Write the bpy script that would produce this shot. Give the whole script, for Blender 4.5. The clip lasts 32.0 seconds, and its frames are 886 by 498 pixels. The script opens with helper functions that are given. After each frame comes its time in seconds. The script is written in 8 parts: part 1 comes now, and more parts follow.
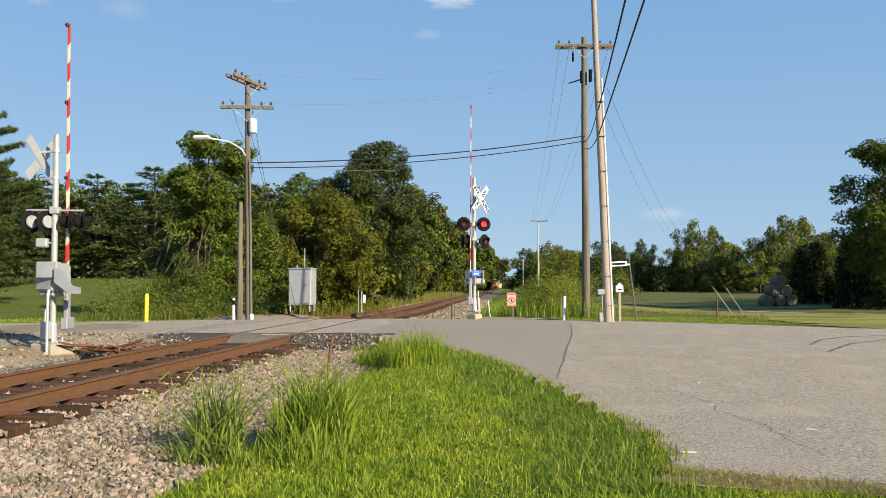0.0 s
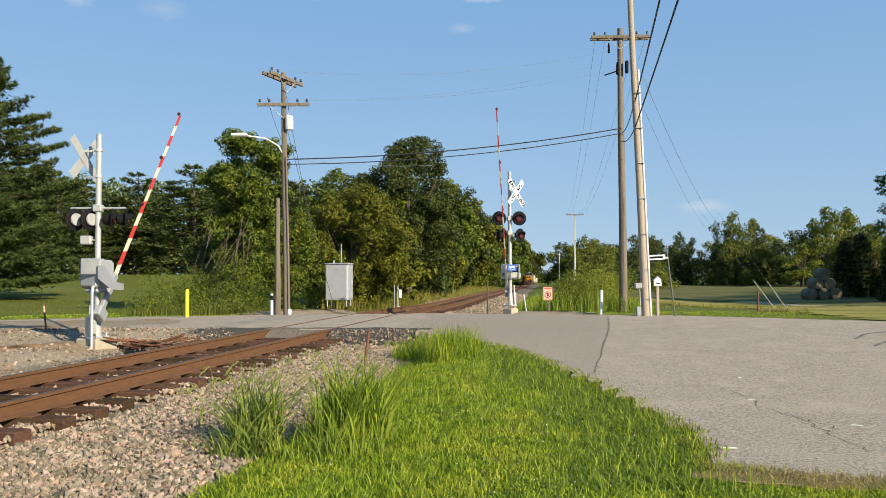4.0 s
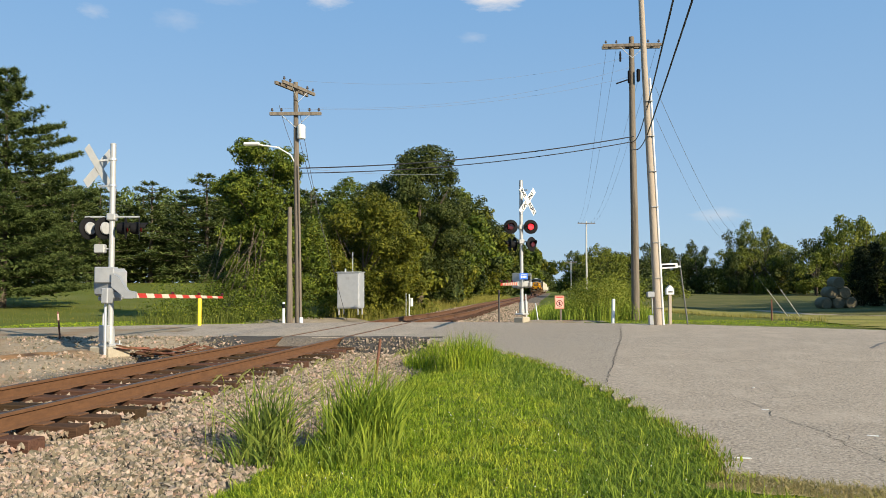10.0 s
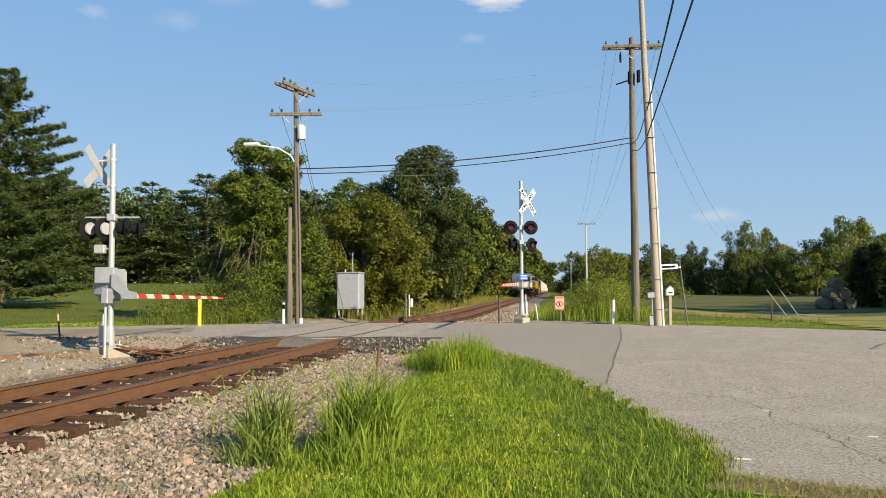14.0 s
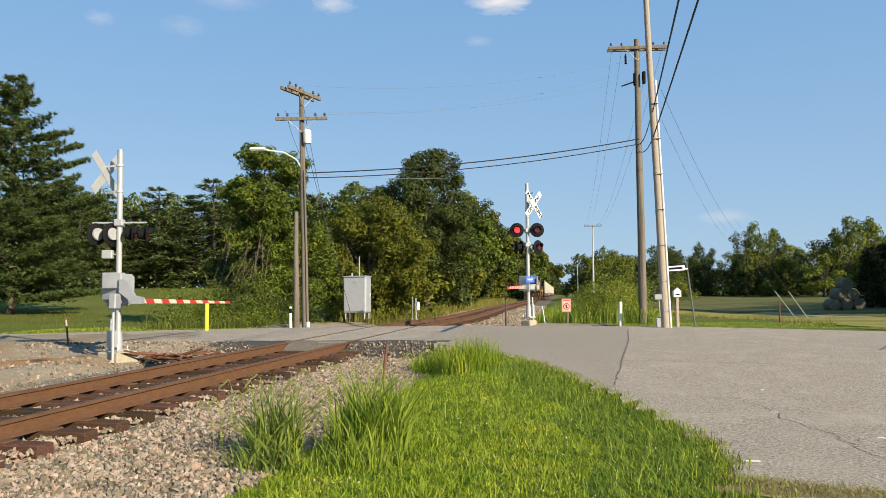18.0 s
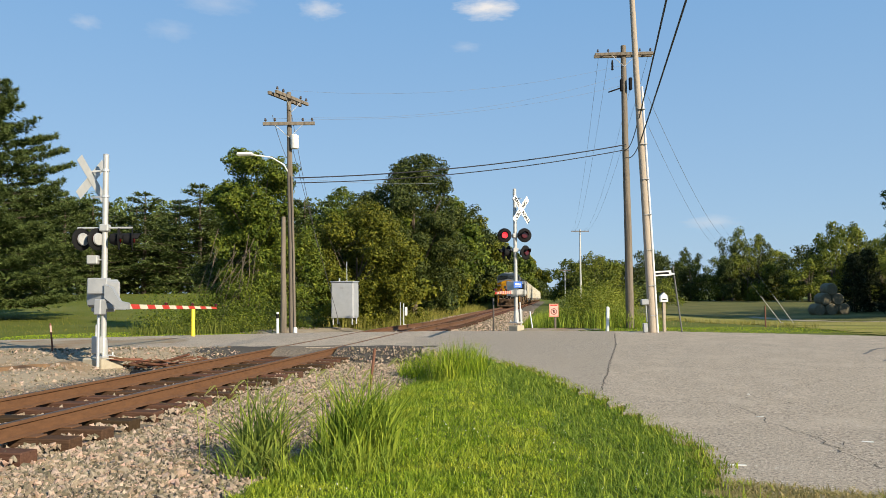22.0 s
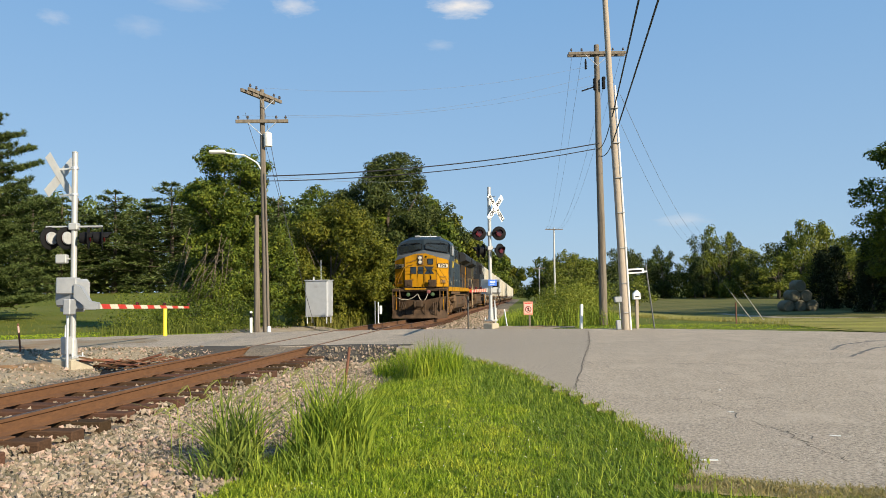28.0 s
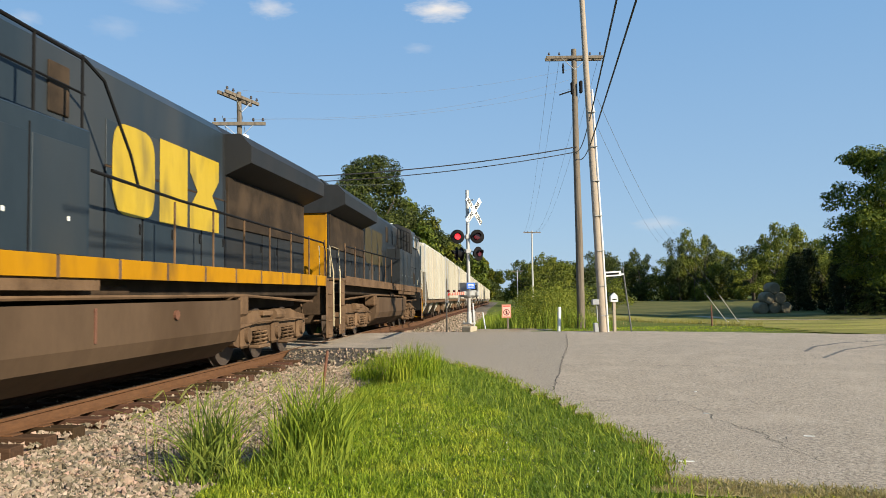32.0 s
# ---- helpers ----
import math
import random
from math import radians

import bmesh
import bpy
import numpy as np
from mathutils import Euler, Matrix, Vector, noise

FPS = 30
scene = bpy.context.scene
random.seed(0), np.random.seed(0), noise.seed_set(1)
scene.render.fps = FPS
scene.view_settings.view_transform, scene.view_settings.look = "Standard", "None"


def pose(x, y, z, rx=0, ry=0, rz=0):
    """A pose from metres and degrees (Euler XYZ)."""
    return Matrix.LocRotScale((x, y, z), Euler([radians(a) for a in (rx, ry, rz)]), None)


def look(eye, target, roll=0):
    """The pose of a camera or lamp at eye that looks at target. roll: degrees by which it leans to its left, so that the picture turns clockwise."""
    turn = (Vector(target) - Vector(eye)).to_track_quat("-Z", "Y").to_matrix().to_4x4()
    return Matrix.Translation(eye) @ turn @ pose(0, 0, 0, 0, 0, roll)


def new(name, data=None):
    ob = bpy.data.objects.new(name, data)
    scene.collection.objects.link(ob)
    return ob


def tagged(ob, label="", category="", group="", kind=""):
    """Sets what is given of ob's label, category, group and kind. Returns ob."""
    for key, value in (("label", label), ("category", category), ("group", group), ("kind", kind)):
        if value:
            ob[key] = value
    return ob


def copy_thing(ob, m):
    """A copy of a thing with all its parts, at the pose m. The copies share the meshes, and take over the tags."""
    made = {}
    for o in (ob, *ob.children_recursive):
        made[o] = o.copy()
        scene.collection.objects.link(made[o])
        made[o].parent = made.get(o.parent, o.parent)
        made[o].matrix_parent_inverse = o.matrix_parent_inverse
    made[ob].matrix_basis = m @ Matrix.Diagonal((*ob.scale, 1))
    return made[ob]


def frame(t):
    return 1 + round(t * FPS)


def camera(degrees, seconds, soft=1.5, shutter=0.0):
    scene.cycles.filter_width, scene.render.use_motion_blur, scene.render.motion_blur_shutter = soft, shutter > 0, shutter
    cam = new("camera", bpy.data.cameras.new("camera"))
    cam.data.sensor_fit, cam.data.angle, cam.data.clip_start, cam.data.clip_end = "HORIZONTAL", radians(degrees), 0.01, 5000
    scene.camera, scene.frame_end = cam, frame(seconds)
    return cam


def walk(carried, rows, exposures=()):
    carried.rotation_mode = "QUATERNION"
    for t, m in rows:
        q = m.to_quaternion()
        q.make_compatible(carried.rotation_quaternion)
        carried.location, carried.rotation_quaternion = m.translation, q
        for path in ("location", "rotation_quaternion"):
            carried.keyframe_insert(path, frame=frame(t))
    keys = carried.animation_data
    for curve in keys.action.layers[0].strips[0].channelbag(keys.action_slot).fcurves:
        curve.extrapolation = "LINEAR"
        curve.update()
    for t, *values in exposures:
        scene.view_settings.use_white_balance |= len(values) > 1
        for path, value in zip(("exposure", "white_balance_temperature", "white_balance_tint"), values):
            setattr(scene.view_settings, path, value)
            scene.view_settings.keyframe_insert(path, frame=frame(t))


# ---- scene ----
# The camera is held by hand at eye height beside the track: rail top is z = 0.
EYE = (0.0, 0.0, 1.31)
cam = camera(59.93, 32.0, soft=0.6, shutter=0.1)


def aim(yaw, pitch, roll):
    """Camera pose from degrees: yaw to the left of +y, pitch upwards, roll as in look()."""
    a, b = radians(yaw), radians(pitch)
    ahead = Vector((-math.sin(a) * math.cos(b), math.cos(a) * math.cos(b), math.sin(b)))
    return look(EYE, Vector(EYE) + ahead * 50, roll)


TURNS = [
    (0.0, -3.45, 2.36, 0.08), (0.5, -3.17, 2.68, 0.19), (1.0, -2.89, 2.91, 0.28), (1.5, -2.58, 2.97, 0.29),
    (2.0, -2.26, 2.88, 0.19), (2.5, -1.82, 2.68, -0.00), (3.0, -1.36, 2.38, -0.09), (3.5, -0.94, 2.10, -0.05),
    (5.5, -0.51, 1.86, -0.58), (6.0, -0.41, 1.87, -0.75), (6.5, -0.26, 1.91, -0.82), (7.0, -0.12, 1.99, -0.75),
    (7.5, -0.01, 2.12, -0.76), (8.0, 0.05, 2.23, -0.68), (8.5, 0.06, 2.36, -0.57), (9.0, 0.05, 2.46, -0.37),
    (9.5, 0.05, 2.55, -0.23), (10.0, 0.05, 2.60, -0.16), (10.5, 0.07, 2.63, -0.12), (11.0, 0.06, 2.62, -0.09),
    (11.5, 0.06, 2.63, -0.04), (12.0, 0.01, 2.66, 0.02), (12.5, 0.00, 2.69, -0.01), (13.0, -0.00, 2.69, 0.00),
    (13.5, 0.01, 2.67, -0.04), (14.0, 0.05, 2.65, -0.12), (14.5, 0.05, 2.65, -0.15), (16.5, 0.13, 2.89, -0.38),
    (17.0, 0.26, 2.89, -0.45), (17.5, 0.40, 2.88, -0.48), (18.0, 0.52, 2.88, -0.48), (18.5, 0.53, 2.89, -0.49),
    (19.0, 0.48, 2.93, -0.46), (19.5, 0.39, 2.99, -0.44), (20.0, 0.24, 3.06, -0.46), (20.5, 0.07, 3.11, -0.50),
    (21.0, -0.12, 3.16, -0.49), (21.5, -0.28, 3.21, -0.55), (22.0, -0.40, 3.26, -0.54), (22.5, -0.50, 3.32, -0.54),
    (23.0, -0.62, 3.39, -0.56), (23.5, -0.73, 3.43, -0.63), (24.0, -0.84, 3.47, -0.61), (24.5, -0.95, 3.47, -0.63),
    (25.0, -1.08, 3.46, -0.63), (25.5, -1.20, 3.41, -0.70), (27.5, -2.00, 3.14, -0.76), (28.0, -2.29, 3.11, -0.77),
    (28.5, -2.59, 3.08, -0.77), (29.0, -2.88, 3.05, -0.78), (29.5, -3.17, 3.04, -0.78), (30.0, -3.44, 3.02, -0.75),
    (30.5, -3.70, 3.00, -0.73), (31.0, -3.89, 3.01, -0.71), (31.5, -3.97, 3.13, -0.82), (32.0, -3.91, 3.32, -0.90)]
walk(cam, [(t, aim(a, b, c)) for t, a, b, c in TURNS], exposures=[(0.0, 0.8), (32.0, 0.8)])

# ---- light: late afternoon sun from behind and to the right, clear sky ----
SUN_EL, SUN_AZ = 25.5, 136.5      # azimuth clockwise from +y
world = bpy.data.worlds.new("sky")
scene.world = world
world.use_nodes = True
wt = world.node_tree
wbg = wt.nodes["Background"]
sky = wt.nodes.new("ShaderNodeTexSky")
sky.sky_type, sky.sun_disc = "NISHITA", False
sky.sun_elevation, sky.sun_rotation = radians(SUN_EL), radians(SUN_AZ)
sky.air_density, sky.dust_density, sky.ozone_density = 1.0, 0.25, 1.6
haze = wt.nodes.new("ShaderNodeMix")          # thin even summer haze over the blue
haze.data_type = "RGBA"
haze.inputs["Factor"].default_value = 0.86
away = wt.nodes.new("ShaderNodeTexCoord")
updown = wt.nodes.new("ShaderNodeSeparateXYZ")
depth = wt.nodes.new("ShaderNodeMapRange")     # paler towards the horizon all round
depth.inputs["From Min"].default_value, depth.inputs["From Max"].default_value = 0.0, 0.55
tone = wt.nodes.new("ShaderNodeMix")
tone.data_type = "RGBA"
tone.inputs["A"].default_value, tone.inputs["B"].default_value = (2.80, 4.20, 5.80, 1), (1.06, 2.80, 5.50, 1)
wt.links.new(away.outputs["Generated"], updown.inputs[0])
wt.links.new(updown.outputs[2], depth.inputs[0])
wt.links.new(depth.outputs[0], tone.inputs["Factor"])
wt.links.new(tone.outputs["Result"], haze.inputs["B"])
wt.links.new(sky.outputs[0], haze.inputs["A"])
wt.links.new(haze.outputs["Result"], wbg.inputs[0])
wbg.inputs[1].default_value = 0.076
sun = new("sun", bpy.data.lights.new("sun", "SUN"))
sun.data.energy, sun.data.angle, sun.data.color = 5.0, radians(0.53), (1.0, 0.88, 0.68)
sa, se = radians(SUN_AZ), radians(SUN_EL)
SUN_DIR = Vector((math.sin(sa) * math.cos(se), math.cos(sa) * math.cos(se), math.sin(se)))
sun.matrix_world = look(SUN_DIR * 100, (0, 0, 0))


# ---- materials ----
def links(nt, *pairs):
    for a, b in pairs:
        nt.links.new(a, b)


def M(name, c1, c2, scale=4.0, rough=0.8, metal=0.0, bump=0.0, bscale=40.0, spread=0.5, c3=None, s3=0.6, c3max=1.0,
      coat=0.0, emit=None, power=0.0, island=0.0, obj=0.0, world_space=False, stretch=(1, 1, 1), through_light=0.0):
    """Two-tone surface: c1 and c2 by fine noise, c3 in broad patches; bump; random tint per island or per object."""
    m = bpy.data.materials.new(name)
    m.use_nodes = True
    nt = m.node_tree
    n = nt.nodes
    bs = n["Principled BSDF"]
    tc = n.new("ShaderNodeTexCoord")
    geo = n.new("ShaderNodeNewGeometry")
    vec = geo.outputs["Position"] if world_space else tc.outputs["Object"]
    info = n.new("ShaderNodeObjectInfo")
    mp = n.new("ShaderNodeVectorMath")
    mp.operation = "MULTIPLY"
    mp.inputs[1].default_value = stretch
    links(nt, (vec, mp.inputs[0]))
    off = n.new("ShaderNodeVectorMath")
    off.operation = "MULTIPLY_ADD"
    comb = n.new("ShaderNodeCombineXYZ")
    links(nt, (info.outputs["Random"], comb.inputs[0]), (info.outputs["Random"], comb.inputs[1]), (info.outputs["Random"], comb.inputs[2]))
    off.inputs[1].default_value = (0, 0, 0) if world_space else (31, 17, 23)
    links(nt, (comb.outputs[0], off.inputs[0]), (mp.outputs[0], off.inputs[2]))
    v = off.outputs[0]
    na = n.new("ShaderNodeTexNoise")
    na.inputs["Scale"].default_value, na.inputs["Detail"].default_value, na.inputs["Roughness"].default_value = scale, 8, 0.75
    links(nt, (v, na.inputs["Vector"]))
    ramp = n.new("ShaderNodeMapRange")
    ramp.inputs["From Min"].default_value, ramp.inputs["From Max"].default_value = 0.5 - spread / 2, 0.5 + spread / 2
    links(nt, (na.outputs[0], ramp.inputs[0]))
    mx = n.new("ShaderNodeMix")
    mx.data_type = "RGBA"
    mx.inputs["A"].default_value, mx.inputs["B"].default_value = (*c1, 1), (*c2, 1)
    links(nt, (ramp.outputs[0], mx.inputs["Factor"]))
    col = mx.outputs["Result"]
    if c3:
        nb = n.new("ShaderNodeTexNoise")
        nb.inputs["Scale"].default_value, nb.inputs["Detail"].default_value = s3, 4
        links(nt, (v, nb.inputs["Vector"]))
        r2 = n.new("ShaderNodeMapRange")
        r2.inputs["From Min"].default_value, r2.inputs["From Max"].default_value = 0.48, 0.68
        r2.inputs["To Max"].default_value = c3max
        links(nt, (nb.outputs[0], r2.inputs[0]))
        m2 = n.new("ShaderNodeMix")
        m2.data_type = "RGBA"
        m2.inputs["B"].default_value = (*c3, 1)
        links(nt, (r2.outputs[0], m2.inputs["Factor"]), (col, m2.inputs["A"]))
        col = m2.outputs["Result"]
    for amount, source in ((island, geo.outputs["Random Per Island"]), (obj, info.outputs["Random"])):
        if amount:
            hs = n.new("ShaderNodeHueSaturation")
            r3 = n.new("ShaderNodeMapRange")
            r3.inputs["To Min"].default_value, r3.inputs["To Max"].default_value = 1 - amount, 1 + amount
            r4 = n.new("ShaderNodeMapRange")
            r4.inputs["To Min"].default_value, r4.inputs["To Max"].default_value = 0.5 + amount * 0.05, 0.5 - amount * 0.05
            links(nt, (source, r3.inputs[0]), (source, r4.inputs[0]), (r3.outputs[0], hs.inputs["Value"]), (r4.outputs[0], hs.inputs["Hue"]), (col, hs.inputs["Color"]))
            col = hs.outputs[0]
    links(nt, (col, bs.inputs["Base Color"]))
    bs.inputs["Roughness"].default_value, bs.inputs["Metallic"].default_value = rough, metal
    if not metal and (rough >= 0.7 or through_light):      # dull natural surfaces have little sheen
        bs.inputs["Specular IOR Level"].default_value = 0.10
    if coat:
        bs.inputs["Coat Weight"].default_value = coat
        bs.inputs["Coat Roughness"].default_value = 0.15
    if emit:
        bs.inputs["Emission Color"].default_value, bs.inputs["Emission Strength"].default_value = (*emit, 1), power
    if bump:
        nc = n.new("ShaderNodeTexNoise")
        nc.inputs["Scale"].default_value, nc.inputs["Detail"].default_value = bscale, 5
        links(nt, (v, nc.inputs["Vector"]))
        bp = n.new("ShaderNodeBump")
        bp.inputs["Strength"].default_value, bp.inputs["Distance"].default_value = 0.8, bump
        links(nt, (nc.outputs[0], bp.inputs["Height"]), (bp.outputs[0], bs.inputs["Normal"]))
    if through_light:
        tr = n.new("ShaderNodeBsdfTranslucent")
        ms = n.new("ShaderNodeMixShader")
        ms.inputs[0].default_value = through_light
        links(nt, (col, tr.inputs[0]), (bs.outputs[0], ms.inputs[1]), (tr.outputs[0], ms.inputs[2]), (ms.outputs[0], n["Material Output"].inputs[0]))
    return m


ground_mat = M("grass_ground", (0.062, 0.082, 0.012), (0.125, 0.140, 0.022), 3.0, 0.95, bump=0.02, bscale=30, c3=(0.12, 0.13, 0.035), s3=0.15, world_space=True)
asphalt = M("weathered_asphalt", (0.095, 0.079, 0.060), (0.53, 0.445, 0.345), 30.0, 0.95, bump=0.014, bscale=60, spread=0.36, c3=(0.42, 0.35, 0.27), s3=1.3, c3max=0.45, world_space=True)
new_asphalt = M("dark_asphalt_patch", (0.030, 0.027, 0.024), (0.10, 0.09, 0.078), 35.0, 0.9, bump=0.008, bscale=120, world_space=True)
# bed darker than the stones, putting the shade of their gaps in its colour
ballast_mat = M("ballast_bed", (0.07, 0.057, 0.043), (0.22, 0.185, 0.145), 26.0, 0.95, bump=0.05, bscale=18, spread=0.4, world_space=True)
stone_mat = M("ballast_stone", (0.09, 0.073, 0.053), (0.36, 0.30, 0.22), 8.0, 0.9, bump=0.004, bscale=60, spread=0.4, c3=(0.28, 0.20, 0.14), s3=5.0, island=0.55, world_space=True)
rail_mat = M("rusty_rail", (0.085, 0.038, 0.016), (0.165, 0.078, 0.032), 6.0, 0.75, 0.2, bump=0.002, bscale=60, stretch=(1, 1, 3), world_space=True)
railtop_mat = M("worn_rail_head", (0.10, 0.075, 0.06), (0.2, 0.16, 0.13), 20.0, 0.45, 0.8, world_space=True)
tie_mat = M("creosoted_timber", (0.035, 0.019, 0.012), (0.105, 0.060, 0.036), 5.0, 0.9, bump=0.01, bscale=25, obj=0.35, stretch=(0.4, 5, 5))
dirt_mat = M("gravelly_dirt", (0.19, 0.15, 0.10), (0.34, 0.285, 0.205), 9.0, 0.95, bump=0.03, bscale=25, spread=0.5, c3=(0.24, 0.15, 0.08), s3=0.5, world_space=True)
galv = M("galvanised_steel", (0.50, 0.51, 0.52), (0.62, 0.63, 0.64), 8.0, 0.45, 0.6, bump=0.001, bscale=90)
silver = M("aluminium_paint", (0.36, 0.36, 0.35), (0.45, 0.45, 0.43), 6.0, 0.45, 0.3, bump=0.0008, bscale=60)
case_mat = M("grey_case_paint", (0.25, 0.26, 0.27), (0.33, 0.335, 0.34), 5.0, 0.5, 0.2, bump=0.001, bscale=50, c3=(0.36, 0.36, 0.36), s3=2)
white_paint = M("white_paint", (0.60, 0.60, 0.57), (0.70, 0.70, 0.67), 6.0, 0.5, bump=0.001, bscale=60)
red_paint = M("red_reflective", (0.38, 0.026, 0.018), (0.48, 0.04, 0.026), 8.0, 0.4)
stripe_white = M("aged_white_stripe", (0.48, 0.43, 0.31), (0.58, 0.53, 0.41), 6.0, 0.5)
black_paint = M("black_paint", (0.006, 0.006, 0.0065), (0.013, 0.013, 0.014), 9.0, 0.75)
yellow_post = M("yellow_plastic", (0.78, 0.56, 0.02), (0.86, 0.64, 0.04), 5.0, 0.5)
concrete = M("concrete", (0.30, 0.255, 0.185), (0.42, 0.37, 0.28), 7.0, 0.92, bump=0.006, bscale=40)
pole_wood = M("weathered_pole", (0.12, 0.10, 0.078), (0.22, 0.185, 0.145), 9.0, 0.9, bump=0.01, bscale=18, stretch=(6, 6, 0.35), c3=(0.09, 0.075, 0.06), s3=1.2)
pale_wood = M("pale_pole", (0.25, 0.20, 0.15), (0.42, 0.36, 0.29), 9.0, 0.85, bump=0.008, bscale=18, stretch=(6, 6, 0.3))
wire_mat = M("black_cable", (0.012, 0.012, 0.013), (0.02, 0.02, 0.022), 5.0, 0.6)
thin_wire = M("grey_wire", (0.13, 0.15, 0.18), (0.19, 0.21, 0.24), 5.0, 0.7)
porcelain = M("brown_porcelain", (0.045, 0.035, 0.03), (0.09, 0.075, 0.065), 8.0, 0.3)
sunlit_lens = M("sunlit_clear_lens", (0.26, 0.265, 0.27), (0.42, 0.42, 0.41), 14.0, 0.35, 0.0, coat=0.4)
red_dark = M("unlit_red_lens", (0.045, 0.003, 0.004), (0.08, 0.005, 0.007), 6.0, 0.25, coat=0.5)
red_lit = M("lit_red_lens", (0.6, 0.02, 0.02), (0.7, 0.03, 0.03), 6.0, 0.3, emit=(1.0, 0.02, 0.03), power=1.1)
bark = M("bark", (0.07, 0.055, 0.042), (0.16, 0.125, 0.095), 8.0, 0.95, bump=0.02, bscale=20, stretch=(4, 4, 0.6))
leaf_a = M("broad_leaf", (0.036, 0.060, 0.008), (0.120, 0.150, 0.018), 1.1, 0.5, spread=0.32, island=0.5, through_light=0.10)
leaf_b = M("olive_leaf", (0.050, 0.062, 0.007), (0.128, 0.132, 0.014), 1.1, 0.55, spread=0.32, island=0.5, through_light=0.10)
leaf_c = M("deep_leaf", (0.026, 0.040, 0.010), (0.070, 0.086, 0.020), 1.1, 0.5, spread=0.32, island=0.55, through_light=0.08)
cedar_leaf = M("cedar_leaf", (0.008, 0.013, 0.005), (0.020, 0.028, 0.009), 0.7, 0.7, island=0.4)
leaf_d = M("far_leaf", (0.055, 0.078, 0.012), (0.150, 0.168, 0.024), 0.4, 0.7, island=0.4, obj=0.42, through_light=0.08)
bank_leaf = M("bank_leaf", (0.10, 0.135, 0.018), (0.22, 0.235, 0.034), 0.6, 0.6, island=0.4, through_light=0.3)
field_mat = M("field_grass", (0.095, 0.105, 0.022), (0.165, 0.16, 0.036), 0.25, 0.7, island=0.2, through_light=0.3, world_space=True)
needle = M("pine_needle", (0.052, 0.080, 0.022), (0.125, 0.155, 0.046), 0.6, 0.7, island=0.35, obj=0.12, through_light=0.16)
lawn_mat = M("lawn_blade", (0.085, 0.155, 0.011), (0.285, 0.375, 0.028), 6.0, 0.5, island=0.5, spread=0.30, c3=(0.31, 0.35, 0.035), s3=1.3, through_light=0.33, world_space=True)
tall_mat = M("tall_grass_blade", (0.14, 0.21, 0.022), (0.30, 0.36, 0.048), 2.0, 0.5, island=0.45, through_light=0.35, world_space=True)
# lawn blade in a darker colour, for the shaded mown band
shaded_blade = M("shaded_lawn_blade", (0.070, 0.125, 0.014), (0.17, 0.235, 0.030), 2.0, 0.5, island=0.5, through_light=0.25, world_space=True)
tuft_blade = M("pale_tuft_blade", (0.105, 0.160, 0.026), (0.25, 0.30, 0.060), 2.0, 0.5, island=0.5, through_light=0.35, world_space=True)
weed_mat = M("weed_blade", (0.095, 0.125, 0.024), (0.165, 0.185, 0.04), 0.5, 0.6, island=0.4, through_light=0.4, world_space=True)
slope_grass = M("yellowish_slope_grass", (0.17, 0.165, 0.035), (0.28, 0.25, 0.06), 0.8, 0.7, island=0.25, through_light=0.3, world_space=True)
dry_mat = M("dry_grass", (0.26, 0.215, 0.085), (0.37, 0.31, 0.14), 2.0, 0.7, island=0.3, through_light=0.3, world_space=True)


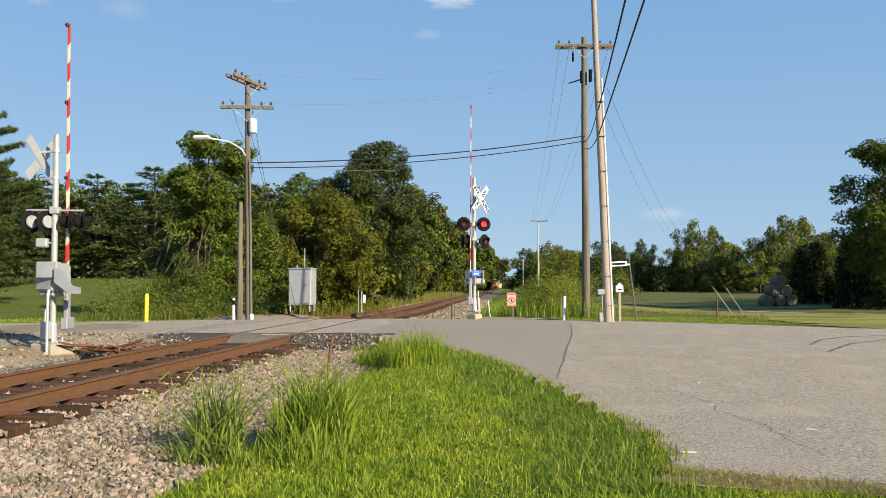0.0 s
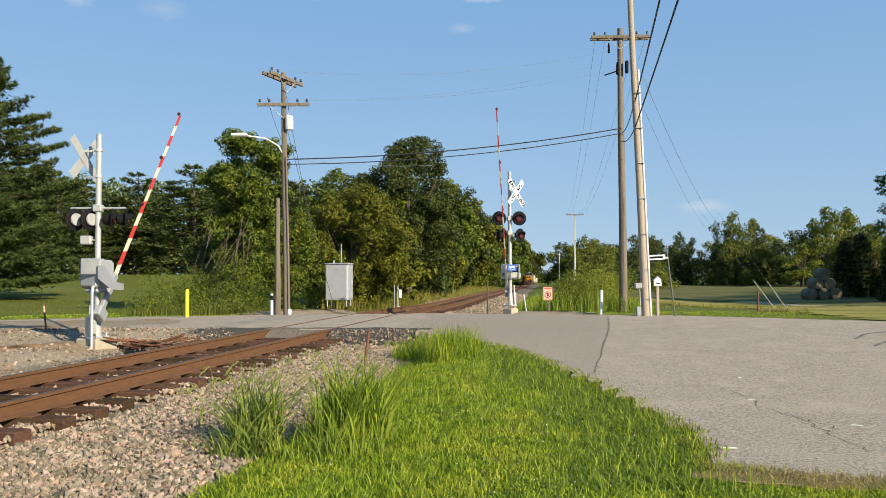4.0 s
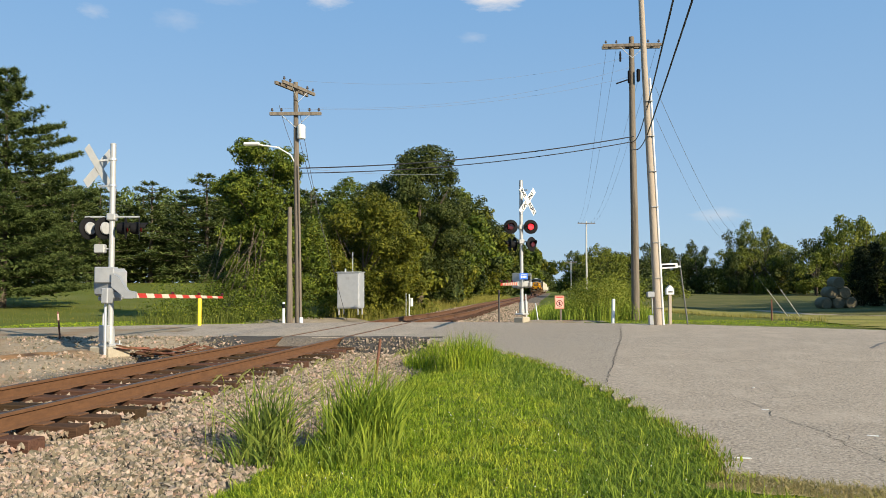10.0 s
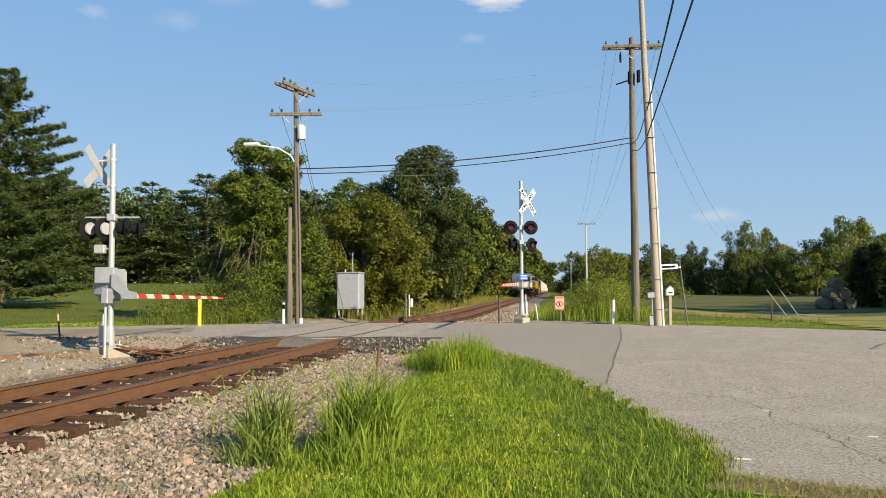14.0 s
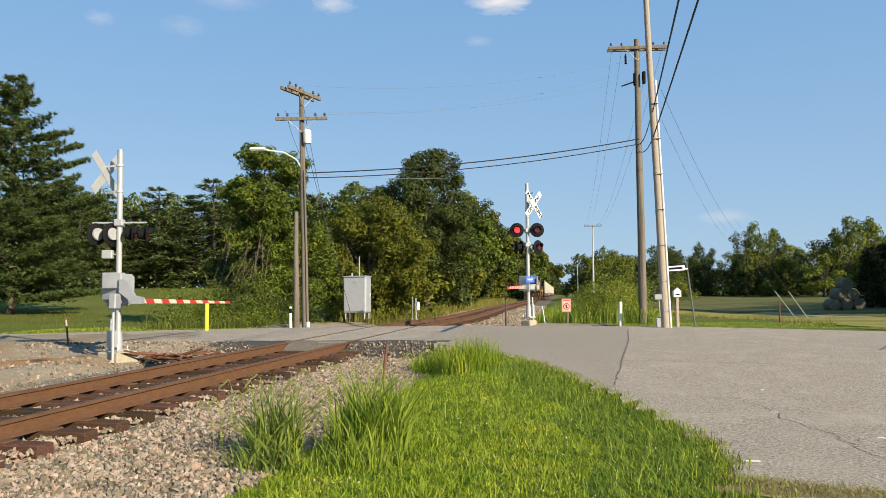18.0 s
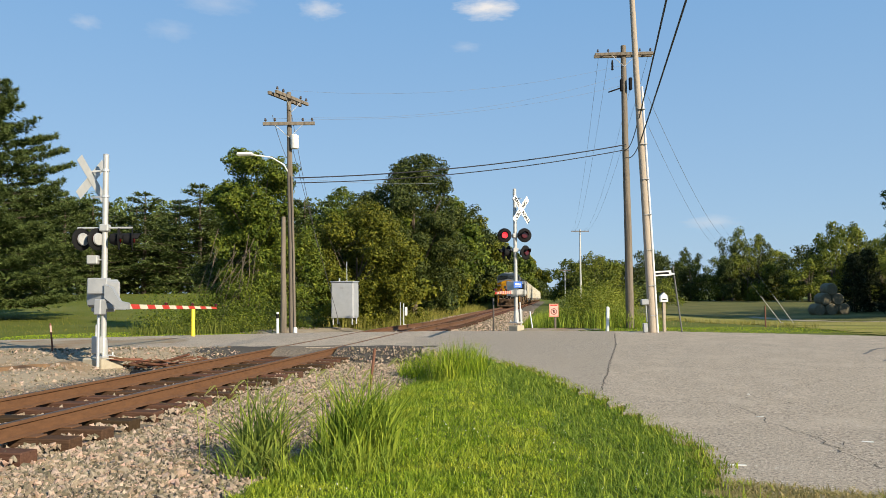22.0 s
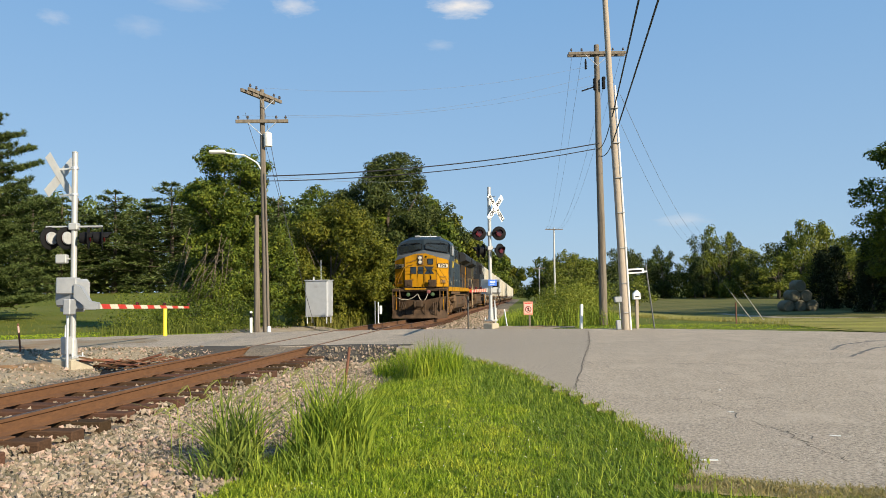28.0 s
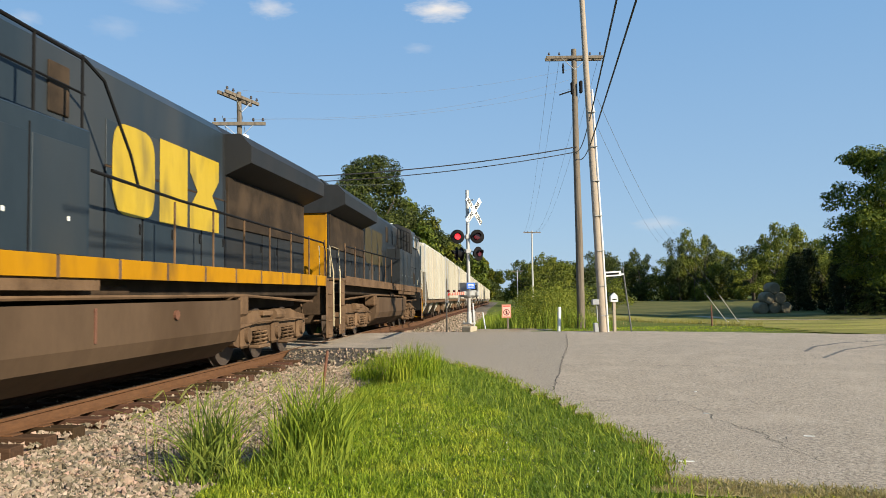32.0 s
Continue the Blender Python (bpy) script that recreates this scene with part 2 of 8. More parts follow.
# ---- mesh helpers ----
class G:
    """Collects vertices and faces for one mesh."""

    def __init__(self):
        self.v, self.f = [], []

    def add(self, verts, faces, m=None):
        k = len(self.v)
        self.v += [tuple(m @ Vector(p)) if m else tuple(p) for p in verts]
        self.f += [tuple(i + k for i in q) for q in faces]
        return self

    def box(self, c, s, m=None, b=0.0):
        """Box with centre c, size s and chamfer b."""
        x, y, z = (a / 2 for a in s)
        b = min(b, x * 0.9, y * 0.9, z * 0.9)
        if b <= 0:
            vs = [(sx * x, sy * y, sz * z) for sx in (-1, 1) for sy in (-1, 1) for sz in (-1, 1)]
            fs = [(0, 1, 3, 2), (4, 6, 7, 5), (0, 4, 5, 1), (2, 3, 7, 6), (0, 2, 6, 4), (1, 5, 7, 3)]
        else:
            vs, idx = [], {}
            for sx in (-1, 1):
                for sy in (-1, 1):
                    for sz in (-1, 1):
                        for a, p in enumerate(((x, y - b, z - b), (x - b, y, z - b), (x - b, y - b, z))):
                            idx[sx, sy, sz, a] = len(vs)
                            vs.append((sx * p[0], sy * p[1], sz * p[2]))
            fs = []
            for s1 in (-1, 1):
                fs.append([idx[s1, p, q, 0] for p, q in ((-1, -1), (1, -1), (1, 1), (-1, 1))][::s1])
                fs.append([idx[p, s1, q, 1] for p, q in ((-1, -1), (-1, 1), (1, 1), (1, -1))][::s1])
                fs.append([idx[p, q, s1, 2] for p, q in ((-1, -1), (1, -1), (1, 1), (-1, 1))][::s1])
                for s2 in (-1, 1):
                    k = s1 * s2
                    fs.append([idx[s1, s2, -1, 0], idx[s1, s2, -1, 1], idx[s1, s2, 1, 1], idx[s1, s2, 1, 0]][::k])
                    fs.append([idx[s1, -1, s2, 2], idx[s1, -1, s2, 0], idx[s1, 1, s2, 0], idx[s1, 1, s2, 2]][::-k])
                    fs.append([idx[-1, s1, s2, 1], idx[-1, s1, s2, 2], idx[1, s1, s2, 2], idx[1, s1, s2, 1]][::-k])
                    for s3 in (-1, 1):
                        fs.append([idx[s1, s2, s3, a] for a in (0, 1, 2)][::k * s3])
        t = Matrix.Translation(c)
        return self.add(vs, fs, (m @ t) if m else t)

    def cyl(self, p0, p1, r0, r1=None, n=12, cap=True):
        """Round bar from p0 to p1."""
        r1 = r0 if r1 is None else r1
        p0, p1 = Vector(p0), Vector(p1)
        q = (p1 - p0).to_track_quat("Z", "Y")
        vs = []
        for p, r in ((p0, r0), (p1, r1)):
            vs += [p + q @ Vector((r * math.cos(2 * math.pi * i / n), r * math.sin(2 * math.pi * i / n), 0)) for i in range(n)]
        fs = [(i, (i + 1) % n, n + (i + 1) % n, n + i) for i in range(n)]
        if cap:
            fs += [tuple(range(n - 1, -1, -1)), tuple(range(n, 2 * n))]
        return self.add(vs, fs)

    def tube(self, pts, r, n=6, r1=None):
        """Round bar along a line of points."""
        pts = [Vector(p) for p in pts]
        vs, fs, last = [], [], len(pts) - 1
        for i, p in enumerate(pts):
            d = (pts[min(i + 1, last)] - pts[max(i - 1, 0)]).normalized()
            side = d.cross(Vector((0, 0, 1)) if abs(d.z) < 0.95 else Vector((1, 0, 0))).normalized()
            up = side.cross(d)
            k = r if r1 is None else r + (r1 - r) * i / last
            vs += [p + (side * math.cos(2 * math.pi * j / n) + up * math.sin(2 * math.pi * j / n)) * k for j in range(n)]
        for i in range(last):
            fs += [(i * n + j, i * n + (j + 1) % n, (i + 1) * n + (j + 1) % n, (i + 1) * n + j) for j in range(n)]
        fs += [tuple(range(n - 1, -1, -1)), tuple(range(last * n, last * n + n))]
        return self.add(vs, fs)

    def lathe(self, prof, n=20, m=None):
        """Turned shape about z from (radius, height) pairs."""
        vs, fs = [], []
        for r, z in prof:
            vs += [(r * math.cos(2 * math.pi * j / n), r * math.sin(2 * math.pi * j / n), z) for j in range(n)]
        for i in range(len(prof) - 1):
            fs += [(i * n + j, i * n + (j + 1) % n, (i + 1) * n + (j + 1) % n, (i + 1) * n + j) for j in range(n)]
        fs += [tuple(range(n - 1, -1, -1)), tuple(range((len(prof) - 1) * n, len(prof) * n))]
        return self.add(vs, fs, m)

    def prism(self, pts, h, m=None):
        """Outline in xy, counter-clockwise, raised from z = 0 to h."""
        n = len(pts)
        vs = [(x, y, 0) for x, y in pts] + [(x, y, h) for x, y in pts]
        fs = [(i, (i + 1) % n, n + (i + 1) % n, n + i) for i in range(n)] + [tuple(range(n - 1, -1, -1)), tuple(range(n, 2 * n))]
        return self.add(vs, fs, m)

    def mesh(self, name, mat, smooth=False):
        me = bpy.data.meshes.new(name)
        me.from_pydata(self.v, [], self.f)
        me.materials.append(mat)
        if smooth:
            me.shade_smooth()
            me.set_sharp_from_angle(angle=radians(40))
        return me


def part(name, g, mat, parent=None, label="", m=None, smooth=False):
    """One mesh object under a thing or under a part."""
    ob = new(name, g if isinstance(g, bpy.types.Mesh) else g.mesh(name, mat, smooth))
    if parent:
        ob.parent = parent
    if m is not None:
        ob.matrix_basis = m
    return tagged(ob, label)


def thing(name, m, label, category, group="", kind=""):
    """An empty at a thing's base, which carries its parts."""
    ob = new(name)
    ob.empty_display_size = 0.2
    ob.matrix_basis = m
    return tagged(ob, label, category, group, kind)


def raw(name, v, f, mat, smooth=False):
    """Mesh from arrays: v (n, 3), f (m, k)."""
    me = bpy.data.meshes.new(name)
    v, f = np.asarray(v, np.float32), np.asarray(f, np.int32)
    me.vertices.add(len(v))
    me.vertices.foreach_set("co", v.ravel())
    k = f.shape[1]
    me.loops.add(f.size)
    me.loops.foreach_set("vertex_index", f.ravel())
    me.polygons.add(len(f))
    me.polygons.foreach_set("loop_start", np.arange(0, f.size, k, dtype=np.int32))
    me.update(calc_edges=True)
    me.materials.append(mat)
    if smooth:
        me.shade_smooth()
    else:
        me.shade_flat()
    return me


# ---- the lie of the land ----
def smooth(x, a, b):
    t = np.clip((np.asarray(x, float) - a) / (b - a), 0, 1)
    return t * t * (3 - 2 * t)


def track_x(y):
    """Centre line of the track: straight, then a slight bend beyond the crossing."""
    y = np.asarray(y, float)
    bend = np.where(y < 25, 0, np.where(y < 55, 0.0006 * (y - 25) ** 2, 0.036 * (y - 40)))
    return -6.70 + 0.18 * y - bend - 0.33 * smooth(y, 25, 46)


def from_track(x, y):
    return (np.asarray(x, float) - track_x(y)) * 0.985


def track_z(y):
    """The line dips beyond the crossing and falls gently away."""
    y = np.asarray(y, float)
    return -0.009 * np.clip(y - 66, 0, None) - 0.00014 * np.clip(np.minimum(y, 66) - 34, 0, None) ** 2 - 0.26 * smooth(y, 26, 46) + 0.04 * smooth(y, 46, 70)


def road_z(x, y):
    d = np.abs(from_track(x, y))
    return -0.012 * np.clip(d - 2, 0, 15) - 0.22 * smooth(18 - np.asarray(y, float), 0, 10)


def ground_z(x, y):
    x, y = np.asarray(x, float), np.asarray(y, float)
    d = from_track(x, y)
    z = road_z(x, y) - 0.03
    z = z - 0.26 * smooth(-d, 3, 6) * smooth(19.6 - y, 0, 1.8)                  # low verge on the far side of the near track
    z = z - 0.22 * smooth(y, 27, 34) * (1 - smooth(np.abs(d), 5, 9))         # track bed beyond the road
    z = z + 1.75 * smooth(y, 32, 95) * smooth(-d, 8, 26)                     # field rising towards the pines
    z = z - 0.75 * smooth(y, 30, 60) * smooth(d, 9, 22)                      # mown field on the other side
    z = z + track_z(y) * (1 - smooth(np.abs(d), 8, 34))
    w = 1 - smooth(np.abs(d), 3.0, 4.8)
    z = z * (1 - w) + np.minimum(z, -0.47 + track_z(y)) * w
    return z + 0.02 * np.sin(x * 1.3 + 0.5 * y) * np.cos(y * 0.9) * smooth(np.abs(d), 4, 7)


def track_point(s_or_y, off=0.0):
    """Point at y on the centre line, moved off metres to its right, and the heading in radians to the right of +y."""
    y = float(s_or_y)
    k = float(track_x(y + 0.05) - track_x(y - 0.05)) / 0.1
    c = math.hypot(1, k)
    return float(track_x(y)) + off / c, y - off * k / c, math.atan(k)


def sheet(name, xs, ys, height, mat, keep=None):
    """Grid over xs and ys that follows height(x, y); keep(x, y) picks the cells by their middle."""
    X, Y = np.meshgrid(xs, ys)
    v = np.stack([X, Y, height(X, Y)], -1).reshape(-1, 3)
    nx, ny = len(xs), len(ys)
    i = (np.arange(ny - 1)[:, None] * nx + np.arange(nx - 1)[None]).ravel()
    f = np.stack([i, i + 1, i + nx + 1, i + nx], -1)
    if keep is not None:
        mid = v[f].mean(1)
        f = f[keep(mid[:, 0], mid[:, 1])]
    return raw(name, v, f, mat, True)


# ---- ground, road, track ----
def spaced(*spans):
    """Grid lines from (start, end, step) spans."""
    out = []
    for a, b, s in spans:
        out += list(np.arange(a, b, s))
    return np.array(out + [spans[-1][1]])


tagged(new("ground", sheet("ground", spaced((-2500, -300, 220), (-300, -60, 12), (-60, -16, 2), (-16, 16, 0.4), (16, 60, 2), (60, 300, 12), (300, 2500, 220)),
                           spaced((-600, -60, 60), (-60, -4, 4), (-4, 34, 0.4), (34, 110, 2), (110, 400, 14), (400, 3000, 200)), ground_z, ground_mat)),
       "grassy ground with mown field and verges", "ground", kind="structure")

APRON = [(-0.35, 18.3), (0.9, 16.3), (1.75, 14.3), (2.1, 12.1), (2.55, 9.9), (2.62, 8.4), (2.42, 7.0), (2.36, 6.4), (2.96, 6.1), (3.6, 5.9), (5.2, 5.3), (12, 3.2)]


def wobble(x, y, k=1.0):
    return 0.10 * np.sin(3.1 * x * k + 1.7 * y) + 0.06 * np.sin(7.3 * y * k - 2.2 * x) + 0.03 * np.sin(17 * x + 13 * y)


def in_lawn(x, y):
    """The grass wedge between track and road."""
    x, y = np.asarray(x, float), np.asarray(y, float)
    w = wobble(x, y) * 0.6
    edge = np.interp(y, [p[1] for p in APRON[7::-1]], [p[0] for p in APRON[7::-1]])
    low = np.interp(x, [p[0] for p in APRON[7:]], [p[1] for p in APRON[7:]])
    right = np.where(y > 6.4, edge, np.where(y < low, 40, 2.36))
    gap = np.interp(y, [3, 6.4, 16, 18.4], [3.9, 3.75, 3.3, 3.2])
    return (from_track(x, y) > gap + w) & (x < right + w) & (y < 18.2 + w)


def in_road(x, y):
    x, y = np.asarray(x, float), np.asarray(y, float)
    d = from_track(x, y)
    far = np.interp(x, [-80, -14.7, -9.3, 8, 13.5, 26, 60, 200], [31, 25.7, 26.4, 26.6, 24.2, 18, 2, -60])
    left = np.interp(x, [-80, -11.6, -4.6, 0], [24.5, 20.5, 19.15, 19.0])
    low = np.interp(x, [p[0] for p in APRON[7:]] + [30, 200], [p[1] for p in APRON[7:]] + [-4, -90])
    edge = np.interp(y, [p[1] for p in APRON[7::-1]], [p[0] for p in APRON[7::-1]])
    near_ok = np.where(d < 2.6, y > left, np.where(y > 18.9, True, (x > edge) & (y > low)))
    return near_ok & (y < far)


def road_keep(x, y):
    d = np.abs(from_track(x, y))
    return in_road(x, y) & (np.abs(d - 0.7525) > 0.085)


# The surface runs in strips along the track, so that the grooves beside the rails are true to line.
def road_mesh():
    ys = spaced((-60, 2, 2), (2, 34, 0.2))
    ds = np.array(sorted(list(spaced((-76, -16, 2), (-16, -1, 0.2))) + [-0.84, -0.665, -0.4, 0, 0.4, 0.665, 0.84] + list(spaced((1.0, 20, 0.2), (20, 120, 2)))))
    D, Y = np.meshgrid(ds, ys)
    X = track_x(Y) + D / 0.985
    v = np.stack([X, Y, road_z(X, Y)], -1).reshape(-1, 3)
    nx = len(ds)
    i = (np.arange(len(ys) - 1)[:, None] * nx + np.arange(nx - 1)[None]).ravel()
    f = np.stack([i, i + 1, i + nx + 1, i + nx], -1)
    mid = v[f].mean(1)
    f = f[road_keep(mid[:, 0], mid[:, 1])]
    me = raw("road", v, f, asphalt, True)
    bm = bmesh.new()
    bm.from_mesh(me)
    bmesh.ops.delete(bm, geom=[q for q in bm.verts if not q.link_faces], context="VERTS")
    for q in bm.verts:                       # ragged edge
        if q.is_boundary and abs(abs(float(from_track(q.co.x, q.co.y))) - 0.75) > 0.3:
            q.co.x += 0.35 * float(wobble(q.co.x, q.co.y))
            q.co.y += 0.35 * float(wobble(q.co.y, q.co.x))
    rim = [e for e in bm.edges if e.is_boundary]
    made = bmesh.ops.extrude_edge_only(bm, edges=rim)["geom"]
    for q in made:
        if isinstance(q, bmesh.types.BMVert):
            q.co.z -= 0.14
    bm.to_mesh(me)
    bm.free()
    me.shade_smooth()
    me.set_sharp_from_angle(angle=radians(40))
    return me


road = tagged(new("road", road_mesh()), "grey weathered asphalt road and apron", "road", kind="structure")

# dark crumbling asphalt that ramps down from the crossing to the stones
def ramp(d0, d1, y0, y1, label, mat=None, rise=0.006):
    ds, ys = np.linspace(d0, d1, 12), np.append(np.linspace(y0, y1, 13), y1 + 0.42)
    D, Y = np.meshgrid(ds, ys)
    Y = Y + 0.25 * np.sin(5 * D + 2) * (1 - (Y - y0) / (y1 - y0))
    X = track_x(Y) + D / 0.985
    u = np.clip((Y - y0) / (y1 - y0), 0, 1)
    Z = road_z(X, Y) + rise - 0.38 * (1 - u) ** 1.3 + 0.025 * np.sin(9 * D) * np.sin(8 * Y) * (1 - u)
    v = np.stack([X, Y, Z], -1).reshape(-1, 3)
    i = (np.arange(13)[:, None] * 12 + np.arange(11)[None]).ravel()
    return tagged(new("pavement", raw("pavement", v, np.stack([i, i + 1, i + 13, i + 12], -1), mat or new_asphalt, True)), label, "asphalt patch", kind="structure")


ramp(0.84, 2.55, 17.9, 18.92, "dark crumbling asphalt ramp beside the rail")
ramp(2.5, 3.2, 18.0, 18.8, "dark crumbling asphalt at the corner of the crossing")
ramp(-0.68, 0.68, 18.1, 19.08, "stony dirt between the rails at the road edge", ballast_mat)
ramp(-2.5, -0.84, 18.2, 19.1, "dark asphalt ramp on the road edge")

ramp(-5.2, -2.3, 18.0, 19.2, "gravelly slope up to the road edge", dirt_mat, 0.003)
ramp(-7.8, -5.0, 18.7, 20.1, "gravelly slope up to the road edge", dirt_mat, 0.003)


def bed_mesh():
    prof = [(-4.0, -0.62), (-3.0, -0.42), (-1.9, -0.26), (-1.3, -0.245), (0, -0.262), (1.3, -0.325), (1.9, -0.34), (2.8, -0.375), (3.9, -0.43), (4.3, -0.6)]
    ys = spaced((-40, 0, 2), (0, 40, 0.4), (40, 700, 4))
    v, f, n = [], [], len(prof)
    for i, y in enumerate(ys):
        for d, z in prof:
            x, yy, _ = track_point(y, d)
            v.append((x, yy, z + float(track_z(yy)) + 0.015 * math.sin(7 * y + 5 * d) * (abs(d) > 1.2)))
        if i and not (19.4 < y < 26.2):
            f += [(i * n - n + j, i * n - n + j + 1, i * n + j + 1, i * n + j) for j in range(n - 1)]
    return raw("ballast_bed", v, f, ballast_mat, True)


tagged(new("trackbed", bed_mesh()), "bed of pinkish-grey crushed stone under the track", "ballast", kind="structure")

# rails and ties
track = thing("railway_track", pose(0, 0, 0), "single railway track with rusty rails on dark timber ties", "railway track", kind="structure")
RAIL = [(-0.07, -0.18), (0.07, -0.18), (0.07, -0.165), (0.012, -0.145), (0.010, -0.05), (0.036, -0.035), (0.036, -0.006), (0.028, 0), (-0.028, 0), (-0.036, -0.006), (-0.036, -0.035), (-0.010, -0.05), (-0.012, -0.145), (-0.07, -0.165)]
for side in (-1, 1):
    ys = spaced((-40, 20, 2), (20, 60, 1), (60, 700, 5))
    v, f, n = [], [], len(RAIL)
    for i, y in enumerate(ys):
        for d, z in RAIL:
            x, yy, _ = track_point(y, side * 0.7525 + d)
            v.append((x, yy, z + 0.004 + float(track_z(yy))))
        if i:
            f += [(i * n - n + j, i * n - n + (j + 1) % n, i * n + (j + 1) % n, i * n + j) for j in range(n)]
    rail = part("rail", raw("rail", v, f, rail_mat), None, track, "rust-brown steel rail")
    part("running_surface", raw("running_surface", [p for y in ys for p in [(*track_point(y, side * 0.7525 + d)[:2], 0.0055 + float(track_z(y))) for d in (-0.024, 0.024)]],
                                [(2 * i, 2 * i + 1, 2 * i + 3, 2 * i + 2) for i in range(len(ys) - 1)], railtop_mat), None, rail, "worn top of the rail")
tie_mesh = G().box((0, 0, -0.27), (2.6, 0.23, 0.18), b=0.012).mesh("tie", tie_mat)
plate_mesh = G().box((-0.7525, 0, -0.172), (0.30, 0.19, 0.02), b=0.005).box((0.7525, 0, -0.172), (0.30, 0.19, 0.02), b=0.005).mesh("tie_plate", rail_mat)
TIE = 0.62                       # spacing of the ties
rng = random.Random(4)
y = 1.0
while y < 60:
    if not 19.1 < y < 26.4:
        x, yy, a = track_point(y)
        tie = part("tie", tie_mesh, None, track, m=pose(x + rng.uniform(-0.07, 0.07), yy, float(track_z(yy)) + rng.uniform(-0.012, 0.006), 0, 0, -math.degrees(a) + rng.uniform(-2.5, 2.5)))
        part("tie_plate", plate_mesh, None, tie)
    y += TIE
far_ties = G()
while y < 260:
    x, yy, a = track_point(y)
    far_ties.box((0, 0, -0.27), (2.6, 0.23, 0.18), m=pose(x, yy, float(track_z(yy)), 0, 0, -math.degrees(a)))
    y += TIE
tagged(part("ties", far_ties, tie_mat, track), kind="stuff")


# ---- loose stones on the bed ----
def rocks(name, pts, sizes, mat, seed, label, category):
    """Angular stones: a jittered, squashed eight-sided lump at every point."""
    r = np.random.RandomState(seed)
    n = len(pts)
    base = np.array([(1, 0, 0), (-1, 0, 0), (0, 1, 0), (0, -1, 0), (0, 0, 1), (0, 0, -1)], float) * 1.35
    v = (base[None] * r.uniform(0.6, 1.15, (n, 6, 1)) + r.normal(size=(n, 6, 3)) * 0.36) * sizes[:, None, None] * r.uniform(0.5, 1.4, (n, 1, 3))
    q = r.normal(size=(n, 4))
    q /= np.linalg.norm(q, axis=1, keepdims=True)
    w, x, y, z = q.T
    R = np.stack([np.stack([1 - 2 * (y * y + z * z), 2 * (x * y - z * w), 2 * (x * z + y * w)], -1),
                  np.stack([2 * (x * y + z * w), 1 - 2 * (x * x + z * z), 2 * (y * z - x * w)], -1),
                  np.stack([2 * (x * z - y * w), 2 * (y * z + x * w), 1 - 2 * (x * x + y * y)], -1)], 1)
    v = np.einsum("nij,nkj->nki", R, v) + pts[:, None]
    f = np.array([(0, 2, 4), (2, 1, 4), (1, 3, 4), (3, 0, 4), (2, 0, 5), (1, 2, 5), (3, 1, 5), (0, 3, 5)])
    f = (f[None] + 6 * np.arange(n)[:, None, None]).reshape(-1, 3)
    return tagged(new(name, raw(name, v.reshape(-1, 3), f, mat)), label, category, kind="stuff")


def bed_height(d):
    return np.interp(d, [-4.0, -3.0, -1.9, -1.3, 0, 1.3, 1.9, 2.8, 3.9, 4.3], [-0.62, -0.42, -0.26, -0.245, -0.262, -0.325, -0.34, -0.375, -0.43, -0.6])


r = np.random.RandomState(7)
n = 84000
yy = 4.6 + 14.3 * r.rand(n) ** 1.25
dd = np.where(r.rand(n) < 0.74, r.uniform(1.0, 4.0, n), r.uniform(-3.6, 1.0, n))
cribs = np.round((yy - 1.0 - TIE / 2) / TIE) * TIE + 1.0 + TIE / 2      # middles of the gaps between ties
yy = np.where(np.abs(dd) < 1.36, cribs + r.uniform(-0.18, 0.18, n), yy)
sz = 0.010 + 0.023 * r.rand(n) ** 1.8
pts = np.stack([track_x(yy) + dd / 0.985, yy, bed_height(dd) + r.uniform(-0.010, 0.020, n) * np.where(np.abs(dd) < 1.36, 0.3, 1)], -1)
keep = (yy < 18.9) & ~((np.abs(np.abs(dd) - 0.7525) < 0.12))
rocks("ballast_stones", pts[keep], sz[keep], stone_mat, 1, "loose angular pink and grey ballast stones", "ballast")
n = 11000
dd = r.uniform(-1.3, 1.3, n)
yy = 1.0 + TIE / 2 + TIE * r.randint(6, 29, n) + r.uniform(-0.17, 0.17, n)
keep = ~(np.abs(np.abs(dd) - 0.7525) < 0.09)
rocks("ballast_stones", np.stack([track_x(yy) + dd / 0.985, yy, -0.252 + r.uniform(-0.01, 0.015, n)], -1)[keep], (0.012 + 0.02 * r.rand(n))[keep], stone_mat, 6, "ballast stones between the ties", "ballast")
n = 900
yy, dd = r.uniform(17.6, 18.8, n), r.uniform(0.9, 3.8, n)
rise_ = road_z(track_x(yy) + dd, yy) - 0.38 * np.clip(1 - (yy - 17.8) / 1.0, 0, 1) ** 1.3
rocks("ballast_stones", np.stack([track_x(yy) + dd / 0.985, yy, np.maximum(rise_, bed_height(dd)) + 0.005], -1), 0.010 + 0.020 * r.rand(n) ** 2, stone_mat, 8, "stones strewn over the crumbling asphalt", "ballast")
n = 12000
yy = 26.4 + 62 * r.rand(n) ** 1.4
dd = np.where(r.rand(n) < 0.8, r.uniform(1.2, 4.0, n), r.uniform(-3.4, 1.2, n))
keep = ~(np.abs(np.abs(dd) - 0.7525) < 0.12)
pts = np.stack([track_x(yy) + dd / 0.985, yy, bed_height(dd) + 0.01 + track_z(yy)], -1)
rocks("ballast_stones", pts[keep], (0.03 + 0.035 * r.rand(n))[keep], stone_mat, 2, "loose ballast stones beyond the crossing", "ballast")

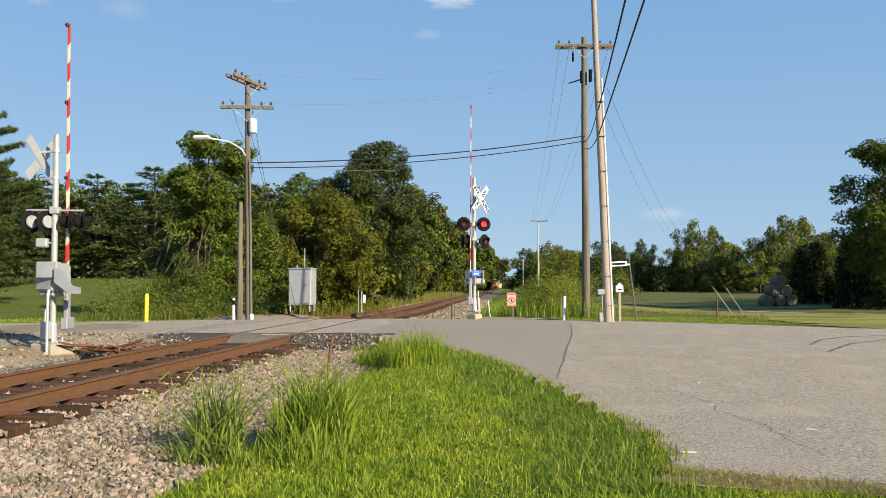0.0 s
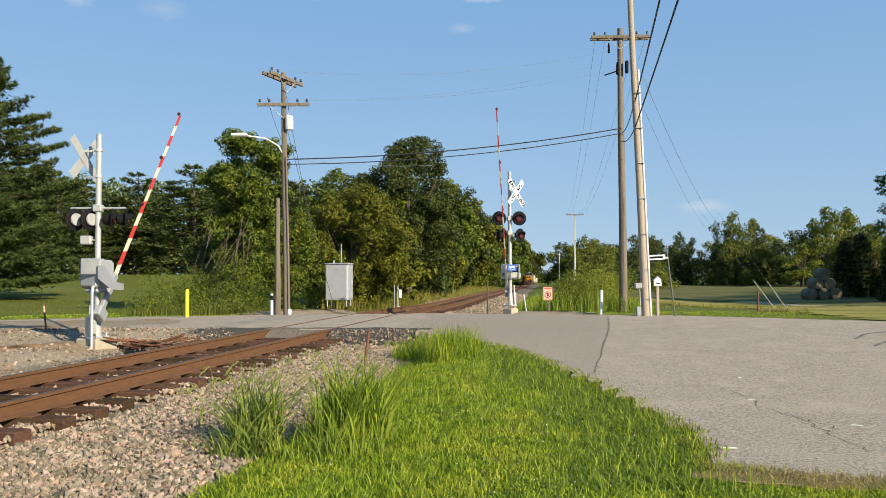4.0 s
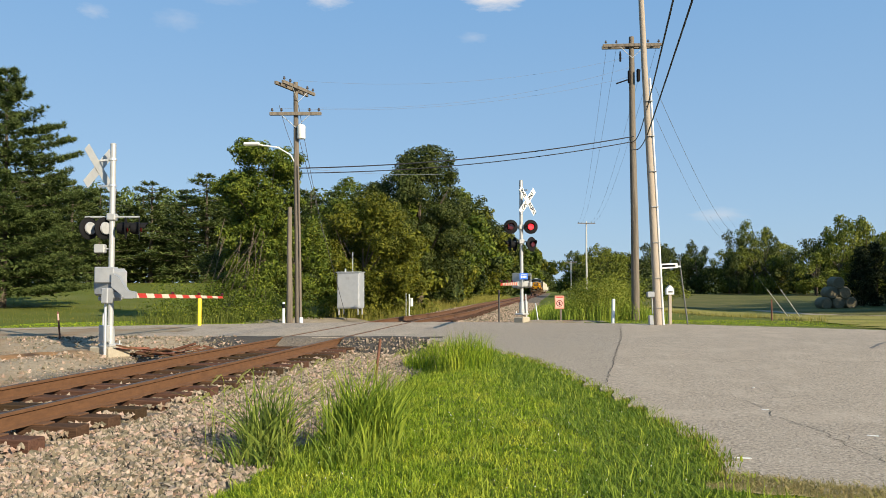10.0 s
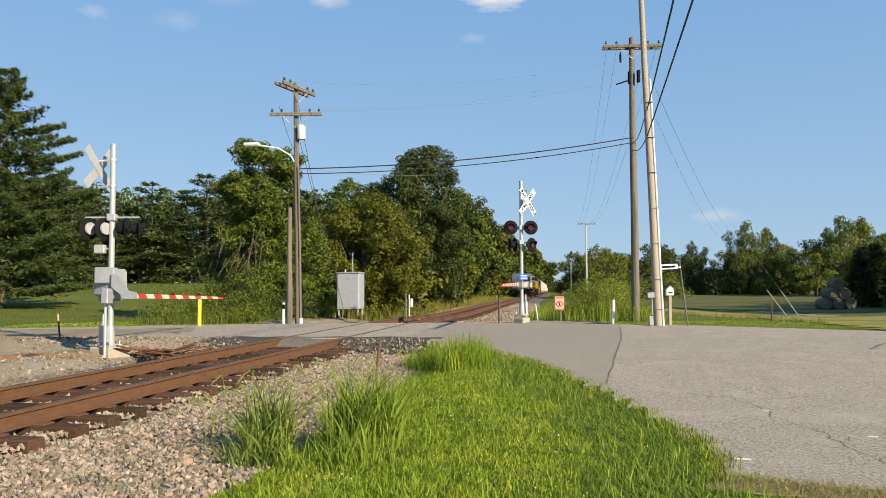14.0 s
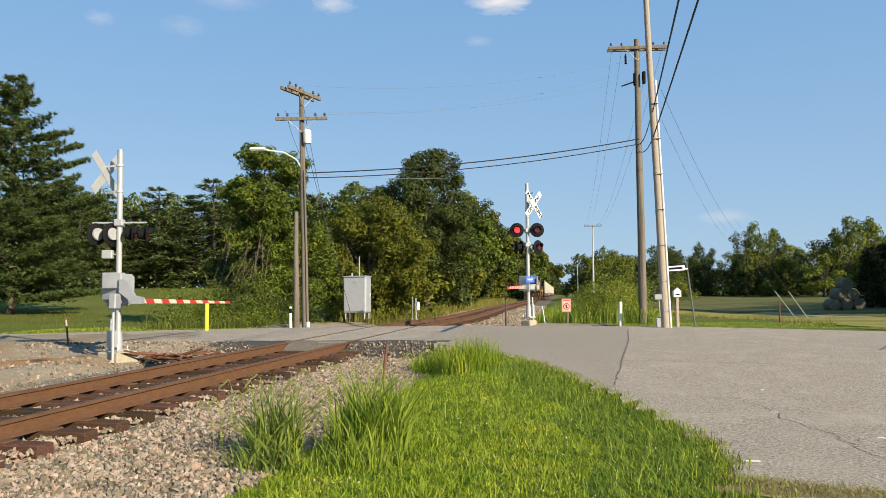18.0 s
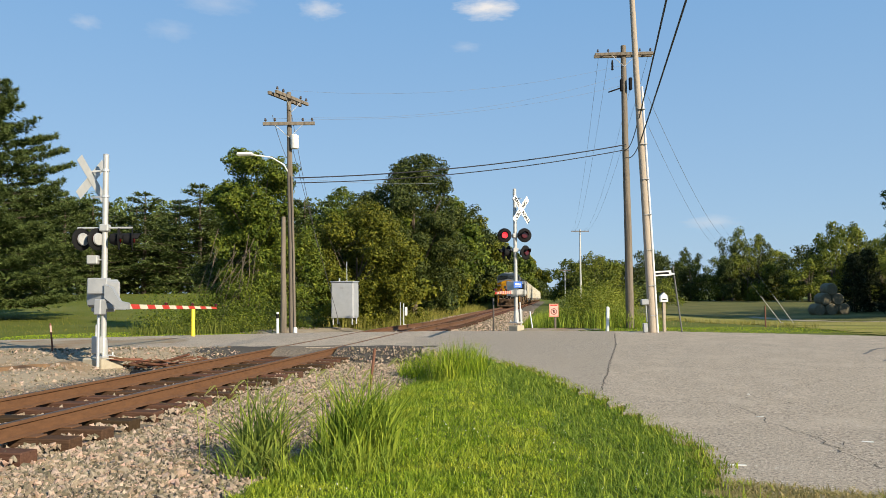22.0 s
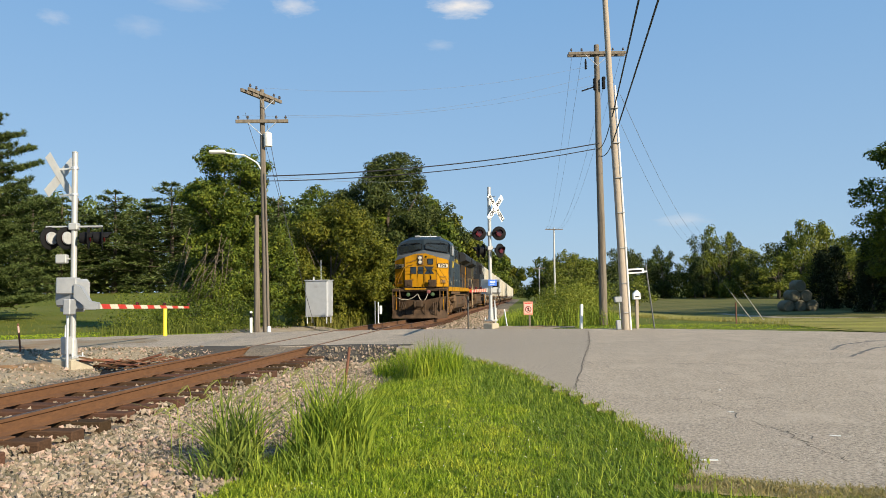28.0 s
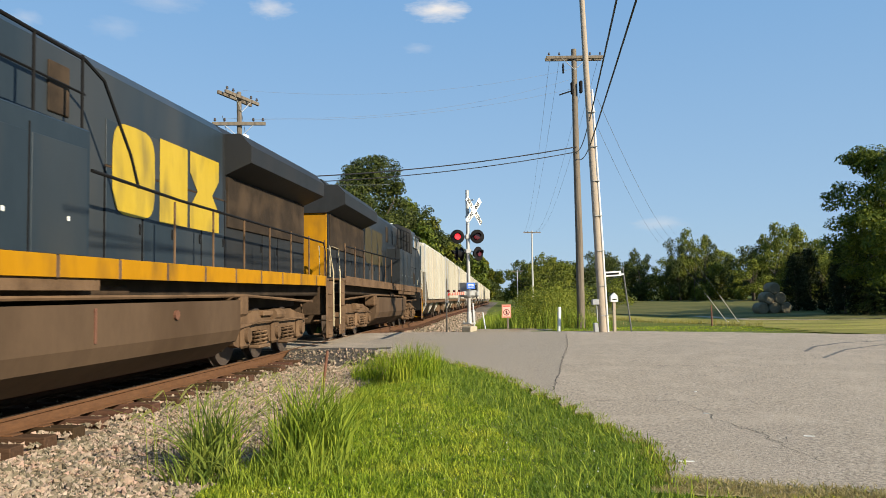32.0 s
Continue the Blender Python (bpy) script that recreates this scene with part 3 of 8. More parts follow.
# gravelly dirt on the verge by the signal, on the cabinet's mound and beside the road
def dirt(name, cx, cy, rx, ry, rise, label, seed, mat=None):
    xs, ys = np.linspace(cx - rx, cx + rx, 60), np.linspace(cy - ry, cy + ry, 60)
    def hz(x, y):
        q = ((x - cx) / rx) ** 2 + ((y - cy) / ry) ** 2
        return ground_z(x, y) + 0.012 + rise * np.clip(1 - q, 0, 1) ** 0.8 + 0.02 * np.sin(5 * x + seed) * np.sin(4 * y) * (q < 0.9)
    def kp(x, y):
        q = ((x - cx) / rx) ** 2 + ((y - cy) / ry) ** 2
        return (q < 0.93 + 0.6 * wobble(x, y)) & (np.abs(from_track(x, y)) > 2.3) & ~in_road(x, y)
    return tagged(new(name, sheet(name, xs, ys, hz, mat or dirt_mat, kp)), label, "dirt", kind="structure")


dirt("verge", -11.6, 15.6, 8.6, 6.4, 0.06, "bare gravelly dirt verge beside the track", 1)
clay = M("orange_clay", (0.20, 0.105, 0.045), (0.36, 0.21, 0.10), 9.0, 0.95, bump=0.04, bscale=16, c3=(0.10, 0.06, 0.035), s3=2.0, world_space=True)
dirt("verge", -9.3, 16.4, 1.25, 0.75, 0.14, "scraped orange clay on the verge", 4, clay)
dirt("verge", -11.2, 15.5, 1.1, 0.6, 0.14, "scraped orange clay on the verge", 5, clay)
dirt("verge", -5.2, 33.5, 3.6, 6.5, 0.16, "low gravel mound under the metal cabinet", 2)
dirt("verge", 3.6, 28.9, 2.6, 2.6, 0.05, "grey gravel at the foot of the crossing signal", 3)
r = np.random.RandomState(9)
n = 20000
x = -15 + 11 * r.rand(n) ** 0.7
y = r.uniform(9, 19.8, n)
keep = (from_track(x, y) < -1.5) & (~in_road(x, y)) & (np.sin(1.3 * x + 0.7 * y) * np.sin(1.1 * y - 0.5 * x) + 0.9 * r.rand(n) > 0.1)
rocks("verge_stones", np.stack([x, y, np.maximum(np.maximum(ground_z(x, y) + 0.06, bed_height(from_track(x, y))), np.where((from_track(x, y) > -7.6) & (y > 18.0), road_z(x, y) + 0.01 - 0.38 * np.clip(1 - np.where(from_track(x, y) > -5.1, (y - 18.0) / 1.2, (y - 18.7) / 1.4), 0, 1) ** 1.3, -9))], -1)[keep], (0.010 + 0.030 * r.rand(n) ** 2.5)[keep], stone_mat, 3, "small stones strewn over the dirt verge", "gravel")


# cracks, tyre marks and chips on the asphalt
crack_mat = M("crack_filler", (0.05, 0.046, 0.04), (0.08, 0.074, 0.066), 20, 0.95, world_space=True)
def strip(name, pts, width, mat, label, seed, jitter=0.07):
    rr = random.Random(seed)
    line = []
    for (x0, y0), (x1, y1) in zip(pts, pts[1:]):
        n = max(2, int(math.hypot(x1 - x0, y1 - y0) / 0.12))
        line += [(x0 + (x1 - x0) * i / n + rr.uniform(-jitter, jitter), y0 + (y1 - y0) * i / n + rr.uniform(-jitter, jitter)) for i in range(n)]
    v, f = [], []
    for i, (x, y) in enumerate(line):
        a, b = line[max(0, i - 1)], line[min(len(line) - 1, i + 1)]
        dx, dy = b[0] - a[0], b[1] - a[1]
        k = width * (0.35 + 0.65 * rr.random()) / (math.hypot(dx, dy) + 1e-6) / 2
        for s in (-1, 1):
            px, py = x - s * dy * k, y + s * dx * k
            v.append((px, py, float(road_z(px, py)) + 0.005))
        if i:
            f.append((2 * i - 2, 2 * i - 1, 2 * i + 1, 2 * i))
    return part(name, raw(name, v, f, mat), None, road, label)


strip("crack", [(5.62, 24.6), (4.6, 20.0), (4.0, 17.6), (3.45, 15.5), (2.85, 13.2), (2.40, 11.6)], 0.022, crack_mat, "long dark crack across the asphalt", 1, 0.03)
strip("crack", [(3.95, 10.6), (4.06, 10.0), (3.98, 9.5), (4.05, 8.9), (4.08, 8.3), (3.98, 7.8), (4.0, 7.2), (3.9, 6.75)], 0.013, crack_mat, "dark branching crack in the asphalt", 2, 0.07)
strip("crack", [(4.05, 8.9), (4.20, 8.6), (4.22, 8.2), (4.08, 7.9)], 0.010, crack_mat, "", 3, 0.06)
strip("crack", [(2.9, 10.9), (4.4, 10.6), (5.2, 10.9)], 0.014, crack_mat, "", 4)
strip("crack", [(5.2, 13.2), (7.5, 12.6), (9.5, 12.9)], 0.014, crack_mat, "", 5)
strip("crack", [(3.2, 14.9), (6.5, 14.4), (9.0, 14.6), (12.0, 13.4)], 0.014, crack_mat, "", 6)
strip("crack", [(1.9, 19.6), (3.6, 19.2), (6.8, 19.9), (9.5, 19.4)], 0.015, crack_mat, "", 7)
strip("crack", [(0.6, 22.3), (3.4, 21.8), (5.6, 22.1)], 0.015, crack_mat, "", 8)
# older, greyer asphalt between the crossing and the long crack
old_asphalt = M("older_asphalt", (0.088, 0.075, 0.058), (0.47, 0.40, 0.315), 30.0, 0.95, bump=0.012, bscale=60, spread=0.36, c3=(0.28, 0.235, 0.182), s3=0.9, c3max=0.45, world_space=True)


def in_old(x, y):
    seam = np.interp(y, [11.6, 13.2, 15.5, 17.6, 20.0, 24.6, 27], [2.40, 2.85, 3.45, 4.0, 4.6, 5.62, 6.1])
    return in_road(x, y) & (from_track(x, y) > 2.2 + 2 * wobble(x, y)) & (x < seam) & (x > np.interp(y, [12, 18], [2.2, -2]))


tagged(new("pavement", sheet("pavement", np.linspace(-2.5, 6.2, 150), np.linspace(11.6, 26.4, 200), lambda x, y: road_z(x, y) + 0.0028, old_asphalt, in_old)), "older greyer asphalt beside the crossing", "asphalt", kind="structure")
tyre = M("tyre_rubber_mark", (0.10, 0.095, 0.088), (0.17, 0.16, 0.15), 14, 0.9, world_space=True)
strip("tyre_mark", [(9.4, 17.0), (10.4, 18.4), (11.8, 19.6), (13.6, 20.4)], 0.13, tyre, "curved dark tyre mark", 9, 0.02)
strip("tyre_mark", [(9.0, 15.6), (10.6, 17.4), (12.4, 18.8), (14.6, 19.6)], 0.11, tyre, "curved dark tyre mark", 10, 0.02)
rng = random.Random(31)
for k, (x, y, L) in enumerate(((4.03, 9.73, 0.08), (4.53, 8.2, 0.11), (2.72, 7.1, 0.16), (4.6, 11.5, 0.04))):
    chip = part("litter_chip", G().box((0, 0, 0.006), (L, 0.02, 0.01), b=0.002), white_paint, None)
    chip.matrix_basis = pose(x, y, float(road_z(x, y)), 0, 0, rng.uniform(-30, 20))
    tagged(chip, "small pale splinter lying on the asphalt", "litter", "splinters on the road")


# coarse aggregate showing in the worn surface
def specks(name, n, size, mat, seed, label):
    r = np.random.RandomState(seed)
    x = r.uniform(-0.5, 13.5, n)
    y = 5.2 + 15.5 * r.rand(n) ** 1.7
    k = in_road(x, y) & ~in_lawn(x - 0.1, y)
    x, y = x[k], y[k]
    m = len(x)
    a = r.uniform(0, 2 * np.pi, m)
    s = size * (0.5 + r.rand(m)) * (0.7 + 0.05 * y)
    cx, sx = np.cos(a) * s, np.sin(a) * s
    q = r.uniform(0.5, 1.0, m)
    z = road_z(x, y) + 0.0035
    v = np.stack([np.stack([x + cx, y + sx, z], -1), np.stack([x - sx * q, y + cx * q, z], -1), np.stack([x - cx, y - sx, z], -1), np.stack([x + sx * q, y - cx * q, z], -1)], 1).reshape(-1, 3)
    ob = new(name, raw(name, v, np.arange(len(v)).reshape(-1, 4), mat))
    return tagged(ob, label, "asphalt", kind="stuff")


specks("dark_aggregate", 42000, 0.0062, M("dark_aggregate", (0.03, 0.027, 0.023), (0.09, 0.08, 0.068), 5, 0.9, island=0.5, world_space=True), 41, "dark pits and stones in the worn asphalt")
specks("pale_aggregate", 34000, 0.0070, M("pale_aggregate", (0.34, 0.30, 0.24), (0.56, 0.51, 0.43), 5, 0.9, island=0.3, world_space=True), 43, "pale stones in the worn asphalt")


# tan dust and gravel washed over the road's far arm
def dusty(x, y):
    return in_road(x, y) & (from_track(x, y) < -5.0 + 4 * wobble(x, y)) & (y < 24.6 + 3 * wobble(x, y) - 0.10 * (x + 12))


tagged(new("verge", sheet("verge", np.linspace(-40, -6, 140), np.linspace(18, 27, 60), lambda x, y: road_z(x, y) + 0.007, dirt_mat, dusty)), "tan dust and gravel over the old asphalt", "dirt", kind="structure")


# ---- grass ----
def blades(name, pts, heights, widths, mat, seed, label, category, lean=0.35, seg=2, kind="stuff", wind=(0.0, 0.0)):
    """Grass blades: narrow strips that taper and bend over."""
    r = np.random.RandomState(seed)
    n = len(pts)
    a = r.uniform(0, 2 * np.pi, n)
    side = np.stack([np.cos(a), np.sin(a), 0 * a], -1)
    b = r.uniform(0, 2 * np.pi, n)
    bend = np.stack([np.cos(b), np.sin(b), 0 * b], -1) * (lean * r.rand(n) ** 0.7)[:, None] + np.array([*wind, 0])
    vs = []
    for k in range(seg + 1):
        u = k / seg
        c = pts + np.stack([0 * a, 0 * a, heights * (u - 0.25 * u * u * np.linalg.norm(bend, axis=1))], -1) + bend * (heights * u * u)[:, None]
        w = (widths * (1 - u ** 1.5) * 0.5)[:, None]
        if k < seg:
            vs += [c - side * w, c + side * w]
        else:
            vs += [c]
    m = 2 * seg + 1
    v = np.stack(vs, 1).reshape(-1, 3)
    base = m * np.arange(n)[:, None]
    tris = []
    for k in range(seg - 1):
        tris += [(2 * k, 2 * k + 1, 2 * k + 3), (2 * k, 2 * k + 3, 2 * k + 2)]
    tris += [(2 * seg - 2, 2 * seg - 1, 2 * seg)]
    f = np.concatenate([base + np.array(t)[None] for t in tris])
    return tagged(new(name, raw(name, v, f, mat)), label, category, kind=kind)


def bare(x, y):
    """Scuffed straw patch where the lawn meets the near edge of the asphalt."""
    return ((x - 3.0) / 0.85) ** 2 + ((y - 6.0 + 0.26 * (x - 3.0)) / 0.17) ** 2 < 1 + 2.5 * wobble(3 * x, 3 * y)


straw_dirt = M("trodden_straw", (0.28, 0.21, 0.095), (0.50, 0.40, 0.20), 40.0, 0.95, bump=0.008, bscale=90, c3=(0.24, 0.20, 0.07), s3=4.0, c3max=0.35, world_space=True)
tagged(new("verge", sheet("verge", np.linspace(1.8, 3.8, 101), np.linspace(5.4, 6.8, 71), lambda x, y: ground_z(x, y) + 0.010, straw_dirt, lambda x, y: bare(x, y) & in_lawn(x, y))), "trodden straw and bare soil at the asphalt edge", "dirt", kind="structure")


def lawn_points(n, x0, x1, y0, y1, seed, test, power=1.0):
    r = np.random.RandomState(seed)
    x, y = r.uniform(x0, x1, n), y0 + (y1 - y0) * r.rand(n) ** power
    k = test(x, y) & ~(bare(x, y) & (r.rand(n) < 0.93))
    x, y = x[k], y[k]
    return np.stack([x, y, ground_z(x, y)], -1), r


p, r = lawn_points(330000, -3.2, 4.6, 3.2, 18.6, 21, in_lawn, 1.5)
clump = 0.55 + 0.45 * np.sin(2.6 * p[:, 0] + 2 * np.sin(1.7 * p[:, 1])) * np.sin(1.9 * p[:, 1] + p[:, 0]) + 0.5 * smooth(-p[:, 0], -0.8, 1.6) - 0.42 * smooth(p[:, 0], 0.3, 1.2)
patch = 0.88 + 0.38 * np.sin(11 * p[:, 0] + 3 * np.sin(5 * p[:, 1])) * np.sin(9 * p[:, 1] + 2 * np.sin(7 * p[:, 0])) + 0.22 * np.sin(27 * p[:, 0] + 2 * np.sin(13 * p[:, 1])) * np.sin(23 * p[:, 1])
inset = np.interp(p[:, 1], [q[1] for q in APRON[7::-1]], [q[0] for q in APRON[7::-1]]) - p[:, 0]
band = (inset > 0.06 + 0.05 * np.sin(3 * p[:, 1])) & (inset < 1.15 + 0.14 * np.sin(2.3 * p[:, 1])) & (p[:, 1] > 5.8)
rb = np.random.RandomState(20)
# part of the band takes a darker blade colour for the shade of laid grass
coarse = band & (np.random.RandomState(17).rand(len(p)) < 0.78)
blades("coarse_grass", p[coarse], (0.035 + 0.035 * rb.rand(coarse.sum())) * patch[coarse], 0.009 + 0.007 * rb.rand(coarse.sum()), shaded_blade, 16, "coarser mown grass along the road, darkened for its lean", "grass", 1.1, wind=(-0.35, 0.3))
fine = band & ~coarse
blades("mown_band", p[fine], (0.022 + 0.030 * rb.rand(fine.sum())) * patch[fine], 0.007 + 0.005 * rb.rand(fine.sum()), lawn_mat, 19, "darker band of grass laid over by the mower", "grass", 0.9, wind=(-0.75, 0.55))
p, clump, patch = p[~band], clump[~band], patch[~band]
blades("lawn_grass", p, (0.022 + 0.036 * r.rand(len(p))) * (0.7 + 0.7 * clump) * patch, 0.008 + 0.006 * r.rand(len(p)), lawn_mat, 22, "bright green mown grass wedge beside the road", "grass", 1.1)
p, r = lawn_points(9000, -3.0, 2.6, 4.5, 17.8, 27, in_lawn, 1.3)
blades("stray_grass", p, 0.12 + 0.12 * r.rand(len(p)) ** 2, 0.007 + 0.004 * r.rand(len(p)), tall_mat, 28, "longer grass stalks standing out of the lawn", "grass", 0.9, 3)
edge = lambda x, y: in_lawn(x, y) & ~in_lawn(x + 0.16, y + 0.05)
p, r = lawn_points(160000, -1, 4.6, 5.0, 18.6, 23, edge, 1.3)
p = p[:9000]
p = p + np.stack([r.uniform(-0.02, 0.20, len(p)), r.uniform(-0.02, 0.06, len(p)), np.full(len(p), 0.015)], -1)
blades("edge_grass", p[3000:], 0.04 + 0.06 * r.rand(len(p) - 3000), 0.010 + 0.006 * r.rand(len(p) - 3000), lawn_mat, 18, "green grass creeping over the asphalt edge", "grass", 1.2)
p = p[:3000]
blades("dry_grass_edge", p, 0.02 + 0.045 * r.rand(len(p)), 0.008 + 0.005 * r.rand(len(p)), slope_grass, 24, "dry straw-coloured grass along the asphalt edge", "grass", 1.3)
u = np.random.RandomState(15)
x, y = u.uniform(2.1, 3.9, 9000), u.uniform(5.6, 6.5, 9000)
k = bare(x, y)
blades("straw", np.stack([x[k], y[k], ground_z(x[k], y[k]) + 0.008], -1), 0.03 + 0.03 * u.rand(k.sum()), 0.005 + 0.004 * u.rand(k.sum()), dry_mat, 14, "loose straw lying on the bare patch", "straw", 2.2)
u = np.random.RandomState(25)
s_ = u.rand(4200)
p = np.stack([np.interp(s_, [0, 0.25, 0.55, 1], [2.36, 2.96, 3.9, 7.0]) + u.normal(size=4200) * 0.07, np.interp(s_, [0, 0.25, 0.55, 1], [6.42, 6.12, 5.78, 4.75]) + u.normal(size=4200) * 0.10, 0 * s_], -1)
p[:, 2] = road_z(p[:, 0], p[:, 1]) - 0.01
blades("dry_grass_edge", p, 0.02 + 0.05 * u.rand(4200), 0.009 + 0.006 * u.rand(4200), dry_mat, 26, "straw and dry grass along the near asphalt edge", "grass", 1.8)
clover = M("clover_flower", (0.55, 0.55, 0.48), (0.65, 0.65, 0.58), 20, 0.8)
p, r = lawn_points(150, -1.2, 2.2, 5.0, 9.5, 29, in_lawn, 1.2)
rocks("clover_flowers", p + np.array([0, 0, 0.09]), np.full(len(p), 0.0042), clover, 5, "tiny white clover flowers in the lawn", "flowers")


def ring(cx, cy, rx, ry, n, seed):
    r = np.random.RandomState(seed)
    a, q = r.uniform(0, 2 * np.pi, n), np.sqrt(r.rand(n))
    x, y = cx + rx * q * np.cos(a), cy + ry * q * np.sin(a)
    return np.stack([x, y, ground_z(x, y)], -1), r


def tuft(cx, cy, rx, ry, h, n, seed, label, mat=None, width=0.018, wind=(0.05, 0.0), lean=1.0):
    p, r = ring(cx, cy, rx, ry, n, seed)
    q = np.hypot((p[:, 0] - cx) / rx, (p[:, 1] - cy) / ry)
    hs, ws = h * (0.45 + 0.55 * r.rand(n)) * (1.05 - 0.35 * q), width * (0.6 + 0.6 * r.rand(n))
    t = thing("grass_tuft", pose(0, 0, 0), label, "grass tuft")
    stiff = r.rand(n) < 0.6
    for name, k, bend in (("upright_growth", stiff, lean * 0.8), ("arching_growth", ~stiff, lean * 1.3)):
        blades(name, p[k], hs[k], ws[k], mat or tall_mat, seed + 1, "", "", bend, 5, kind="", wind=wind).parent = t
    return t


tuft(-0.78, 7.55, 0.34, 0.30, 1.16, 400, 31, "tall bright green grass tuft at the lawn's edge", width=0.028, lean=0.60)
tuft(-1.76, 7.75, 0.24, 0.26, 1.22, 210, 33, "tall green grass tuft beside the ballast", tuft_blade, width=0.030, lean=0.95, wind=(-0.12, 0.0))
tuft(-1.80, 7.4, 0.32, 0.25, 0.62, 130, 36, "lower grass blades bending over the ballast", tuft_blade, width=0.026, lean=1.2, wind=(-0.2, 0.0))
tuft(-0.95, 7.0, 0.5, 0.3, 0.50, 260, 34, "shorter grass at the foot of the tall tuft", width=0.014, lean=1.0)
tuft(0.35, 14.2, 0.55, 1.0, 0.82, 800, 37, "unmown yellowish grass clump at the wedge's tip", lawn_mat, 0.014, lean=0.8)
tuft(0.25, 15.0, 0.5, 0.8, 1.0, 160, 38, "dry brownish stalks in the clump at the wedge's tip", dry_mat, 0.010, lean=0.8)
tuft(-0.25, 15.8, 0.6, 0.9, 0.80, 700, 39, "yellowish grass clump by the road edge", lawn_mat, 0.014, lean=0.8)
tuft(-1.2, 9.8, 0.4, 1.0, 0.42, 400, 41, "loose green weeds along the ballast", lean=0.8)

# foxtail seed heads
seed_mat = M("foxtail_seed", (0.16, 0.17, 0.06), (0.26, 0.24, 0.10), 20.0, 0.8, bump=0.004, bscale=200)
rng = random.Random(8)
for k in range(38):
    bx, by = rng.uniform(-2.3, -0.3), rng.uniform(7.2, 8.8)
    h, a = rng.uniform(0.8, 1.18), rng.uniform(2.2, 4.2)
    bz = float(ground_z(bx, by))
    pts = [(bx + 0.05 * t * math.cos(a) + 0.9 * max(0, t - 0.6) ** 2 * math.cos(a), by + 0.05 * t * math.sin(a), bz + h * (t - 3.2 * max(0, t - 0.68) ** 2)) for t in (0, 0.25, 0.5, 0.7, 0.8, 0.9, 1.0)]
    fx = thing("foxtail", pose(0, 0, 0), "foxtail grass stalk with a drooping bristly head", "grass", "foxtails by the track")
    part("stalk", G().tube(pts, 0.0030, 5, 0.0020), tall_mat, fx)
    tip = [Vector(pts[-3]).lerp(Vector(pts[-1]), t) for t in (0, 0.3, 0.6, 1.0)]
    part("seed_head", G().tube(tip[:2], 0.005, 7, 0.009).tube(tip[1:], 0.009, 7, 0.004), seed_mat, fx, smooth=True)


# ---- trees ----
def leaf_cloud(centres, radii, per, size, seed, flat=0.75, updown=0.4):
    """Small leaves over blobs: diamonds near each blob's shell, turned at random."""
    r = np.random.RandomState(seed)
    vs = []
    for c, q in zip(centres, radii):
        n = max(6, int(per * q * q))
        d = r.normal(size=(n, 3))
        d /= np.linalg.norm(d, axis=1, keepdims=True)
        p = np.asarray(c) + d * q * (0.55 + 0.58 * r.rand(n, 1) ** 0.7) * np.array([1, 1, flat])
        nrm = d + r.normal(size=(n, 3)) * 0.45 + np.array([0, 0, updown])
        nrm /= np.linalg.norm(nrm, axis=1, keepdims=True)
        t = np.cross(nrm, r.normal(size=(n, 3)))
        t /= np.linalg.norm(t, axis=1, keepdims=True) + 1e-9
        b = np.cross(nrm, t)
        s = size * (0.6 + 0.8 * r.rand(n, 1))
        vs.append(np.stack([p - t * s, p - b * s * 0.45 + nrm * s * 0.12, p + t * s, p + b * s * 0.45 + nrm * s * 0.12], 1))
    v = np.concatenate(vs).reshape(-1, 3)
    f = np.arange(len(v)).reshape(-1, 4)
    return v, f


def crown_blobs(rx, ry, z0, z1, n, size, seed, rough=0.35, shape=1.0):
    """Boughs spread over an uneven egg between z0 and z1, each carrying a handful of smaller clumps on its outer side."""
    r = np.random.RandomState(seed)
    out, rad = [], []
    m = max(8, n // 6)
    for i in range(m):
        up = 1 - 2 * (i + 0.5) / m
        turn = i * 2.39996 + r.normal() * 0.25
        d = np.array((math.cos(turn) * math.sqrt(1 - up * up), math.sin(turn) * math.sqrt(1 - up * up), up)) + r.normal(size=3) * 0.16
        d /= np.linalg.norm(d)
        k = (0.74 + 0.22 * r.rand()) * (1 + rough * math.sin(3 * d[0] + seed) * math.cos(4 * d[1] - seed) + rough * 0.5 * r.normal())
        k = min(max(k, 0.5), 1.12)
        w = 1 - shape * 0.35 * max(0.0, d[2])
        bough = np.array((d[0] * rx * k * w, d[1] * ry * k * w, (z0 + z1) / 2 + d[2] * (z1 - z0) / 2 * min(k, 1.0)))
        out.append(tuple(bough * np.array((0.85, 0.85, 1.0))))
        rad.append(size * 1.5)
        for _ in range(5):
            e = d * 0.8 + r.normal(size=3) * 0.7 + np.array((0, 0, 0.2))
            e /= np.linalg.norm(e)
            out.append(tuple(bough + e * size * r.uniform(0.8, 1.7)))
            rad.append(size * r.uniform(0.45, 0.95))
    return out, rad


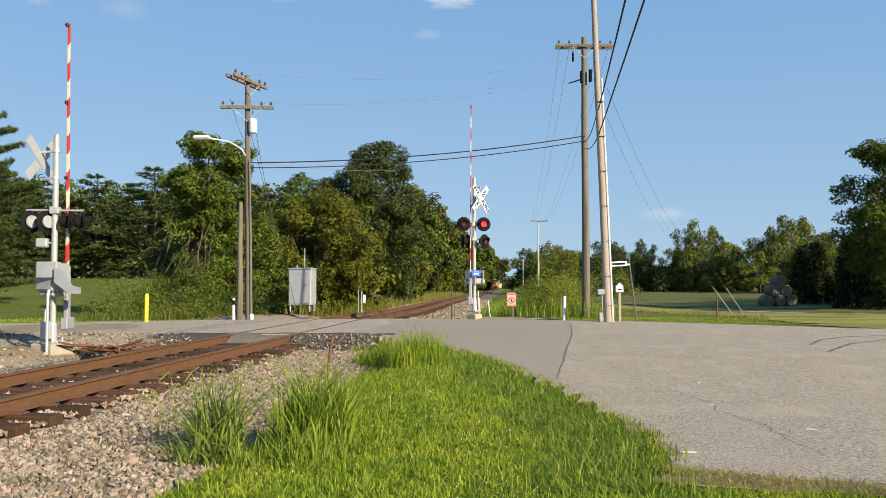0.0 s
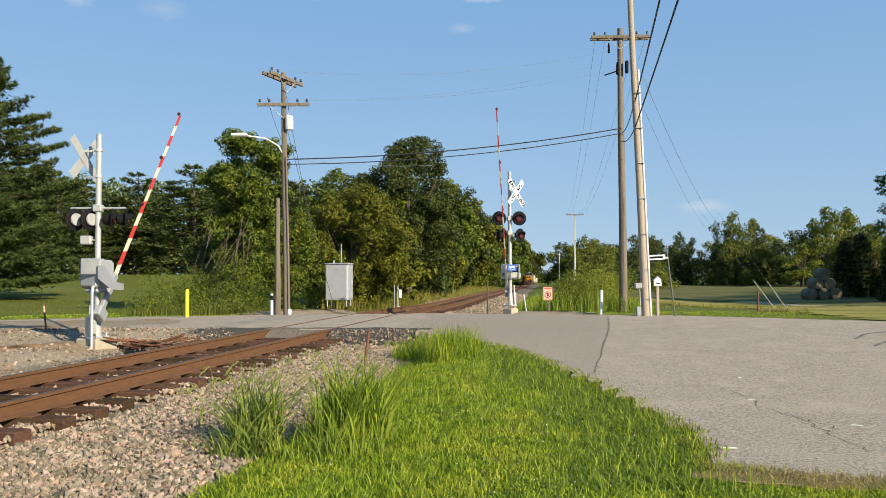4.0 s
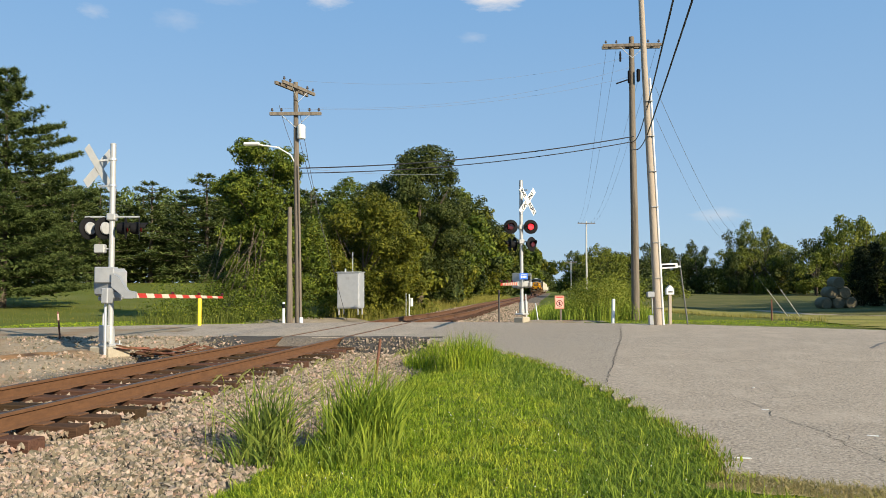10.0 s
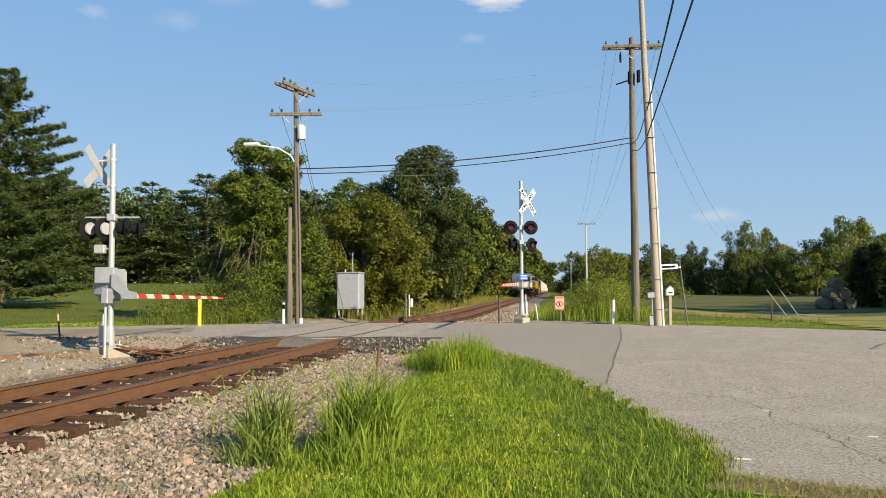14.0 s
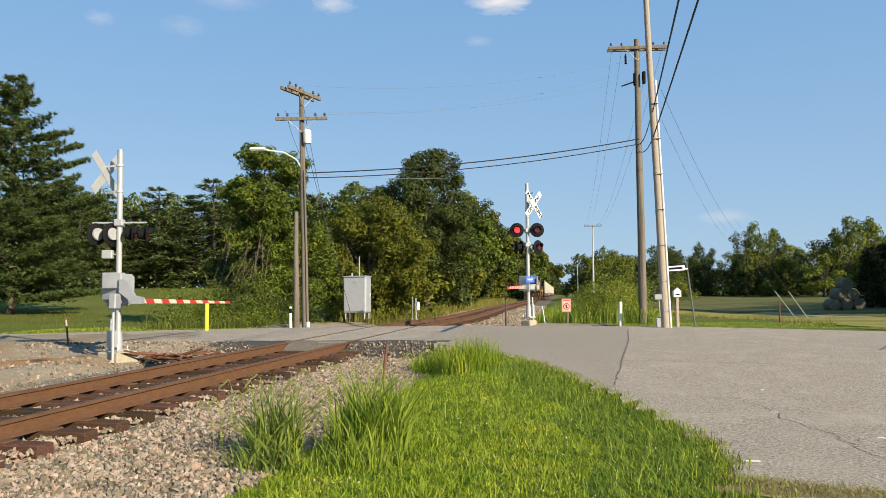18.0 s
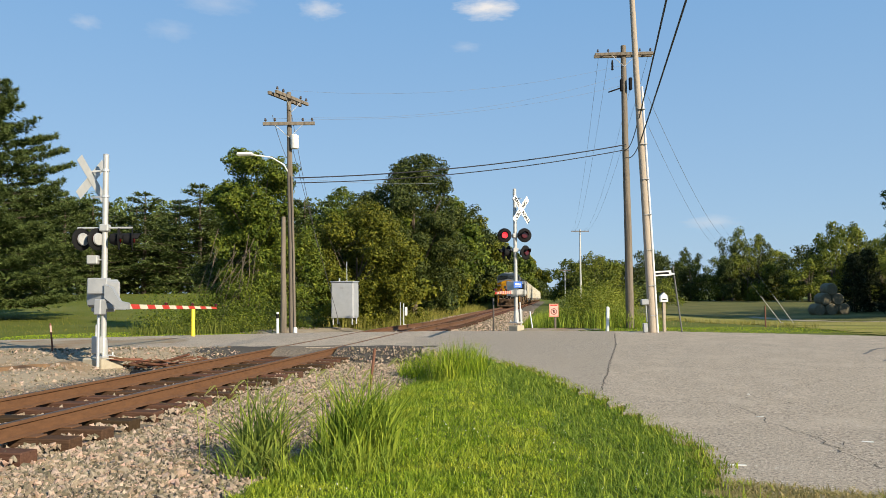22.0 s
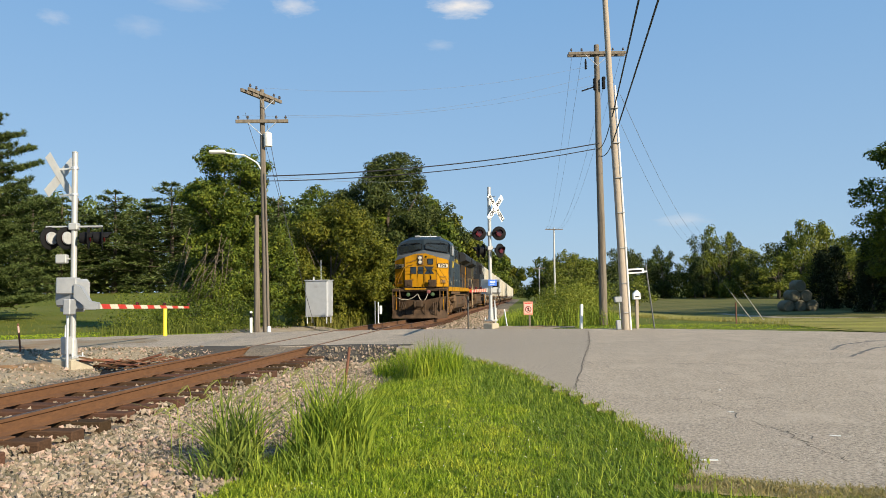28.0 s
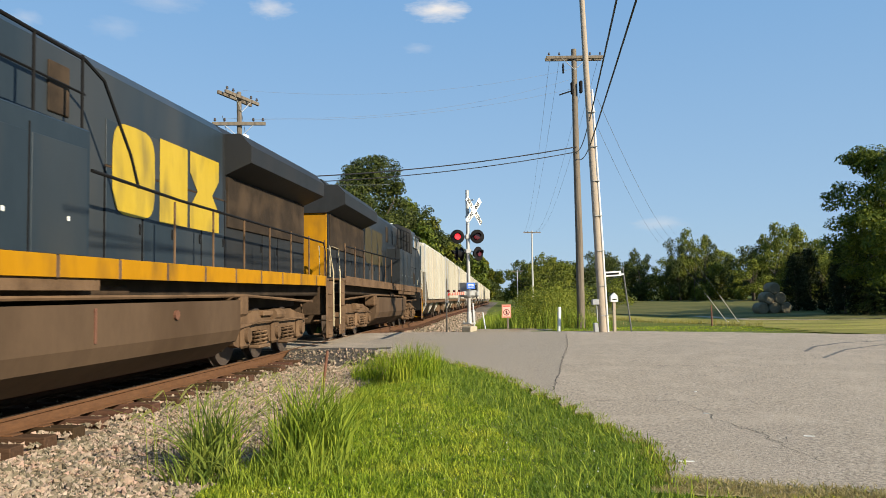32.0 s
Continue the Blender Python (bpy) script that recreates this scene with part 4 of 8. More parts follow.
def limbs(h, r0, tips, seed, base=0.35):
    """Trunk with a few limbs that end inside the crown."""
    rr = random.Random(seed)
    g = G()
    top = Vector((rr.uniform(-0.2, 0.2), rr.uniform(-0.2, 0.2), h))
    pts = [Vector((0, 0, -0.3)), Vector((rr.uniform(-0.1, 0.1), 0, h * 0.3)), Vector((rr.uniform(-0.15, 0.15), rr.uniform(-0.15, 0.15), h * 0.65)), top]
    g.tube(pts, r0, 9, r0 * 0.3)
    for t in tips:
        a = pts[1].lerp(pts[3], rr.uniform(0.0, 0.75))
        t = Vector(t)
        mid = a.lerp(t, 0.5) + Vector((rr.uniform(-0.2, 0.2), rr.uniform(-0.2, 0.2), rr.uniform(0.0, 0.4)))
        g.tube([a, mid, t], r0 * 0.38, 6, r0 * 0.08)
    return g


def broad_tree(name, m, rx, ry, z0, z1, nblob, bsize, per, leaf, mat, seed, label, trunk=0.18, group="", rough=0.35, category="tree", shape=1.0, lower=None):
    t = thing(name, m, label, category, group)
    c, q = crown_blobs(rx, ry, z0, z1, nblob, bsize, seed, rough, shape)
    if lower:                     # a second, lower mass of leaves: rx, ry, z0, z1, share
        c2, q2 = crown_blobs(*lower[:4], int(nblob * lower[4]), bsize, seed + 5, rough, shape)
        c, q = c + c2, q + q2
    part("trunk", limbs(z0 + (z1 - z0) * 0.6, trunk, c[:: max(1, nblob // 12)], seed), bark, t, smooth=True)
    part("crown", raw("crown", *leaf_cloud(c, q, per, leaf, seed + 1), mat), None, t)
    return t


def pine_tree(name, m, h, rad, seed, label, whorls=16, tufts=2.2, needles=9, group="", bare=0.05, size=1.0):
    """White pine: whorls of level limbs with upturned ends, set with flat tufts of needles."""
    t = thing(name, m, label, "tree", group)
    r = np.random.RandomState(seed)
    g = G().tube([(0, 0, -0.3), (0.05, 0, h * 0.5), (0, 0.05, h)], h * 0.016, 8, 0.02)
    vs = []
    for k in range(whorls):
        u = (k + 0.3 * r.rand()) / whorls
        z = h * (bare + (1 - bare) * u)
        reach = rad * min(1.0, 1.25 * (1 - u) ** 0.75) * (0.75 + 0.4 * r.rand()) + 0.12
        for j in range(r.randint(5, 8)):
            a = r.uniform(0, 2 * np.pi)
            ln = reach * r.uniform(0.7, 1.12)
            d = np.array([math.cos(a), math.sin(a), 0.0])
            side = np.array([-d[1], d[0], 0.0])
            root = np.array([0, 0, z])
            rise = 0.10 + 0.25 * u
            tip = root + d * ln + np.array([0, 0, rise * ln])
            g.tube([root, root * 0.5 + tip * 0.5 - np.array([0, 0, 0.06 * ln]), tip], 0.028 * h / 12, 4, 0.008)
            n = int(3 + tufts * ln)
            w = (0.25 + 0.75 * r.rand(n, 1) ** 0.7)
            c = root + d * ln * w + np.array([0, 0, 1.0]) * (rise * ln * w * w) + side * (r.uniform(-1, 1, (n, 1)) * 0.36 * ln * (1.1 - w)) + r.normal(size=(n, 3)) * np.array([0.08, 0.08, 0.06]) * h / 12
            c = np.repeat(c, needles, 0)
            q = len(c)
            ax = d * 0.45 + r.normal(size=(q, 3)) * np.array([0.7, 0.7, 0.5]) + np.array([0, 0, 0.45])
            ax /= np.linalg.norm(ax, axis=1, keepdims=True)
            sd = np.cross(ax, r.normal(size=(q, 3)) * 0.5 + np.array([0, 0, 1.0]))
            sd /= np.linalg.norm(sd, axis=1, keepdims=True) + 1e-9
            s = 0.34 * size * (0.6 + 0.7 * r.rand(q, 1)) * h / 13
            vs.append(np.stack([c - sd * s * 0.115 * size ** 0.5, c + sd * s * 0.115 * size ** 0.5, c + ax * s], 1))
    part("trunk", g, bark, t, smooth=True)
    for k in range(whorls * 2 - 3):                  # older growth close to the stem
        u = (k + r.rand()) / (whorls * 2)
        n = int(110 * (1.1 - u))
        w = rad * min(1.0, 1.2 * (1 - u) ** 0.75) * 0.62
        c = np.stack([r.normal(size=n) * w * 0.5, r.normal(size=n) * w * 0.5, h * (bare + (1 - bare) * u) + r.normal(size=n) * 0.3], -1)
        e = r.normal(size=(n, 3)) * np.array([1, 1, 0.4])
        e /= np.linalg.norm(e, axis=1, keepdims=True)
        f = np.cross(e, r.normal(size=(n, 3)) * 0.4 + np.array([0, 0, 1.0]))
        f /= np.linalg.norm(f, axis=1, keepdims=True) + 1e-9
        q = 0.30 * h / 13
        vs.append(np.stack([c - f * q * 0.22, c + f * q * 0.22, c + e * q * 1.3], 1))
    v = np.concatenate(vs).reshape(-1, 3)
    part("crown", raw("crown", v, np.arange(len(v)).reshape(-1, 3), needle), None, t)
    return t


def at(x, y, z=0.0, turn=0.0):
    return pose(x, y, float(ground_z(x, y)) + z, 0, 0, turn)


# behind the crossing
vine_tree = broad_tree("tree", at(-8.1, 34), 1.75, 1.7, 3.6, 7.85, 190, 0.38, 1250, 0.072, leaf_a, 58, "tall vine-hung broadleaf tree behind the old pole", 0.16, rough=0.10, shape=0.2, lower=(1.6, 1.6, 0.4, 5.0, 0.7))
rv = random.Random(77)
for k in range(16):                               # bare vines that hang from the lower crown
    a = Vector((rv.uniform(-1.3, 0.5), rv.uniform(-1.9, -1.5), rv.uniform(2.6, 4.4)))
    b = Vector((a.x - rv.uniform(0.3, 1.6), -2.1, 0.1))
    part("vine", G().tube([a, a.lerp(b, 0.4) + Vector((rv.uniform(-0.1, 0.3), -0.1, 0.25)), b], 0.014, 5, 0.010), bark, vine_tree, "bare brown vine")
broad_tree("bush", at(-4.55, 42.5), 3.5, 2.8, 0.2, 6.3, 330, 0.52, 800, 0.078, leaf_b, 53, "large rounded olive-green bush behind the cabinet", 0.14, rough=0.14, category="bush", shape=0.5)
broad_tree("tree", at(-6.2, 47), 1.7, 1.7, 0.5, 7.7, 90, 0.45, 800, 0.085, leaf_a, 52, "ragged young tree rising behind the great bush", 0.12, rough=0.3)
broad_tree("tree", at(-1.8, 60), 3.9, 3.6, 1.2, 12.4, 330, 0.72, 520, 0.105, leaf_c, 55, "tall dark green tree with ragged crown", 0.28, rough=0.13, shape=0.7)
broad_tree("bush", at(-9.3, 37), 2.4, 2.0, 0.0, 3.8, 110, 0.5, 620, 0.08, leaf_c, 57, "dark bush at the foot of the trees", 0.08, category="bush")
broad_tree("bush", at(-7.2, 38), 1.9, 2.0, 0.0, 4.4, 100, 0.5, 620, 0.08, leaf_a, 59, "green bush between the tree and the great bush", 0.08, category="bush")
for k, (yy, off, hh) in enumerate(((50, -7.0, 6.6), (60, -7.2, 8.0), (70, -7.6, 8.6), (82, -7.8, 9.2), (98, -8.0, 10.0), (116, -8.4, 10.6), (138, -9.0, 11.4), (165, -9.6, 12.4), (200, -10.4, 13.4), (240, -11, 14.5), (290, -10, 15), (345, -9, 15), (420, -7.5, 16.5))):
    off, hh = (off + 1.0, hh * 1.27) if yy > 90 else (off, hh)
    x, y2, _ = track_point(yy, off)
    broad_tree("tree", at(x, y2), 3.1 + 0.012 * yy, 4.5 + 0.05 * yy, 0.0, hh, 120, 0.72 + 0.004 * yy, max(40, 190 - 0.7 * yy), 0.125 + 0.0013 * yy, (leaf_b, leaf_a, leaf_c)[k % 3], 60 + 3 * k,
               "overgrown green tree in the hedge along the track", 0.15, "trees along the track")
for k, yy in enumerate((150, 185, 225, 260)):
    x, y2, _ = track_point(yy, 16)
    broad_tree("tree", at(x, y2), 4.0, 6, 0.0, 5.5 + 0.012 * yy, 40, 1.4, 90, 0.25, leaf_d, 90 + k, "distant tree on the other side of the track", 0.15, "trees beyond the bank")

# pines behind the left field
first = pine_tree("pine_tree", at(-26.4, 46), 14.6, 5.3, 101, "large dense white pine at the field's edge", 27, 19.0, 26, size=0.62)
pine_a = pine_tree("pine_tree", at(-58, 92), 11.6, 3.3, 103, "dark green pine in the row behind the field", 15, 3.6, 11, "pines behind the field", bare=0.02, size=1.15)
pine_b = pine_tree("pine_tree", at(-52, 90), 10.8, 3.2, 105, "dark green pine in the row behind the field", 14, 3.6, 11, "pines behind the field", bare=0.02, size=1.15)
rng = random.Random(12)
for k in range(34):
    x = -74 + k * 1.95 + rng.uniform(-0.8, 0.8)
    y2 = 89 + 7 * (k % 2) + rng.uniform(-2, 3)
    s = rng.uniform(1.0, 1.12)
    copy_thing((pine_a, pine_b)[k // 2 % 2], at(x, y2, 0, rng.uniform(0, 360)) @ Matrix.Diagonal((s * 1.75, s * 1.75, s, 1)))

# broadleaf woods beyond the right-hand field
wood = [broad_tree("tree", at(31 + 9 * k, 172), 4.2, 4.2, 0.2, 9.0, 80, 0.95, 85, 0.21, leaf_d, 111 + 2 * k, "broadleaf tree in the wood beyond the field", 0.2, "wood beyond the field", rough=0.4) for k in range(3)]
# deeper leaf colour here, for trees in the wood's shaded part
wood.append(broad_tree("tree", at(36, 176), 4.2, 4.2, 0.2, 9.0, 80, 0.95, 85, 0.21, leaf_c, 119, "tree in the wood beyond the field, leaves darkened as shaded", 0.2, "wood beyond the field", rough=0.4))
rng = random.Random(14)
for k in range(36):
    x = 31 + k * 2.35 + rng.uniform(-1.2, 1.2)
    y2 = 170 - 0.55 * k + rng.uniform(-3, 12)
    s = rng.uniform(0.85, 1.12)
    copy_thing(wood[3 if (x < 52 and k % 5) or k % 4 == 1 else k % 3], at(x, y2, 0, rng.uniform(0, 360)) @ Matrix.Diagonal((s, s, s, 1)))
# the taller ones of the wood: x, y, height
for k, (x, y2, h, wide) in enumerate(((33, 160, 10.0, 0.9), (44, 160, 11.0, 0.8), (52, 158, 10.2, 0.7), (57.5, 150, 11.5, 0.75), (60.5, 150, 13.2, 0.95), (63.5, 152, 12.0, 0.8), (68.5, 142, 10.6, 0.9),
                                      (69.0, 134, 12.4, 0.8), (73.5, 140, 13.2, 1.0), (76.5, 138, 12.4, 1.0), (79.5, 142, 11.6, 1.0), (74, 128, 8.0, 1.0), (64, 132, 7.2, 0.9))):
    copy_thing(wood[3 if k in (1, 2, 3, 5, 6) else k % 3], at(x, y2, 0, 50 * k) @ Matrix.Diagonal((wide, wide, h / 9.0, 1)))
# nearer trees at the side of the field
for k, (x, y2, s) in enumerate(((51, 74, 1.0), (46, 62, 1.35), (55, 80, 1.1), (53, 50, 1.4), (58, 58, 1.5), (62, 66, 1.45), (55, 64, 1.4), (68, 54, 1.4), (72, 62, 1.4))):
    copy_thing(wood[k % 3], at(x, y2, 0, 77 * k) @ Matrix.Diagonal((s * 0.8, s * 0.8, s, 1)))


broad_tree("tree", at(38.9, 55.5), 4.6, 4.4, 0.6, 13.8, 260, 0.85, 330, 0.13, leaf_a, 151, "tall sunlit broadleaf tree at the field's edge", 0.3, rough=0.3, shape=0.5)


def cedar(x, y, h, rad, seed):
    """Dark narrow cone, leafy down to the ground."""
    r = np.random.RandomState(seed)
    t = thing("cedar_tree", at(x, y), "dark cone-shaped cedar beside the hay bales", "tree", "cedars by the field")
    part("trunk", G().tube([(0, 0, -0.3), (0, 0, h * 0.9)], 0.14, 8, 0.03), bark, t, smooth=True)
    u = r.rand(150) ** 1.2
    a = r.uniform(0, 2 * np.pi, 150)
    w = rad * (1.05 - u) ** 0.75 * r.uniform(0.55, 1.05, 150)
    part("crown", raw("crown", *leaf_cloud(np.stack([w * np.cos(a), w * np.sin(a), 0.2 + u * h * 0.97], -1), r.uniform(0.3, 0.62, 150), 240, 0.10, seed, 0.9), cedar_leaf), None, t)


for k, (x, y2, h, w) in enumerate(((39.6, 73, 5.4, 1.5), (42.2, 75, 6.0, 1.7), (45.0, 74, 6.6, 1.8), (48.0, 77, 6.2, 1.8), (37.9, 62, 5.6, 1.6), (41.0, 64, 6.4, 1.8))):
    cedar(x, y2, h, w, 160 + k)
broad_tree("tree", at(23.2, 79), 1.3, 1.3, 0.3, 3.4, 40, 0.4, 420, 0.08, bank_leaf, 171, "small yellow-green sapling in the field", 0.06, rough=0.3)


# thickets close the gaps under the trees
def thicket(name, line, height, width, blob, per, leaf, mat, seed, label, step=1.0, category="thicket", even=0.55):
    """Belt of leafy growth along a line of (x, y)."""
    r = np.random.RandomState(seed)
    cs, qs = [], []
    for (x0, y0), (x1, y1) in zip(line, line[1:]):
        n = max(1, int(math.hypot(x1 - x0, y1 - y0) / step))
        for i in range(n):
            u = (i + r.rand()) / n
            x, y = x0 + (x1 - x0) * u + r.normal() * width * 0.4, y0 + (y1 - y0) * u + r.normal() * width * 0.4
            top = height * (even + (1 - even) * r.rand())
            g0 = float(ground_z(x, y))
            for z in np.arange(blob * 0.4, top, blob * 0.9):
                cs.append((x + r.normal() * blob * 0.4, y + r.normal() * blob * 0.4, g0 + z))
                qs.append(blob * (0.7 + 0.5 * r.rand()))
    return tagged(new(name, raw(name, *leaf_cloud(cs, qs, per, leaf, seed + 1), mat)), label, category, kind="stuff")


thicket("thicket", [(-95, 102), (-60, 103), (-30, 103), (-6, 99)], 13.0, 4, 1.5, 42, 0.30, needle, 201, "dense row of pines behind the first", 1.2, even=0.8)
thicket("thicket", [(38, 175), (60, 172), (100, 160), (140, 140)], 6.5, 6, 2.0, 18, 0.40, leaf_c, 203, "undergrowth of the wood beyond the field", 1.6)
# deep leaf colour stands in for shade along this stretch
thicket("thicket", [(26, 160), (54, 157)], 3.4, 3, 1.3, 30, 0.26, leaf_c, 205, "bushes along the edge of the wood, darkened as shaded", 1.3)
thicket("thicket", [(54, 157), (100, 146)], 3.0, 3, 1.3, 26, 0.26, leaf_b, 206, "olive bushes along the edge of the wood", 1.5)
thicket("thicket", [(38, 58), (44, 66), (52, 76), (62, 84)], 4.5, 2.5, 1.2, 60, 0.16, leaf_c, 207, "dark bushes under the near trees of the field", 0.9)
# shade on this far growth is put into the leaf colour too
thicket("thicket", [(32, 130), (42, 150), (60, 185)], 5.0, 4, 1.5, 26, 0.30, leaf_c, 209, "distant growth beyond the bank", 1.4)
thicket("thicket", [(30, 640), (75, 640), (150, 600)], 13.0, 10, 4.0, 8, 0.8, leaf_c, 221, "distant line of trees where the track disappears", 3.0)
thicket("bank_growth", [(5.6, 31.0), (7.0, 34.0), (8.6, 40.0), (10.8, 50.0)], 1.85, 1.6, 0.42, 800, 0.042, bank_leaf, 211, "leafy weeds and brambles on the bank", 0.22, "weeds")
thicket("bank_growth", [(5.5, 30.2), (6.6, 30.5), (8.6, 31.2)], 1.0, 0.7, 0.34, 900, 0.032, bank_leaf, 213, "low leafy weeds at the foot of the bank", 0.2, "weeds")
thicket("verge_growth", [(-10.7, 28.9), (-9.0, 28.4), (-6.2, 28.7)], 1.45, 0.7, 0.34, 600, 0.042, leaf_a, 215, "low leafy bushes behind the road", 0.2, "weeds")
thicket("verge_growth", [(-10.6, 27.7), (-8.4, 27.5), (-6.0, 27.9)], 0.75, 0.5, 0.24, 420, 0.034, bank_leaf, 216, "ragged leafy weeds at the road edge", 0.2, "weeds", even=0.3)
thicket("verge_growth", [(-11.0, 31.0), (-8.0, 31.5), (-6.0, 33.0)], 1.9, 0.9, 0.45, 520, 0.048, leaf_a, 217, "leafy bushes at the foot of the trees", 0.25, "weeds")
thicket("verge_growth", [(-3.3, 43.0), (-2.4, 48.0), (-1.2, 56.0)], 0.8, 0.9, 0.4, 300, 0.06, leaf_b, 219, "leafy growth beside the track", 0.4, "weeds")


# the mown field in bands: yellow stubble, a pale farm path, olive grass with tree shade in its colour
stubble_mat = M("yellow_stubble", (0.17, 0.155, 0.035), (0.34, 0.285, 0.085), 0.9, 0.95, bump=0.03, bscale=14, c3=(0.10, 0.115, 0.025), s3=0.22, stretch=(0.35, 1.6, 1), world_space=True)
shaded_field_mat = M("shaded_olive_field", (0.062, 0.072, 0.020), (0.135, 0.125, 0.040), 0.5, 0.95, bump=0.03, bscale=14, c3=(0.17, 0.15, 0.055), s3=0.10, stretch=(0.30, 1.8, 1), world_space=True)
path_mat = M("pale_farm_path", (0.26, 0.22, 0.14), (0.36, 0.31, 0.21), 2.0, 0.95, bump=0.02, bscale=20, world_space=True)


def past_bank(x, y):
    return (from_track(x, y) > 8.5) & ~in_road(x, y - 0.4) & ~in_road(x + 0.4, y)


def in_stubble(x, y):
    return past_bank(x, y) & (x > 14.6 + 0.5 * np.sin(0.4 * y) + 4 * wobble(x, y)) & (x < 25.4 + 0.02 * y) & (y < 70 + 1.5 * np.sin(0.4 * x))


def in_path(x, y):
    return (x > 25.3 + 0.02 * y) & (x < 26.7 + 0.02 * y) & (y < 90) & ~in_road(x, y - 0.4)


def in_shaded_field(x, y):
    return past_bank(x, y) & ((x > 26.6 + 0.02 * y) | (y > 69.5 + 1.5 * np.sin(0.4 * x)))


tagged(new("field", sheet("field", np.linspace(13, 28, 76), np.linspace(18, 72, 136), lambda x, y: ground_z(x, y) + 0.03, stubble_mat, in_stubble)), "yellow mown stubble with green patches", "field", kind="structure")
tagged(new("path", sheet("path", np.linspace(25, 29, 41), np.linspace(14, 90, 96), lambda x, y: ground_z(x, y) + 0.045, path_mat, in_path)), "pale farm path across the field", "path", kind="structure")
tagged(new("field", sheet("field", spaced((9, 60, 1.0), (60, 160, 5)), spaced((14, 165, 1.5)), lambda x, y: ground_z(x, y) + 0.06, shaded_field_mat, in_shaded_field)), "olive part of the mown field, tree shade in its colour", "field", kind="structure")


# weeds: bank right of the track, low growth left
def weeds(x0, x1, y0, y1, n, h, seed, label, test=None, mat=None, shape=None):
    r = np.random.RandomState(seed)
    x, y = r.uniform(x0, x1, n), r.uniform(y0, y1, n)
    k = np.ones(n, bool) if test is None else test(x, y)
    x, y = x[k], y[k]
    hh = h * (0.55 + 0.45 * r.rand(len(x)))
    if shape is not None:
        hh = hh * shape(x, y)
    return blades("weeds", np.stack([x, y, ground_z(x, y)], -1), hh, (0.014 + 0.018 * r.rand(len(x))) * (1.0 if h > 0.3 else 0.8), mat or weed_mat, seed + 1, label, "weeds", 0.45, 3)


r_wild = lambda x, y: 1.2 * np.sin(2.1 * x + 0.9 * y)
hump = lambda x, y: 0.3 + 0.7 * np.clip(1 - ((x - track_x(y) - 7.2) / 3.2) ** 2, 0, 1) * (0.75 + 0.25 * np.sin(1.9 * x + 1.1 * y))
weeds(3.4, 13, 29.2, 52, 9000, 1.35, 131, "tall green weeds on the bank beside the track", lambda x, y: (from_track(x, y) > 4.3 + 1.7 * (y < 34)) & (from_track(x, y) < 10), mat=tall_mat, shape=hump)
weeds(-10.9, -5.6, 27.2, 33, 3000, 0.8, 133, "unmown weeds behind the road", lambda x, y: from_track(x, y) < -5.6, shape=lambda x, y: 0.35 + 0.45 * np.clip(1 + 1.2 * np.sin(2.9 * x + 1.3 * np.sin(2 * y)) * np.sin(1.7 * y + x), 0, 1.6) * (0.5 + 0.5 * np.random.RandomState(12).rand(len(x))))
weeds(-46, -9, 30, 88, 22000, 0.14, 135, "olive meadow grass in the field", lambda x, y: from_track(x, y) < -8, mat=field_mat)
weeds(-6, 16, 38, 150, 36000, 1.0, 137, "tall yellowish grass slope beside the track", lambda x, y: (from_track(x, y) > -6.5) & (from_track(x, y) < -2.8), mat=slope_grass)
weeds(9.5, 16.0, 30, 60, 9000, 0.30, 139, "rough weedy strip between lawn and stubble", lambda x, y: (from_track(x, y) > 8) & (np.abs(x - 14.4 - 0.5 * np.sin(0.4 * y)) < 0.9) & (np.sin(0.7 * y) + r_wild(x, y) > 0.2), mat=slope_grass)
weeds(-16, 30, 26.2, 31, 26000, 0.055, 141, "mown grass verge behind the road", lambda x, y: ~in_road(x, y - 0.1) & (np.abs(from_track(x, y)) > 4.5), mat=lawn_mat)
weeds(-16, -8.5, 12, 20, 3500, 0.10, 143, "sparse grass on the dirt verge", lambda x, y: (from_track(x, y) < -6.5) & ~in_road(x, y))
weeds(9.5, 70, 32, 125, 12000, 0.12, 145, "short straw-coloured stubble in the mown field", lambda x, y: (from_track(x, y) > 8.5) & (np.sin(0.55 * y + 0.1 * x) + 0.5 * np.sin(0.21 * x) > -0.5), mat=dry_mat)
weeds(9.5, 70, 36, 125, 9000, 0.12, 147, "low olive grass in the mown field", lambda x, y: from_track(x, y) > 9, mat=field_mat)


# ---- crossing signals ----
def text_mesh(body, size, mat, depth=0.004):
    cu = bpy.data.curves.new("writing", "FONT")
    cu.body, cu.size, cu.extrude, cu.align_x, cu.align_y = body, size, depth, "CENTER", "CENTER"
    cu.offset = size * 0.022
    ob = bpy.data.objects.new("writing", cu)
    me = bpy.data.meshes.new_from_object(ob)
    bpy.data.objects.remove(ob)
    bpy.data.curves.remove(cu)
    me.materials.clear()
    me.materials.append(mat)
    return me


